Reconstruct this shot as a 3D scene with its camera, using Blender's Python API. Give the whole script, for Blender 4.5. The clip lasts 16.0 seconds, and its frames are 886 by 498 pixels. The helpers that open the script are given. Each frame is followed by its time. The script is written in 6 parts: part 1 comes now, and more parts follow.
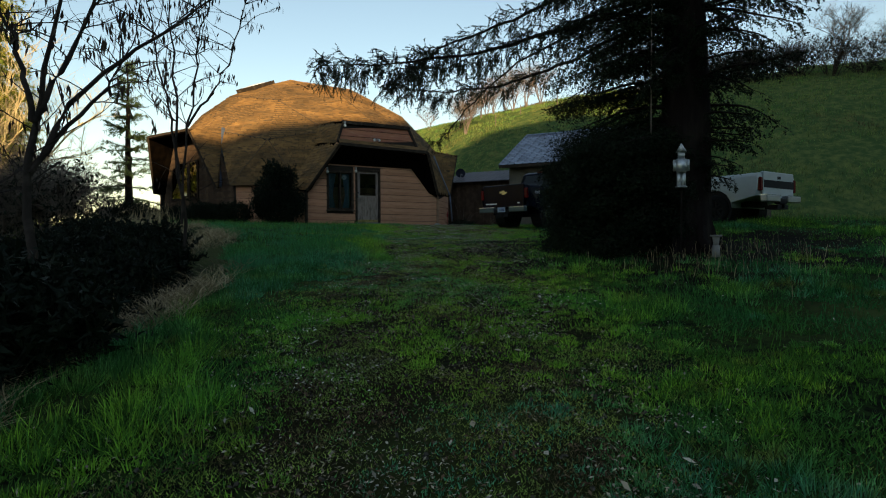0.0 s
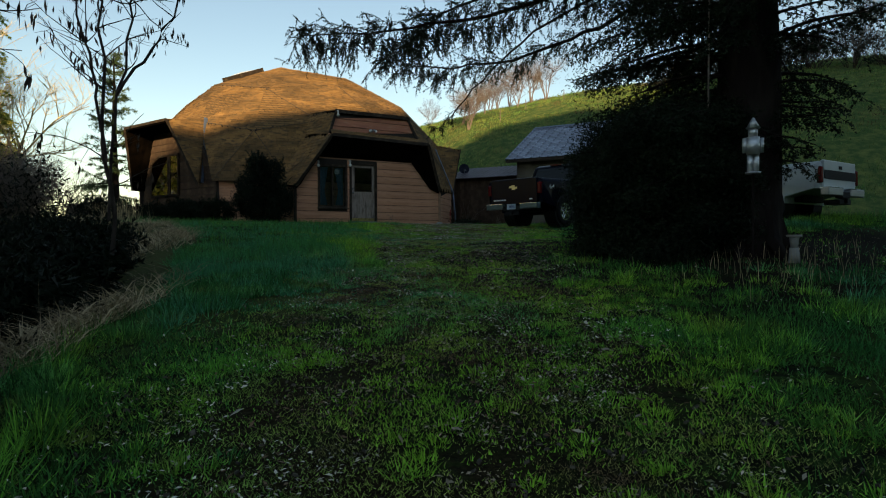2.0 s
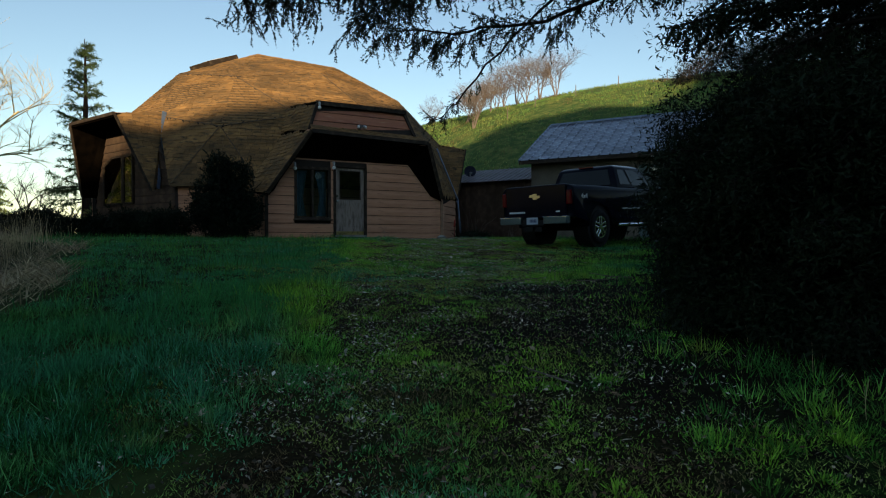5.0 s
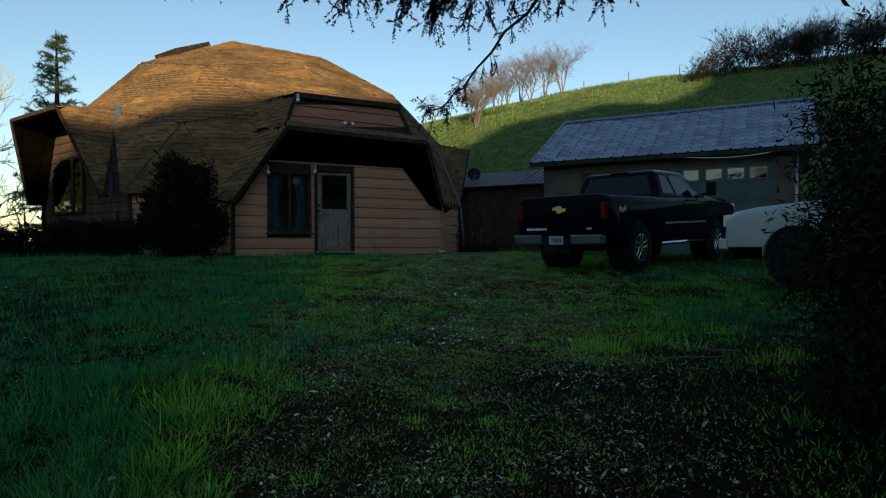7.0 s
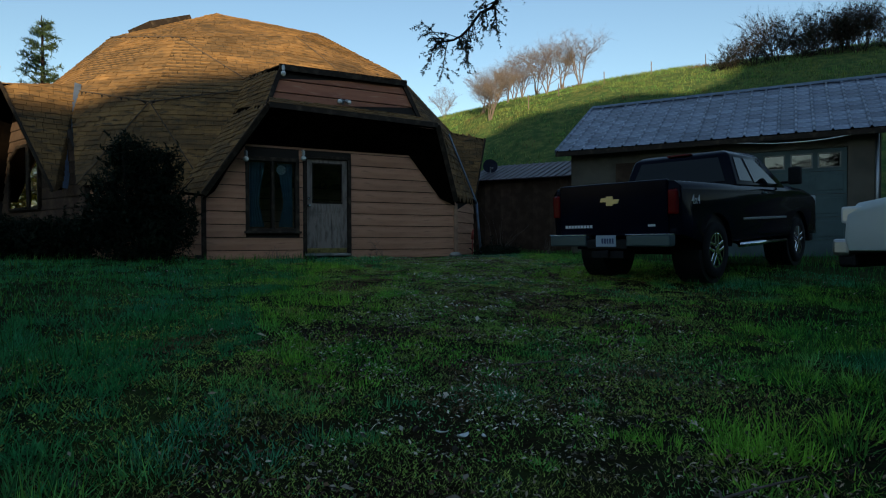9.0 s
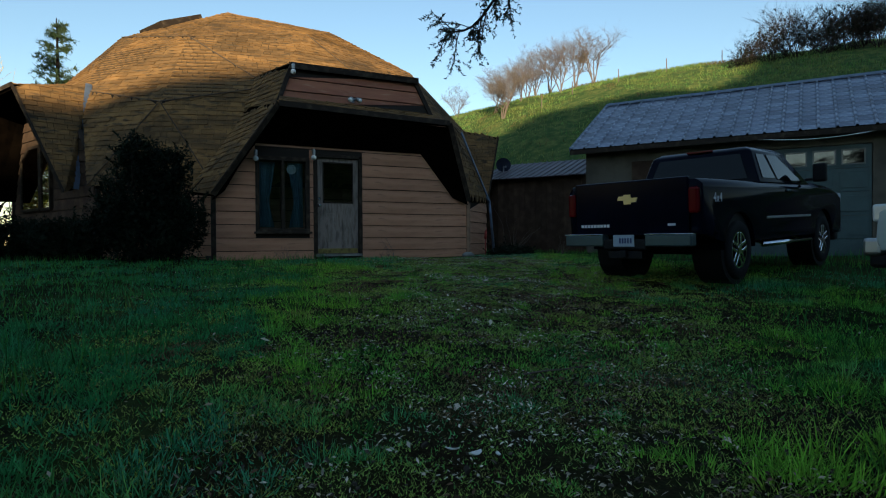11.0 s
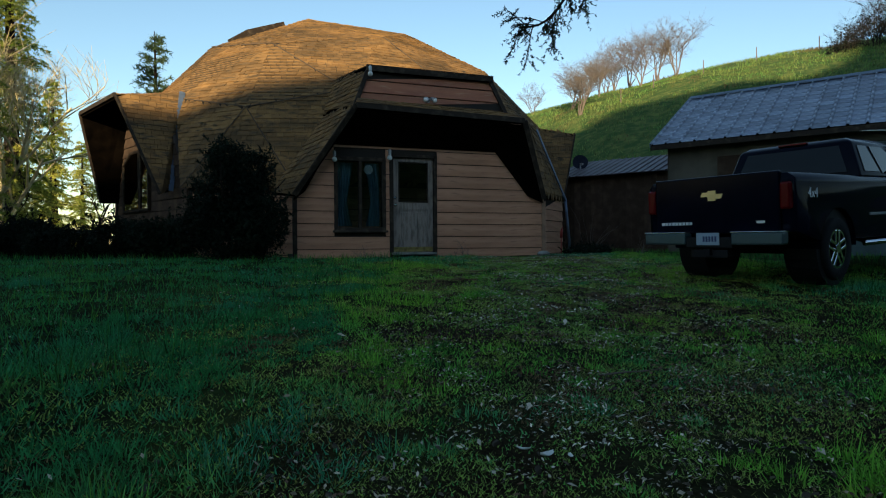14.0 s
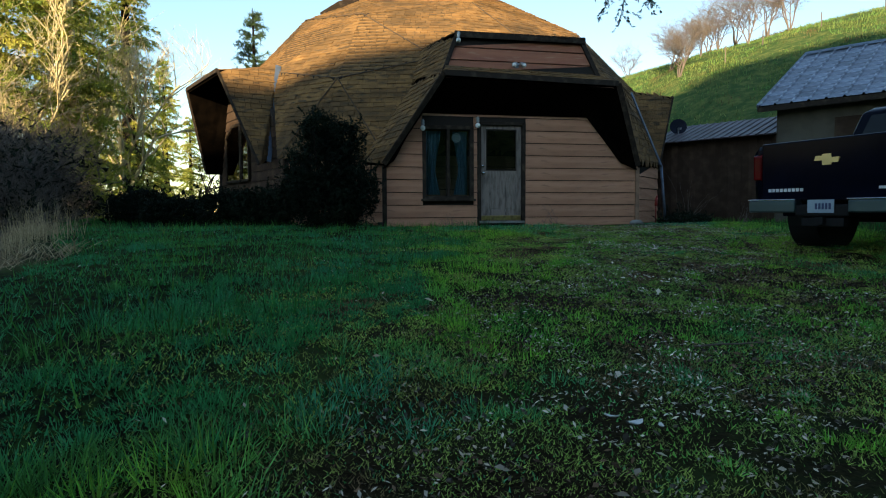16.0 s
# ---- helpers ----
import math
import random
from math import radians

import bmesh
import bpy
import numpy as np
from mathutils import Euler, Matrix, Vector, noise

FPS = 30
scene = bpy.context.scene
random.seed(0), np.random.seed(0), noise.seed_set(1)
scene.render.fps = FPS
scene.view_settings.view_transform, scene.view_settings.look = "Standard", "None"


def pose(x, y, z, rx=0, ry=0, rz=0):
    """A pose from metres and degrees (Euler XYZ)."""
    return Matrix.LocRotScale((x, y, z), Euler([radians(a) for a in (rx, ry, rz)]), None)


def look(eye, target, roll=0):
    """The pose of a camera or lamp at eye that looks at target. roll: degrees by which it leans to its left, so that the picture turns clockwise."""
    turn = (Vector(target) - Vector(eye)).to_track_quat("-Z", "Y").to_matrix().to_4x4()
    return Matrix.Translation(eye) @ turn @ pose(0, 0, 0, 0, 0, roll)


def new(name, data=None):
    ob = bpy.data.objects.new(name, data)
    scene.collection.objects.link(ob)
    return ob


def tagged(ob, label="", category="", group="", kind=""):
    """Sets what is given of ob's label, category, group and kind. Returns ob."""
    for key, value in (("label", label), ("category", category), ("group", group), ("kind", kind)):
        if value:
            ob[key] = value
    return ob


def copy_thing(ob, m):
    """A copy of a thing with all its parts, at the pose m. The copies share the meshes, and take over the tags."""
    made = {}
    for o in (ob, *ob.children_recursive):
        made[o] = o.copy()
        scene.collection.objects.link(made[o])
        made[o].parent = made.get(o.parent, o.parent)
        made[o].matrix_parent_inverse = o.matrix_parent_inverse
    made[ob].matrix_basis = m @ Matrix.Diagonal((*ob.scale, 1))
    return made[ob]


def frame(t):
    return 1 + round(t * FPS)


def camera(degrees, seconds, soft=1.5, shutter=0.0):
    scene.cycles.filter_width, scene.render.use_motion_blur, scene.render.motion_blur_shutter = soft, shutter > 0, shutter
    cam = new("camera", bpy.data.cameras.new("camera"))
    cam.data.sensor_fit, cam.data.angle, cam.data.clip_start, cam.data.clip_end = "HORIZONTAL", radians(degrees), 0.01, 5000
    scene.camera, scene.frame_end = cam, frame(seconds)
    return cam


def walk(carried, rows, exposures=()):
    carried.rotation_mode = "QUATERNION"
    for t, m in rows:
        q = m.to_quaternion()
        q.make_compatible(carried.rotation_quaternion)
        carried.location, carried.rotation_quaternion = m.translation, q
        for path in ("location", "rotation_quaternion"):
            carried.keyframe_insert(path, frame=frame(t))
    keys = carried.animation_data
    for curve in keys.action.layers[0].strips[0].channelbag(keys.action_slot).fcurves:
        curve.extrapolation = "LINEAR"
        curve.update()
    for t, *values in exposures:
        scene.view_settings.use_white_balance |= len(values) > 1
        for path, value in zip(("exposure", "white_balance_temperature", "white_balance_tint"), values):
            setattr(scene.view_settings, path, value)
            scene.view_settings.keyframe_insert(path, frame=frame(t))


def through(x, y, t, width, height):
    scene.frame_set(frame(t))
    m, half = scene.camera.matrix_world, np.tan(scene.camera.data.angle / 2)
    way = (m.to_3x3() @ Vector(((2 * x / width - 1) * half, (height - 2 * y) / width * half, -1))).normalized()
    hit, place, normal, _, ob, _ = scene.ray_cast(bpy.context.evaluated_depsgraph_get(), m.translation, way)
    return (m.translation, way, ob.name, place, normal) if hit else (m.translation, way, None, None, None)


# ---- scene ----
# ---- camera ----
cam = camera(72.1, 16.0, soft=1.1)
PATH = [
    (0, (-9.093, -22.617, -0.68), (-8.097, -20.884, -0.704), -0.2),
    (0.5, (-8.853, -22.176, -0.666), (-7.856, -20.442, -0.691), -0.2),
    (1, (-8.594, -21.719, -0.658), (-7.597, -19.985, -0.683), -0.2),
    (1.5, (-8.323, -21.244, -0.657), (-7.328, -19.509, -0.682), -0.15),
    (2, (-8.049, -20.753, -0.658), (-7.058, -19.016, -0.682), -0.2),
    (2.5, (-7.77, -20.258, -0.657), (-6.784, -18.519, -0.68), -0.2),
    (3, (-7.481, -19.741, -0.648), (-6.495, -18.001, -0.671), -0.2),
    (3.5, (-7.176, -19.207, -0.593), (-6.19, -17.466, -0.616), -0.2),
    (4, (-6.867, -18.67, -0.451), (-5.882, -16.929, -0.473), -0.2),
    (6.5, (-5.148, -15.703, 0.252), (-4.17, -13.958, 0.229), -0.15),
    (7, (-4.824, -15.078, 0.319), (-3.843, -13.335, 0.296), -0.15),
    (7.5, (-4.476, -14.443, 0.334), (-3.496, -12.699, 0.311), -0.15),
    (8, (-4.136, -13.8, 0.338), (-3.164, -12.052, 0.315), -0.1),
    (8.5, (-3.821, -13.215, 0.34), (-2.862, -11.46, 0.316), -0.1),
    (9.3, (-3.56, -12.72, 0.343), (-2.615, -10.957, 0.319), -0.2),
    (11, (-3.497, -12.628, 0.349), (-2.586, -10.848, 0.324), -0.3),
    (11.5, (-3.496, -12.627, 0.351), (-2.607, -10.836, 0.326), -0.3),
    (12, (-3.494, -12.625, 0.352), (-2.636, -10.819, 0.327), -0.35),
    (12.5, (-3.492, -12.625, 0.35), (-2.666, -10.804, 0.327), -0.35),
    (13, (-3.487, -12.626, 0.35), (-2.7, -10.787, 0.326), -0.3),
    (13.5, (-3.482, -12.626, 0.344), (-2.741, -10.768, 0.321), -0.3),
    (14, (-3.476, -12.628, 0.34), (-2.791, -10.749, 0.313), -0.3),
    (14.5, (-3.468, -12.624, 0.33), (-2.836, -10.727, 0.295), -0.3),
    (15, (-3.459, -12.617, 0.318), (-2.911, -10.694, 0.264), -0.3),
    (15.5, (-3.459, -12.608, 0.314), (-2.986, -10.667, 0.217), -0.3),
    (16, (-3.466, -12.615, 0.309), (-3.059, -10.661, 0.185), -0.3),
]
EXPOSURES = [(0, 1.14, 7300, 10), (2, 1.03, 7200, 10), (4, 0.98, 6800, 10), (6.5, 0.78, 5950, 7), (8.5, 0.8, 5950, 7), (11, 1.01, 5950, 6), (13.5, 1.05, 5950, 5), (14.5, 1.09, 5950, 4), (15.5, 1.3, 6000, 5), (16, 1.63, 6100, 6)]
walk(cam, [(t, look(*r)) for t, *r in PATH], EXPOSURES)

# ---- light ----
SUN_AZ, SUN_EL = -115.0, 9.0          # where the sun stands, degrees from +x towards +y
world = bpy.data.worlds.new("sky")
scene.world = world
world.use_nodes = True
wn = world.node_tree.nodes
sky = wn.new("ShaderNodeTexSky")
sky.sky_type = "NISHITA"
sky.sun_disc = False
sky.air_density, sky.dust_density, sky.ozone_density = 1.0, 0.15, 1.1
sky.sun_elevation = radians(SUN_EL)
sky.sun_rotation = radians(90 - SUN_AZ)
wn["Background"].inputs["Strength"].default_value = 0.11
world.node_tree.links.new(sky.outputs["Color"], wn["Background"].inputs["Color"])
sun = new("sun", bpy.data.lights.new("sun", "SUN"))
sun.data.energy = 4.9
sun.data.angle = radians(0.6)
sun.data.color = (1.0, 0.76, 0.44)
sa, se = radians(SUN_AZ), radians(SUN_EL)
sun.matrix_world = look((math.cos(sa) * math.cos(se) * 100, math.sin(sa) * math.cos(se) * 100, math.sin(se) * 100), (0, 0, 0))
# ---- small helpers ----
def part(name, bm, material, parent, label="", smooth_faces=False):
    me = bpy.data.meshes.new(name)
    bm.normal_update()
    bm.to_mesh(me)
    bm.free()
    me.materials.append(material)
    if smooth_faces:
        me.polygons.foreach_set("use_smooth", [True] * len(me.polygons))
    ob = new(name, me)
    ob.parent = parent
    return tagged(ob, label)


def raw(name, verts, faces, material, parent=None, label="", smooth_faces=False):
    me = bpy.data.meshes.new(name)
    me.from_pydata([tuple(v) for v in verts], [], faces)
    me.materials.append(material)
    if smooth_faces:
        me.polygons.foreach_set("use_smooth", [True] * len(me.polygons))
    ob = new(name, me)
    ob.parent = parent
    return tagged(ob, label)


def tri_soup(name, points, material, parent=None, label="", corners=3):
    """One mesh out of loose faces: an array of n x corners x 3."""
    pts = np.asarray(points, np.float32).reshape(-1, 3)
    me = bpy.data.meshes.new(name)
    n = len(pts) // corners
    me.vertices.add(len(pts))
    me.vertices.foreach_set("co", pts.ravel())
    me.loops.add(n * corners)
    me.loops.foreach_set("vertex_index", np.arange(n * corners, dtype=np.int32))
    me.polygons.add(n)
    me.polygons.foreach_set("loop_start", np.arange(0, n * corners, corners, dtype=np.int32))
    me.update(calc_edges=True)
    me.materials.append(material)
    ob = new(name, me)
    ob.parent = parent
    return tagged(ob, label)


def thing(name, label, category, at=(0, 0, 0), group="", rz=0, rx=0, ry=0):
    ob = new(name)
    ob.matrix_world = pose(*at, rx, ry, rz)
    return tagged(ob, label, category, group)


def box(bm, c, s, bevel=0.0, m=None):
    made = bmesh.ops.create_cube(bm, size=1.0)
    vs = made["verts"]
    for v in vs:
        v.co = Vector((c[0] + v.co.x * s[0], c[1] + v.co.y * s[1], c[2] + v.co.z * s[2]))
    if bevel:
        es = list({e for v in vs for e in v.link_edges})
        got = bmesh.ops.bevel(bm, geom=es, offset=bevel, segments=2, profile=0.5, affect="EDGES")
        vs = list({v for f in got["faces"] for v in f.verts} | {v for v in vs if v.is_valid})
    if m is not None:
        bmesh.ops.transform(bm, matrix=m, verts=vs)
    return vs


def cyl(bm, a, b, r, r2=None, n=12):
    a, b = Vector(a), Vector(b)
    made = bmesh.ops.create_cone(bm, cap_ends=True, segments=n, radius1=r, radius2=r if r2 is None else r2, depth=(b - a).length)
    m = Matrix.Translation((a + b) / 2) @ (b - a).to_track_quat("Z", "Y").to_matrix().to_4x4()
    bmesh.ops.transform(bm, matrix=m, verts=made["verts"])
    return made["verts"]


def prism(bm, outline, depth, m=None):
    """A flat outline of (x, z), in the order seen from -y, made a slab from y = 0 to y = depth."""
    front = [bm.verts.new((x, 0, z)) for x, z in outline]
    back = [bm.verts.new((x, depth, z)) for x, z in outline]
    bm.faces.new(front)
    bm.faces.new(back[::-1])
    n = len(outline)
    for i in range(n):
        bm.faces.new((front[(i + 1) % n], front[i], back[i], back[(i + 1) % n]))
    bmesh.ops.recalc_face_normals(bm, faces=bm.faces)
    if m is not None:
        bmesh.ops.transform(bm, matrix=m, verts=front + back)


# ---- materials ----
def material(name, base, rough=0.8, metal=0.0, spots=(), bump=0.0, bump_scale=40.0, random_tint=0.0, island=0.0, stretch=(1, 1, 1), spec=0.5):
    """base: a colour; spots: rows of (colour, scale, low, high) of noise laid over it; random_tint: brightness spread from piece to piece."""
    m = bpy.data.materials.new(name)
    m.use_nodes = True
    nt = m.node_tree
    b = nt.nodes["Principled BSDF"]
    b.inputs["Roughness"].default_value = rough
    b.inputs["Metallic"].default_value = metal
    b.inputs["Specular IOR Level"].default_value = spec
    co = nt.nodes.new("ShaderNodeTexCoord")
    mp = nt.nodes.new("ShaderNodeMapping")
    mp.inputs["Scale"].default_value = stretch
    nt.links.new(co.outputs["Object"], mp.inputs["Vector"])
    rgb = nt.nodes.new("ShaderNodeRGB")
    rgb.outputs[0].default_value = (*base, 1)
    last = rgb.outputs[0]
    for colour, scale, low, high in spots:
        nz = nt.nodes.new("ShaderNodeTexNoise")
        nz.inputs["Scale"].default_value = scale
        nz.inputs["Detail"].default_value = 6
        nt.links.new(mp.outputs["Vector"], nz.inputs["Vector"])
        rp = nt.nodes.new("ShaderNodeMapRange")
        rp.inputs["From Min"].default_value, rp.inputs["From Max"].default_value = low, high
        nt.links.new(nz.outputs["Fac"], rp.inputs["Value"])
        mx = nt.nodes.new("ShaderNodeMix")
        mx.data_type = "RGBA"
        nt.links.new(rp.outputs["Result"], mx.inputs["Factor"])
        nt.links.new(last, mx.inputs["A"])
        mx.inputs["B"].default_value = (*colour, 1)
        last = mx.outputs["Result"]
    for amount, node, socket in ((random_tint, "ShaderNodeObjectInfo", "Random"), (island, "ShaderNodeNewGeometry", "Random Per Island")):
        if amount:
            oi = nt.nodes.new(node)
            rp = nt.nodes.new("ShaderNodeMapRange")
            rp.inputs["To Min"].default_value, rp.inputs["To Max"].default_value = 1 - amount, 1 + amount
            nt.links.new(oi.outputs[socket], rp.inputs["Value"])
            hs = nt.nodes.new("ShaderNodeHueSaturation")
            nt.links.new(rp.outputs["Result"], hs.inputs["Value"])
            nt.links.new(last, hs.inputs["Color"])
            last = hs.outputs["Color"]
    nt.links.new(last, b.inputs["Base Color"])
    if bump:
        nz = nt.nodes.new("ShaderNodeTexNoise")
        nz.inputs["Scale"].default_value = bump_scale
        nz.inputs["Detail"].default_value = 5
        nt.links.new(mp.outputs["Vector"], nz.inputs["Vector"])
        bp = nt.nodes.new("ShaderNodeBump")
        bp.inputs["Strength"].default_value = bump
        bp.inputs["Distance"].default_value = 0.02
        nt.links.new(nz.outputs["Fac"], bp.inputs["Height"])
        nt.links.new(bp.outputs["Normal"], b.inputs["Normal"])
    return m


def leaf_material(name, base, tip, island=0.35, rough=0.6, through=0.25, more=()):
    m = material(name, base, rough, spots=[(tip, 0.9, 0.4, 0.65), *more], island=island, spec=0.1)
    nt = m.node_tree
    b = nt.nodes["Principled BSDF"]
    tr = nt.nodes.new("ShaderNodeBsdfTranslucent")
    colour = b.inputs["Base Color"].links[0].from_socket
    nt.links.new(colour, tr.inputs["Color"])
    mx = nt.nodes.new("ShaderNodeMixShader")
    mx.inputs["Fac"].default_value = through
    out = nt.nodes["Material Output"]
    nt.links.new(b.outputs[0], mx.inputs[1])
    nt.links.new(tr.outputs[0], mx.inputs[2])
    nt.links.new(mx.outputs[0], out.inputs["Surface"])
    return m


def glass_material(name, tint=(0.9, 0.95, 0.95), mix=0.85, rough=0.02):
    """A thin pane: see-through, with a clear reflection."""
    m = bpy.data.materials.new(name)
    m.use_nodes = True
    nt = m.node_tree
    nt.nodes.remove(nt.nodes["Principled BSDF"])
    tr = nt.nodes.new("ShaderNodeBsdfTransparent")
    tr.inputs["Color"].default_value = (*tint, 1)
    gl = nt.nodes.new("ShaderNodeBsdfGlossy")
    gl.inputs["Roughness"].default_value = rough
    fr = nt.nodes.new("ShaderNodeFresnel")
    fr.inputs["IOR"].default_value = 1.5
    ad = nt.nodes.new("ShaderNodeMath")
    ad.operation = "ADD"
    ad.inputs[1].default_value = 1 - mix
    nt.links.new(fr.outputs[0], ad.inputs[0])
    mx = nt.nodes.new("ShaderNodeMixShader")
    nt.links.new(ad.outputs[0], mx.inputs["Fac"])
    nt.links.new(tr.outputs[0], mx.inputs[1])
    nt.links.new(gl.outputs[0], mx.inputs[2])
    nt.links.new(mx.outputs[0], nt.nodes["Material Output"].inputs["Surface"])
    return m


SHINGLE = material("cedar shingle", (0.235, 0.132, 0.05), 0.85, spots=[((0.115, 0.07, 0.032), 0.55, 0.42, 0.62), ((0.07, 0.05, 0.03), 4.0, 0.52, 0.7)], bump=0.5, bump_scale=60, random_tint=0.2, stretch=(1, 1, 4), spec=0.2)
SHINGLES = material("cedar shingles", (0.235, 0.132, 0.05), 0.85, spots=[((0.115, 0.07, 0.032), 0.55, 0.42, 0.62), ((0.07, 0.05, 0.03), 4.0, 0.52, 0.7)], bump=0.5, bump_scale=60, island=0.2, stretch=(1, 1, 4), spec=0.2)
FELT = material("roofing felt", (0.035, 0.03, 0.027), 0.95, spec=0.05)
BOARD = material("painted siding", (0.50, 0.255, 0.15), 0.7, spots=[((0.41, 0.195, 0.11), 1.3, 0.42, 0.62), ((0.30, 0.16, 0.10), 5.0, 0.56, 0.74)], bump=0.25, bump_scale=50, random_tint=0.08, stretch=(0.6, 1, 5), spec=0.3)
RED_BOARD = material("red painted siding", (0.36, 0.13, 0.06), 0.65, spots=[((0.27, 0.09, 0.045), 1.5, 0.4, 0.65), ((0.40, 0.20, 0.11), 4.0, 0.56, 0.72)], bump=0.25, bump_scale=50, random_tint=0.1, stretch=(0.6, 1, 5))
DARK_TRIM = material("dark stained trim", (0.028, 0.02, 0.015), 0.7, spots=[((0.08, 0.06, 0.04), 7.0, 0.5, 0.72)], bump=0.3, spec=0.15)
# Near-black, so that undersides hold deep shade in their colour.
SOFFIT = material("soffit boards in painted shade", (0.002, 0.0016, 0.0013), 0.95, spots=[((0.005, 0.0035, 0.0025), 3.0, 0.4, 0.7)], bump=0.3, spec=0.0)
TRIM = material("tan trim", (0.30, 0.17, 0.10), 0.7, spots=[((0.2, 0.11, 0.07), 6.0, 0.45, 0.7)], bump=0.2)
FLASHING = material("galvanised flashing", (0.15, 0.19, 0.26), 0.5, 0.6, spots=[((0.09, 0.11, 0.14), 4.0, 0.45, 0.7)])
DOOR = material("weathered door", (0.25, 0.20, 0.165), 0.6, spots=[((0.10, 0.075, 0.06), 5.0, 0.45, 0.68), ((0.28, 0.24, 0.21), 14.0, 0.55, 0.75)], bump=0.2, stretch=(3, 1, 0.6))
BRASS = material("brass", (0.55, 0.42, 0.16), 0.35, 0.9, spots=[((0.3, 0.22, 0.1), 12.0, 0.45, 0.7)])
CHROME = material("chrome", (0.75, 0.77, 0.8), 0.12, 1.0)
STEEL = material("dull steel", (0.35, 0.36, 0.37), 0.4, 0.9)
PANE = glass_material("window glass", (0.75, 0.82, 0.85), 0.97)
MIRROR_PANE = glass_material("double window glass", (0.25, 0.27, 0.28), 0.8)
DARK_PANE = glass_material("tinted glass", (0.12, 0.14, 0.16), 0.93)
CURTAIN = material("blue curtain", (0.16, 0.27, 0.33), 0.9, spots=[((0.10, 0.18, 0.24), 8.0, 0.4, 0.7)], bump=0.2)
INSIDE = material("dim room wall", (0.06, 0.05, 0.045), 0.9, spots=[((0.03, 0.025, 0.02), 2.0, 0.4, 0.7)], spec=0.1)
BULB = material("frosted glass globe", (0.8, 0.8, 0.78), 0.25, spec=0.6)
CONCRETE = material("old concrete", (0.26, 0.25, 0.23), 0.9, spots=[((0.14, 0.14, 0.12), 3.0, 0.45, 0.68)], bump=0.4)
METAL_ROOF = material("ribbed steel roof", (0.20, 0.225, 0.29), 0.4, 0.4, spots=[((0.12, 0.095, 0.11), 2.2, 0.45, 0.62), ((0.40, 0.42, 0.47), 7.0, 0.52, 0.7)], random_tint=0.36, bump=0.1, stretch=(1, 1, 1))
STUCCO = material("tan stucco", (0.125, 0.11, 0.085), 0.9, spots=[((0.085, 0.075, 0.06), 2.0, 0.42, 0.66)], bump=0.4, bump_scale=90, spec=0.2)
GARAGE_DOOR = material("green garage door", (0.06, 0.10, 0.10), 0.6, spots=[((0.045, 0.075, 0.075), 2.5, 0.4, 0.66)], bump=0.1)
# Shed boards; on the porch wall they paint tan siding in deep shade.
SHED_SHADE_WOOD = material("dark boards for shed and shaded porch", (0.055, 0.035, 0.025), 0.85, spots=[((0.09, 0.06, 0.04), 4.0, 0.45, 0.7)], bump=0.4, random_tint=0.2, spec=0.1)
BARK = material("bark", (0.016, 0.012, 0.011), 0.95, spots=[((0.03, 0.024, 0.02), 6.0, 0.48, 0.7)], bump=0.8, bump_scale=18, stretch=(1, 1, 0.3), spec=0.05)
PALE_BARK = material("grey twig bark", (0.15, 0.115, 0.095), 0.9, spots=[((0.12, 0.10, 0.08), 5.0, 0.45, 0.7)], bump=0.4)
TWIG = material("dark twig bark", (0.035, 0.028, 0.024), 0.9, spots=[((0.07, 0.055, 0.045), 7.0, 0.48, 0.7)], spec=0.08)
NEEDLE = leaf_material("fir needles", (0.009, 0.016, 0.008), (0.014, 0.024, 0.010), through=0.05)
PINE_NEEDLE = leaf_material("pine needles", (0.05, 0.085, 0.035), (0.09, 0.12, 0.05))
# This foliage and the bark below are brightened to carry low sun.
SUNNY = leaf_material("conifer foliage coloured as sunlit", (0.22, 0.28, 0.045), (0.50, 0.46, 0.10), through=0.45)
SUN_BARK = material("twig bark coloured as sunlit", (0.62, 0.50, 0.27), 0.85, spots=[((0.34, 0.26, 0.13), 5.0, 0.45, 0.7)], bump=0.3)
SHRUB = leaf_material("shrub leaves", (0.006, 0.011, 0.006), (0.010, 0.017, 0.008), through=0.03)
POD = leaf_material("dry seed pods", (0.04, 0.028, 0.022), (0.07, 0.05, 0.035), through=0.1)
GRASS = leaf_material("grass blades", (0.25, 0.48, 0.05), (0.14, 0.40, 0.06), island=0.65, rough=0.45, through=0.3, more=[((0.08, 0.30, 0.15), 0.35, 0.5, 0.6), ((0.24, 0.26, 0.05), 1.9, 0.57, 0.72)])
# Long grass, also darkened to paint in dimmer light beside the drive.
LONG_GRASS = leaf_material("long lawn grass", (0.075, 0.20, 0.03), (0.04, 0.16, 0.04), island=0.7, rough=0.5, through=0.3, more=[((0.03, 0.15, 0.042), 0.35, 0.5, 0.6), ((0.15, 0.17, 0.035), 1.9, 0.57, 0.72)])
# Sky sheen and dimmer side light are put into this bluish colour.
SKY_GRASS = leaf_material("bluish lawn grass with painted sky sheen", (0.06, 0.25, 0.07), (0.055, 0.24, 0.11), island=0.5, rough=0.4, through=0.25, more=[((0.10, 0.25, 0.05), 1.3, 0.55, 0.7)])
MOSS = leaf_material("mossy short grass", (0.34, 0.42, 0.09), (0.22, 0.36, 0.08), island=0.6, through=0.2, more=[((0.17, 0.115, 0.06), 1.7, 0.48, 0.62)])
HILL_GRASS = leaf_material("hill grass", (0.10, 0.20, 0.05), (0.19, 0.21, 0.06), island=0.6, through=0.3, more=[((0.12, 0.085, 0.045), 0.25, 0.56, 0.68)])
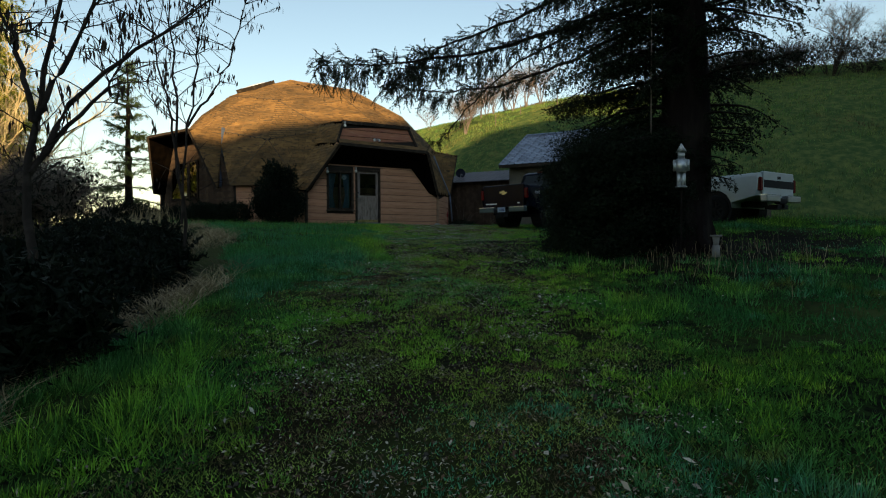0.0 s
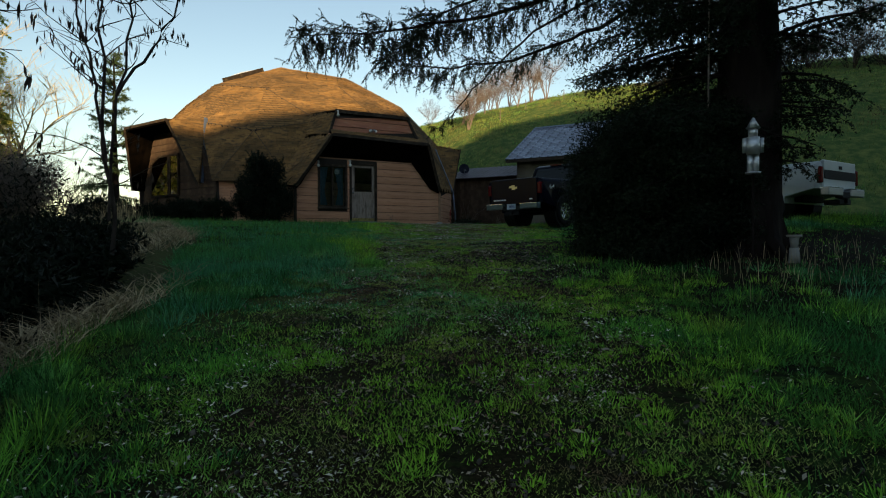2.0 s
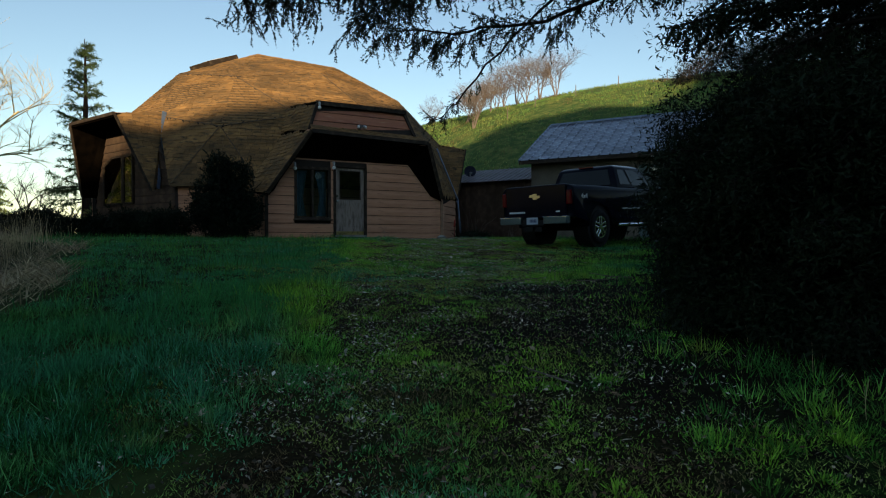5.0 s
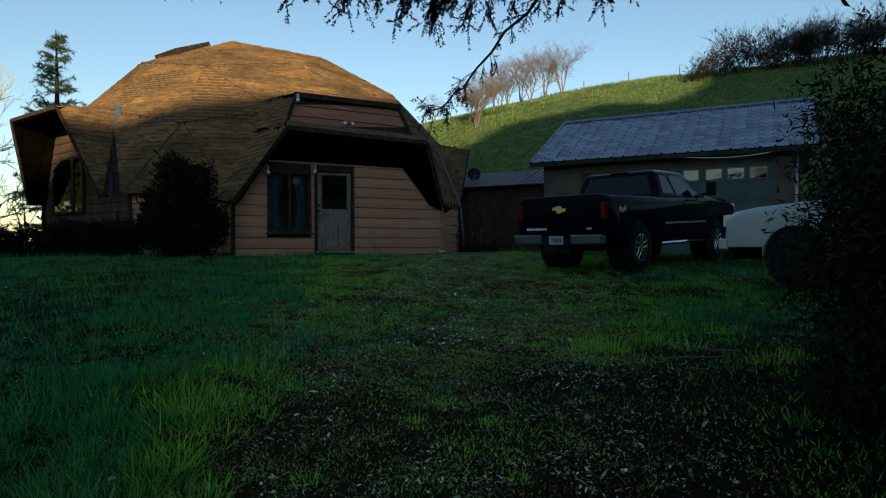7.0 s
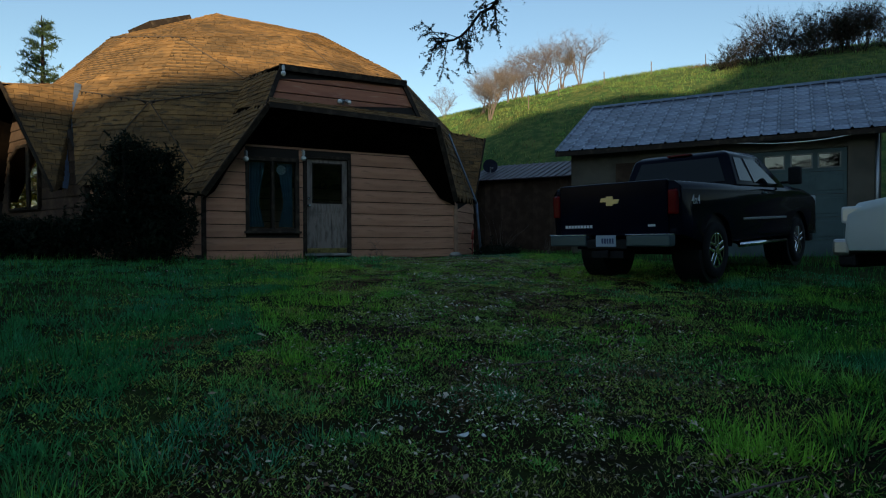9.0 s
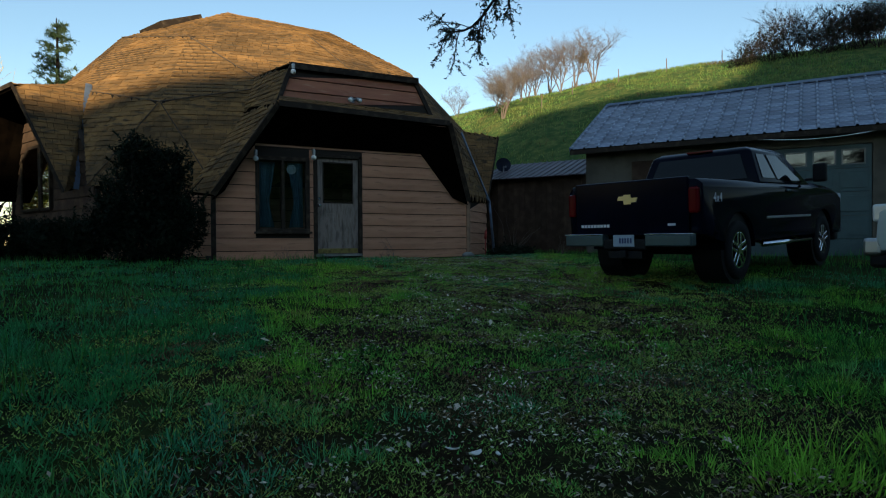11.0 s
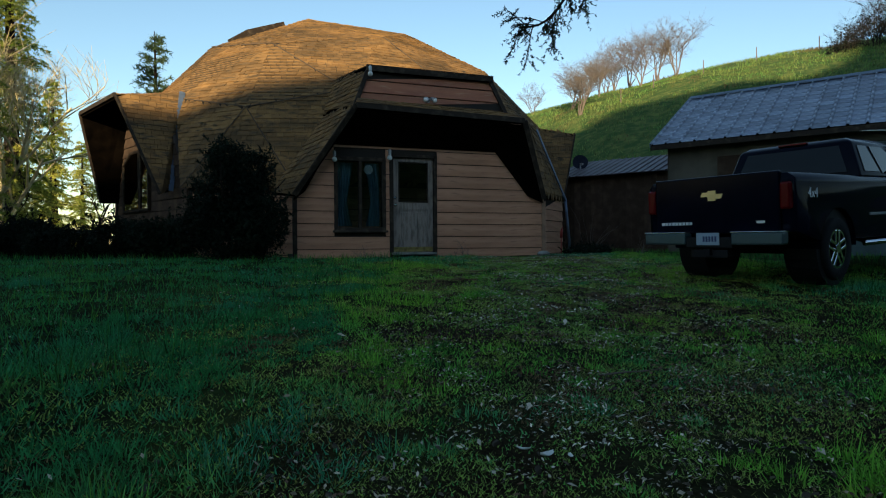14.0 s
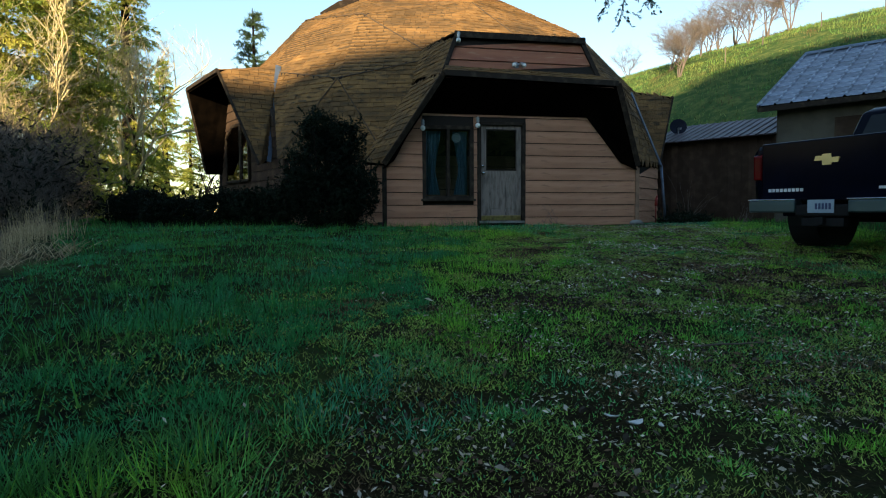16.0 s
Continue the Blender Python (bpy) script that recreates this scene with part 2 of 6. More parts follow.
STRAW = leaf_material("dry straw", (0.46, 0.36, 0.21), (0.30, 0.22, 0.13), island=0.4, through=0.15)
LITTER = leaf_material("dead leaves", (0.34, 0.26, 0.17), (0.68, 0.62, 0.53), island=0.5, through=0.1)
CRUMB = leaf_material("bark crumbs", (0.10, 0.055, 0.03), (0.17, 0.11, 0.065), island=0.6, through=0.0)
STONE = material("gravel", (0.10, 0.085, 0.065), 0.9, spots=[((0.06, 0.05, 0.04), 3.0, 0.4, 0.6)], island=0.6, spec=0.2)


def ground_material():
    """Lawn soil under the grass; worn gravel where the drive runs, straw on the bank."""
    m = material("ground", (0.022, 0.045, 0.010), 0.95, spots=[((0.008, 0.010, 0.005), 11.0, 0.42, 0.56), ((0.05, 0.07, 0.018), 0.35, 0.48, 0.68)], bump=0.9, bump_scale=14)
    nt = m.node_tree
    b = nt.nodes["Principled BSDF"]
    b.inputs["Specular IOR Level"].default_value = 0.03
    last = b.inputs["Base Color"].links[0].from_socket
    co = nt.nodes.new("ShaderNodeTexCoord")
    # litter: needle ground painted near-black to carry the fir's shade
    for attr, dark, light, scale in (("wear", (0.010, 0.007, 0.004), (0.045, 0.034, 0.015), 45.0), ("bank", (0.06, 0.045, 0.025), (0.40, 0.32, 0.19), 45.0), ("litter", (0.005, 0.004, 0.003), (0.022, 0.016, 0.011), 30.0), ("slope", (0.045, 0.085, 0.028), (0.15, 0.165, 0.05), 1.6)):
        at = nt.nodes.new("ShaderNodeAttribute")
        at.attribute_name = attr
        nz = nt.nodes.new("ShaderNodeTexNoise")
        nz.inputs["Scale"].default_value = scale
        nz.inputs["Detail"].default_value = 8
        nz.inputs["Roughness"].default_value = 0.7
        nt.links.new(co.outputs["Object"], nz.inputs["Vector"])
        rp = nt.nodes.new("ShaderNodeValToRGB")
        rp.color_ramp.elements[0].position, rp.color_ramp.elements[0].color = 0.42, (*dark, 1)
        rp.color_ramp.elements[1].position, rp.color_ramp.elements[1].color = 0.68, (*light, 1)
        nt.links.new(nz.outputs["Fac"], rp.inputs["Fac"])
        mx = nt.nodes.new("ShaderNodeMix")
        mx.data_type = "RGBA"
        nt.links.new(at.outputs["Fac"], mx.inputs["Factor"])
        nt.links.new(last, mx.inputs["A"])
        nt.links.new(rp.outputs["Color"], mx.inputs["B"])
        last = mx.outputs["Result"]
    nt.links.new(last, b.inputs["Base Color"])
    return m


GROUND = ground_material()

# ---- ground ----
def vnoise(x, y, size, seed=0):
    """Smooth random field between 0 and 1, in patches of that size."""
    x, y = np.asarray(x, float) / size + 517.3, np.asarray(y, float) / size + 611.7
    i, j = np.floor(x).astype(np.int64), np.floor(y).astype(np.int64)
    u, v = x - i, y - j
    u, v = u * u * (3 - 2 * u), v * v * (3 - 2 * v)

    def h(a, b):
        n = (a * 374761393 + b * 668265263 + seed * 974711) & 0x7FFFFFFF
        n = ((n ^ (n >> 13)) * 1274126177) & 0x7FFFFFFF
        return ((n ^ (n >> 16)) & 0xFFFF) / 65535.0
    return (h(i, j) * (1 - u) + h(i + 1, j) * u) * (1 - v) + (h(i, j + 1) * (1 - u) + h(i + 1, j + 1) * u) * v


def smooth(a, b, v):
    t = np.clip((v - a) / (b - a), 0, 1)
    return t * t * (3 - 2 * t)


def bank_x(y):
    """Where the lawn ends and the bank drops, on the valley side."""
    return np.interp(y, (-60, -25, -20, -16.5, -14.6, -12.8, -9.6, -5, -3, 0, 3, 10, 20, 60), (-24, -13, -11, -9.45, -8.35, -7.6, -7.0, -6.8, -7.3, -8.8, -9.6, -13.0, -20, -30))


def wear_at(x, y):
    """How bare the drive is worn, 0 to 1."""
    xc = np.interp(y, (-40, -22.6, -12.6, -9, -5, 0), (-18, -9.0, -3.4, -.6, 1.6, 3.2))
    half = np.interp(y, (-24, -14, -10, -6, -2, 0), (1.5, 1.6, 2.6, 3.6, 3.0, .6))
    d = np.abs(x - xc) / half
    band = smooth(1.35, .55, d) * (1 - .35 * np.exp(-(d / .28) ** 2) * smooth(-11, -14, y))
    return np.clip(band * (.15 + 1.15 * vnoise(x, y, .9, 3) * vnoise(x, y, .35, 4) * 2), 0, 1) * smooth(.5, -1.5, y)


def litter_shade_at(x, y):
    """Needle litter under the big fir, painted near-black to hold its shade, 0 to 1."""
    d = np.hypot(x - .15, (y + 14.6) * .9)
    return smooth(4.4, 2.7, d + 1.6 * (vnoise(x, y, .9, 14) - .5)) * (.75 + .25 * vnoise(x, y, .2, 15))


def lawn_relief(x, y):
    return .05 * (vnoise(x, y, 1.3, 7) - .5) + .03 * (vnoise(x, y, .5, 8) - .5)


def hill_s(x, y):
    sa_ = radians(SUN_AZ)
    return x * -math.sin(sa_) + y * math.cos(sa_), -(x * math.cos(sa_) + y * math.sin(sa_))


def ground_z(x, y):
    x, y = np.asarray(x, float), np.asarray(y, float)
    z = np.interp(y, (-60, -25, -20, -17, -15, -10.4, -8.4, -6.4, -1, 0), (-5.0, -2.05, -1.58, -1.27, -1.06, -.63, -.46, -.31, -.02, 0))
    k = smooth(-9, -14, y)
    z = z + k * np.where(x > -3, .085 * np.minimum(x + 3, 10), .065 * np.maximum(x + 3, -8)) + (1 - k) * .018 * np.clip(x, 0, 10) * smooth(-1, -5, y)
    d = bank_x(y) - x
    z = z - np.where(d > 0, 3.2 * (1 - np.exp(-d / 6.0)), 0) - .03 * np.maximum(d, 0)
    w = .75 * (x - 9) + .66 * (y - 7)
    hill = np.log1p(np.exp(np.clip((w - 1) * 1.2, -40, 40))) / 1.2
    crest = 17.5 + .03 * x
    hill = np.where(w > 0, crest * np.tanh(.5 * hill / crest * 1.12), .5 * hill)
    q = .66 * x - .75 * y
    hill = hill * (1 + np.interp(q, (-22, -13.8, -9.7, -3.7, 1.85, 6.9, 10.3, 24, 40), (-2.0, -1.6, -.95, 0, .75, 1.1, 1.1, 1.8, 2.0)) / 14)
    hill = hill * smooth(-30, 5, y + .9 * x) * smooth(-2, 16, x - .22 * (y - 5))
    z = z + hill
    # Added ridge out of view, its heights set to shade house and hill.
    s, along = hill_s(x, y)
    ridge = np.interp(s, (-60, -40, -16, -11.5, -6, 1, 5, 9, 12.9, 16.6, 19.6, 24, 30, 60), (8, 12, 13.2, 16.0, 16.4, 17.6, 23.0, 25.6, 25.9, 26.4, 26.3, 30, 36, 38))
    bump = np.exp(-((along + 78) / 16.0) ** 2)
    return z * (1 - bump) + ridge * bump


def far_axis(lo, hi, fine, n, reach):
    core = np.arange(lo, hi + fine / 2, fine)
    out = np.geomspace(fine, reach, n).cumsum()
    out = out / out[-1] * reach
    return np.concatenate([lo - out[::-1], core, hi + out])


def make_ground():
    xs, ys = far_axis(-16, 20, .25, 60, 2500), far_axis(-26, 30, .25, 60, 2500)
    X, Y = np.meshgrid(xs, ys)
    near = (np.abs(X) < 40) & (np.abs(Y) < 45)
    Z = ground_z(X, Y) + np.where(near, lawn_relief(X, Y) * smooth(1.0, -1.5, Y + 0 * X), 0)
    Z = Z + np.where(Y > 4, .35 * (vnoise(X, Y, 3.0, 11) - .5) * smooth(12, 20, X), 0)
    Z = Z - .012 * near
    n, m = X.shape
    idx = np.arange(n * m).reshape(n, m)
    faces = np.stack([idx[:-1, :-1], idx[:-1, 1:], idx[1:, 1:], idx[1:, :-1]], -1).reshape(-1, 4)
    me = bpy.data.meshes.new("ground")
    me.from_pydata(np.stack([X, Y, Z], -1).reshape(-1, 3).tolist(), [], faces.tolist())
    me.polygons.foreach_set("use_smooth", [True] * len(me.polygons))
    d = bank_x(Y) - X
    fields = {"wear": wear_at(X, Y), "litter": litter_shade_at(X, Y), "bank": smooth(-.6, .2, d) * smooth(2.6, 1.0, d) * smooth(.25, .5, vnoise(X, Y, 1.4, 5)) * (.2 + .8 * smooth(-12.5, -15, Y)),
              "slope": smooth(14, 20, X + .6 * Y)}
    for name, values in fields.items():
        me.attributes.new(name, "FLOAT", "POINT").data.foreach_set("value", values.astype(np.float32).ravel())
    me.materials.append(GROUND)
    return tagged(new("ground", me), "rough green lawn with a worn gravel drive and grassy hillside", "ground", kind="structure")


make_ground()

# ---- dome house ----
house = thing("dome_house", "brown cedar-shingled geodesic dome house with tan siding", "house")
CENTRE, RADIUS, TURN = Vector((0.16, 7.83, 0.41)), 6.92, -119.5
COURSE = 0.125


def dome_point(p):
    q = CENTRE + RADIUS * (Matrix.Rotation(radians(TURN), 3, "Z") @ p)
    if q.x > CENTRE.x:
        q.x = CENTRE.x + (q.x - CENTRE.x) * (1.05 + .17 * float(smooth(.25, .6, p.z)))
    return q


def dome_facets():
    """The triangles of a three-frequency icosahedral dome, pole up, down to its springing line."""
    t = math.atan(0.5)
    ring = lambda k, s: Vector((math.cos(t) * math.cos(math.tau * k / 5), math.cos(t) * math.sin(math.tau * k / 5), s * math.sin(t)))
    V = [Vector((0, 0, 1))] + [ring(k, 1) for k in range(5)] + [ring(k + 0.5, -1) for k in range(5)]
    F = [(0, 1 + k, 1 + (k + 1) % 5) for k in range(5)] + [(1 + k, 6 + k, 1 + (k + 1) % 5) for k in range(5)]
    F += [(6 + k, 6 + (k + 1) % 5, 1 + (k + 1) % 5) for k in range(5)]
    out = []
    for a, b, c in F:
        P = lambda i, j: (V[a] * (3 - i - j) + V[b] * i + V[c] * j).normalized()
        for i in range(3):
            for j in range(3 - i):
                out.append((P(i, j), P(i + 1, j), P(i, j + 1)))
                if i + j < 2:
                    out.append((P(i + 1, j), P(i + 1, j + 1), P(i, j + 1)))
    return [[dome_point(p) for p in f] for f in out if min(p.z for p in f) > 0.1]


def courses(corners, outward, step, first=0.0):
    """Rows across a flat convex outline: the frame of axes and, row by row, where it starts and ends below and above."""
    corners = [Vector(c) for c in corners]
    n = (corners[1] - corners[0]).cross(corners[2] - corners[0]).normalized()
    if n.dot(Vector(outward)) < 0:
        n = -n
    u = Vector((0, 0, 1)).cross(n).normalized()
    v = n.cross(u)
    if v.z < 0:
        u, v = -u, -v
    o = corners[0]
    flat = [((c - o).dot(u), (c - o).dot(v)) for c in corners]
    lo, hi = min(q[1] for q in flat), max(q[1] for q in flat)

    def span(h):
        xs = []
        for (x0, y0), (x1, y1) in zip(flat, flat[1:] + flat[:1]):
            if (y0 - h) * (y1 - h) <= 0 and y0 != y1:
                xs.append(x0 + (x1 - x0) * (h - y0) / (y1 - y0))
        return (min(xs), max(xs)) if len(xs) > 1 else None
    rows, h = [], lo + first
    while h < hi - 0.02:
        top = min(h + step, hi - 0.002)
        a, b = span(h + 0.002), span(top)
        if a and b:
            rows.append((h, top, a, b))
        h += step
    return o, u, v, n, rows


def shingle_rows(corners, outward, rng, step=COURSE):
    """Each shingle of a flat roof face: eight corners, butt end thick and proud."""
    o, u, v, n, rows = courses(corners, outward, step)
    made = []
    for h, top, a, b in rows:
        x = min(a[0], b[0]) - rng.uniform(0, 0.2)
        end = max(a[1], b[1])
        while x < end:
            w = rng.uniform(0.12, 0.30)
            drop = rng.uniform(0, 0.012)
            xa0, xa1 = max(x + 0.004, a[0]), min(x + w - 0.004, a[1])
            xb0, xb1 = max(x + 0.004, b[0]), min(x + w - 0.004, b[1])
            x += w
            if xa1 - xa0 < 0.01 and xb1 - xb0 < 0.01:
                continue
            xa1, xb1 = max(xa0 + 0.002, xa1), max(xb0 + 0.002, xb1)
            lift, curl = rng.uniform(0.016, 0.034), rng.uniform(-0.006, 0.006)
            at = lambda x_, h_, k: o + u * x_ + v * h_ + n * k
            made.append([at(xa0, h - drop, 0.002), at(xa1, h - drop, 0.002), at(xb1, top + 0.02, 0.002), at(xb0, top + 0.02, 0.002),
                         at(xa0, h - drop, lift + curl), at(xa1, h - drop, lift - curl), at(xb1, top + 0.02, 0.008), at(xb0, top + 0.02, 0.008)])
    return made


SLAB_FACES = [(4, 5, 6, 7), (0, 1, 5, 4), (1, 2, 6, 5), (3, 0, 4, 7)]


def lay_shingles(parent, made, apart):
    """Shingles for which apart() holds are pieces of their own; the rest is one mesh."""
    verts, faces, count = [], [], 0
    for s in made:
        c = sum(s, Vector()) / 8
        if apart(c) and count < 300:
            count += 1
            raw("shingle", [p - c for p in s], SLAB_FACES, SHINGLE, parent).location = c
        else:
            k = len(verts)
            verts += s
            faces += [tuple(k + i for i in f) for f in SLAB_FACES]
    if verts:
        ob = raw("shingle_cladding", verts, faces, SHINGLES, parent)
        ob["kind"] = "stuff"


def board_rows(corners, outward, step, wall, paint, openings=(), thick=0.03):
    """Lap siding on a flat wall: one piece for each board, cut at the openings (x0, x1, z0, z1 along the wall)."""
    o, u, v, n, rows = courses(corners, outward, step)
    for h, top, a, b in rows:
        cuts = [(a[0], a[1], b[0], b[1])]
        for x0, x1, z0, z1 in openings:
            if top > z0 + 0.02 and h < z1 - 0.02:
                nxt = []
                for p0, p1, q0, q1 in cuts:
                    if p0 < x0 - 0.01:
                        nxt.append((p0, min(p1, x0), q0, min(q1, x0)))
                    if p1 > x1 + 0.01:
                        nxt.append((max(p0, x1), p1, max(q0, x1), q1))
                cuts = [c for c in nxt if c[1] - c[0] > 0.02 or c[3] - c[2] > 0.02]
        for p0, p1, q0, q1 in cuts:
            # 14 mm gap bares dark felt to draw the lap's shadow line
            at = lambda x_, h_, k: o + u * x_ + v * h_ + n * k
            s = [at(p0, h + 0.014, 0.001), at(p1, h + 0.014, 0.001), at(q1, top, 0.001), at(q0, top, 0.001),
                 at(p0, h + 0.014, thick), at(p1, h + 0.014, thick), at(q1, top, 0.007), at(q0, top, 0.007)]
            c = sum(s, Vector()) / 8
            raw("board", [p - c for p in s], SLAB_FACES + [(0, 3, 2, 1)], paint, wall).location = c


def slab(name, corners, outward, thick, mat_, parent, label=""):
    """A flat sheet with thickness, its face at the corners and its body behind."""
    corners = [Vector(c) for c in corners]
    n = (corners[1] - corners[0]).cross(corners[2] - corners[0]).normalized()
    if n.dot(Vector(outward)) < 0:
        n, corners = -n, corners[::-1]
    m = len(corners)
    verts = corners + [c - n * thick for c in corners]
    faces = [tuple(range(m)), tuple(range(2 * m - 1, m - 1, -1))] + [((i + 1) % m, i, m + i, m + (i + 1) % m) for i in range(m)]
    return raw(name, verts, faces, mat_, parent, label)


def beam(name, a, b, w, h, mat_, parent, label="", lift=(0, 0, 1)):
    """A straight board from a to b, w across and h along lift."""
    a, b, lift = Vector(a), Vector(b), Vector(lift)
    d = (b - a).normalized()
    s = d.cross(lift).normalized() * w / 2
    t = s.cross(d).normalized() * h / 2
    verts = [p + i * s + j * t for p in (a, b) for i, j in ((-1, -1), (1, -1), (1, 1), (-1, 1))]
    return raw(name, verts, [(3, 2, 1, 0), (4, 5, 6, 7), (0, 1, 5, 4), (1, 2, 6, 5), (2, 3, 7, 6), (3, 0, 4, 7)], mat_, parent, label)


rng = random.Random(5)
def in_porch(p):
    """Within the open side porch, where the dome's skin is left out."""
    q = Matrix.Rotation(radians(155.5), 3, "Z") @ (p - CENTRE)
    return q.x > 4.0 and abs(q.y) < 2.0 and p.z < 3.4


facets = [f for f in dome_facets() if not in_porch(sum(f, Vector()) / 3)]
dv, df = [], []
for f in facets:
    df.append((len(dv), len(dv) + 1, len(dv) + 2))
    dv += f
dome_roof = raw("dome_roof", dv, df, FELT, house, "weathered brown cedar-shingled dome roof")
laid = []
for f in facets:
    mid = sum(f, Vector()) / 3
    if mid.y < 10.5 or mid.z > 5:
        laid += shingle_rows(f, mid - CENTRE, rng)
lay_shingles(dome_roof, laid, lambda c: -4.6 < c.x < -1.6 and c.y < 5.4 and c.z > 2.6)
# ridge caps along the seams that show
seam = material("dark seam caps", (0.06, 0.042, 0.03), 0.9, spots=[((0.13, 0.09, 0.05), 6.0, 0.45, 0.7)])


def polar(el, az):
    e, a = radians(el), radians(az)
    return dome_point(Vector((math.cos(e) * math.cos(a), math.cos(e) * math.sin(a), math.sin(e))))


for p, q in (((46.6, 0), (31.0, 22.4)), ((52.6, 36), (31.0, 49.6)), ((46.6, 0), (52.6, -36)), ((26.57, 0), (31.0, 22.4)), ((26.57, 0), (31.0, -22.4)), ((26.57, 0), (9.9, 11.8)), ((26.57, 0), (9.9, -11.8))):
    a, b = polar(*p), polar(*q)
    up = ((a + b) / 2 - CENTRE).normalized()
    beam("ridge_cap", a + up * 0.03, b + up * 0.03, 0.022, 0.014, seam, dome_roof, lift=up)

# the low wall under the dome, side by side
low = sorted({(round(p.x, 3), round(p.y, 3), round(p.z, 3)) for f in facets for p in f if p.z < 2.0}, key=lambda p: math.atan2(p[1] - CENTRE.y, p[0] - CENTRE.x))
for a, b in zip(low, low[1:] + low[:1]):
    a, b = Vector(a), Vector(b)
    k = 0.965
    a0, b0 = CENTRE.lerp(a, k), CENTRE.lerp(b, k)
    top = min(a.z, b.z) + 0.02
    quad = [(a0.x, a0.y, -0.25), (b0.x, b0.y, -0.25), (b0.x, b0.y, top), (a0.x, a0.y, top)]
    out = Vector(((a0.x + b0.x) / 2 - CENTRE.x, (a0.y + b0.y) / 2 - CENTRE.y, 0))
    if in_porch((a0 + b0) / 2):
        continue
    w = slab("riser_wall", quad, out, 0.12, FELT, house, "low tan siding wall under the dome")
    if out.y < 2:
        board_rows(quad, out, 0.265, w, BOARD)

# front bay: wall, door, window
MIDX = 0.95
wall_shape = [(-2.08, 0, -0.1), (3.65, 0, -0.1), (3.65, 0, 1.24), (2.98, 0, 3.2), (-0.86, 0, 3.2), (-2.08, 0, 1.24)]
front_wall = thing("front_wall", "tan lap siding front wall below a dark hood", "wall")
del front_wall["category"]
front_wall.parent = house
DOOR_HOLE, WIN_HOLE = (-0.09, 0.99, 0.0, 2.2), (-1.27, -0.17, 0.56, 2.1)


def pierced_wall(name, parent, y0, y1, xs, zs, holes, outline, mat_):
    """A wall built of blocks round its openings, its slanting shoulders cut off."""
    bm = bmesh.new()
    for x0, x1 in zip(xs, xs[1:]):
        for z0, z1 in zip(zs, zs[1:]):
            cx, cz = (x0 + x1) / 2, (z0 + z1) / 2
            if not any(h[0] < cx < h[1] and h[2] < cz < h[3] for h in holes):
                box(bm, (cx, (y0 + y1) / 2, cz), (x1 - x0, y1 - y0, z1 - z0))
    bmesh.ops.remove_doubles(bm, verts=bm.verts, dist=0.0005)
    for (xa, za), (xb, zb) in outline:
        n = Vector((zb - za, 0, xa - xb)).normalized()
        if n.dot(Vector((MIDX - xa, 0, 1 - za))) > 0:
            n = -n
        bmesh.ops.bisect_plane(bm, geom=bm.verts[:] + bm.edges[:] + bm.faces[:], plane_co=(xa, 0, za), plane_no=n, clear_outer=True)
    return part(name, bm, mat_, parent)


pierced_wall("sheathing", front_wall, 0.0, 0.14, (-2.08, -1.27, -0.17, -0.09, 0.99, 3.65), (-0.1, 0.0, 0.56, 2.1, 2.2, 3.2), (DOOR_HOLE, WIN_HOLE),
             (((-2.08, 1.24), (-0.86, 3.2)), ((3.65, 1.24), (2.98, 3.2))), FELT)
o0 = Vector(wall_shape[0])
board_rows(wall_shape, (0, -1, 0), 0.265, front_wall, BOARD,
           [(DOOR_HOLE[0] + 2.08, DOOR_HOLE[1] + 2.08, DOOR_HOLE[2] + 0.1, DOOR_HOLE[3] + 0.1), (WIN_HOLE[0] + 2.08, WIN_HOLE[1] + 2.08, WIN_HOLE[2] + 0.1, WIN_HOLE[3] + 0.1)])
for x in (-2.07, 3.63):
    beam("corner_board", (x, -0.02, -0.1), (x, -0.02, 1.26), 0.09, 0.05, DARK_TRIM if x < 0 else TRIM, front_wall, lift=(0, 1, 0))
slab("foundation", [(-2.15, -0.04, -0.3), (3.70, -0.04, -0.3), (3.70, -0.04, -0.085), (-2.15, -0.04, -0.085)], (0, -1, 0), 0.2, CONCRETE, front_wall)

door = thing("door", "weathered brown half-glazed front door, closed", "door", (0.0, 0.03, 0.1))
del door["category"]
door.parent = house
bm = bmesh.new()
for x0, x1, z0, z1 in ((0, 0.13, 0, 2.03), (0.785, 0.905, 0, 2.03), (0.13, 0.785, 1.94, 2.03), (0.13, 0.785, 0, 0.2), (0.13, 0.785, 0.92, 1.085), (0.425, 0.49, 0.2, 0.92)):
    box(bm, ((x0 + x1) / 2, 0.022, (z0 + z1) / 2), (x1 - x0, 0.044, z1 - z0))
part("leaf_frame", bm, DOOR, door)
for x0, x1 in ((0.13, 0.425), (0.49, 0.785)):
    bm = bmesh.new()
    box(bm, ((x0 + x1) / 2, 0.026, 0.56), (x1 - x0, 0.02, 0.72))
    box(bm, ((x0 + x1) / 2, 0.014, 0.56), (x1 - x0 - 0.12, 0.02, 0.6), 0.006)
    part("panel", bm, DOOR, door)
bm = bmesh.new()
box(bm, (0.457, 0.03, 1.51), (0.655, 0.006, 0.86))
part("glass_pane", bm, PANE, door, "cloudy glass pane").visible_shadow = False
bm = bmesh.new()
for x0, x1, z0, z1 in ((0.12, 0.145, 1.075, 1.95), (0.77, 0.795, 1.075, 1.95), (0.12, 0.795, 1.075, 1.1), (0.12, 0.795, 1.925, 1.95)):
    box(bm, ((x0 + x1) / 2, -0.004, (z0 + z1) / 2), (x1 - x0, 0.016, z1 - z0))
part("glazing_bead", bm, DARK_TRIM, door)
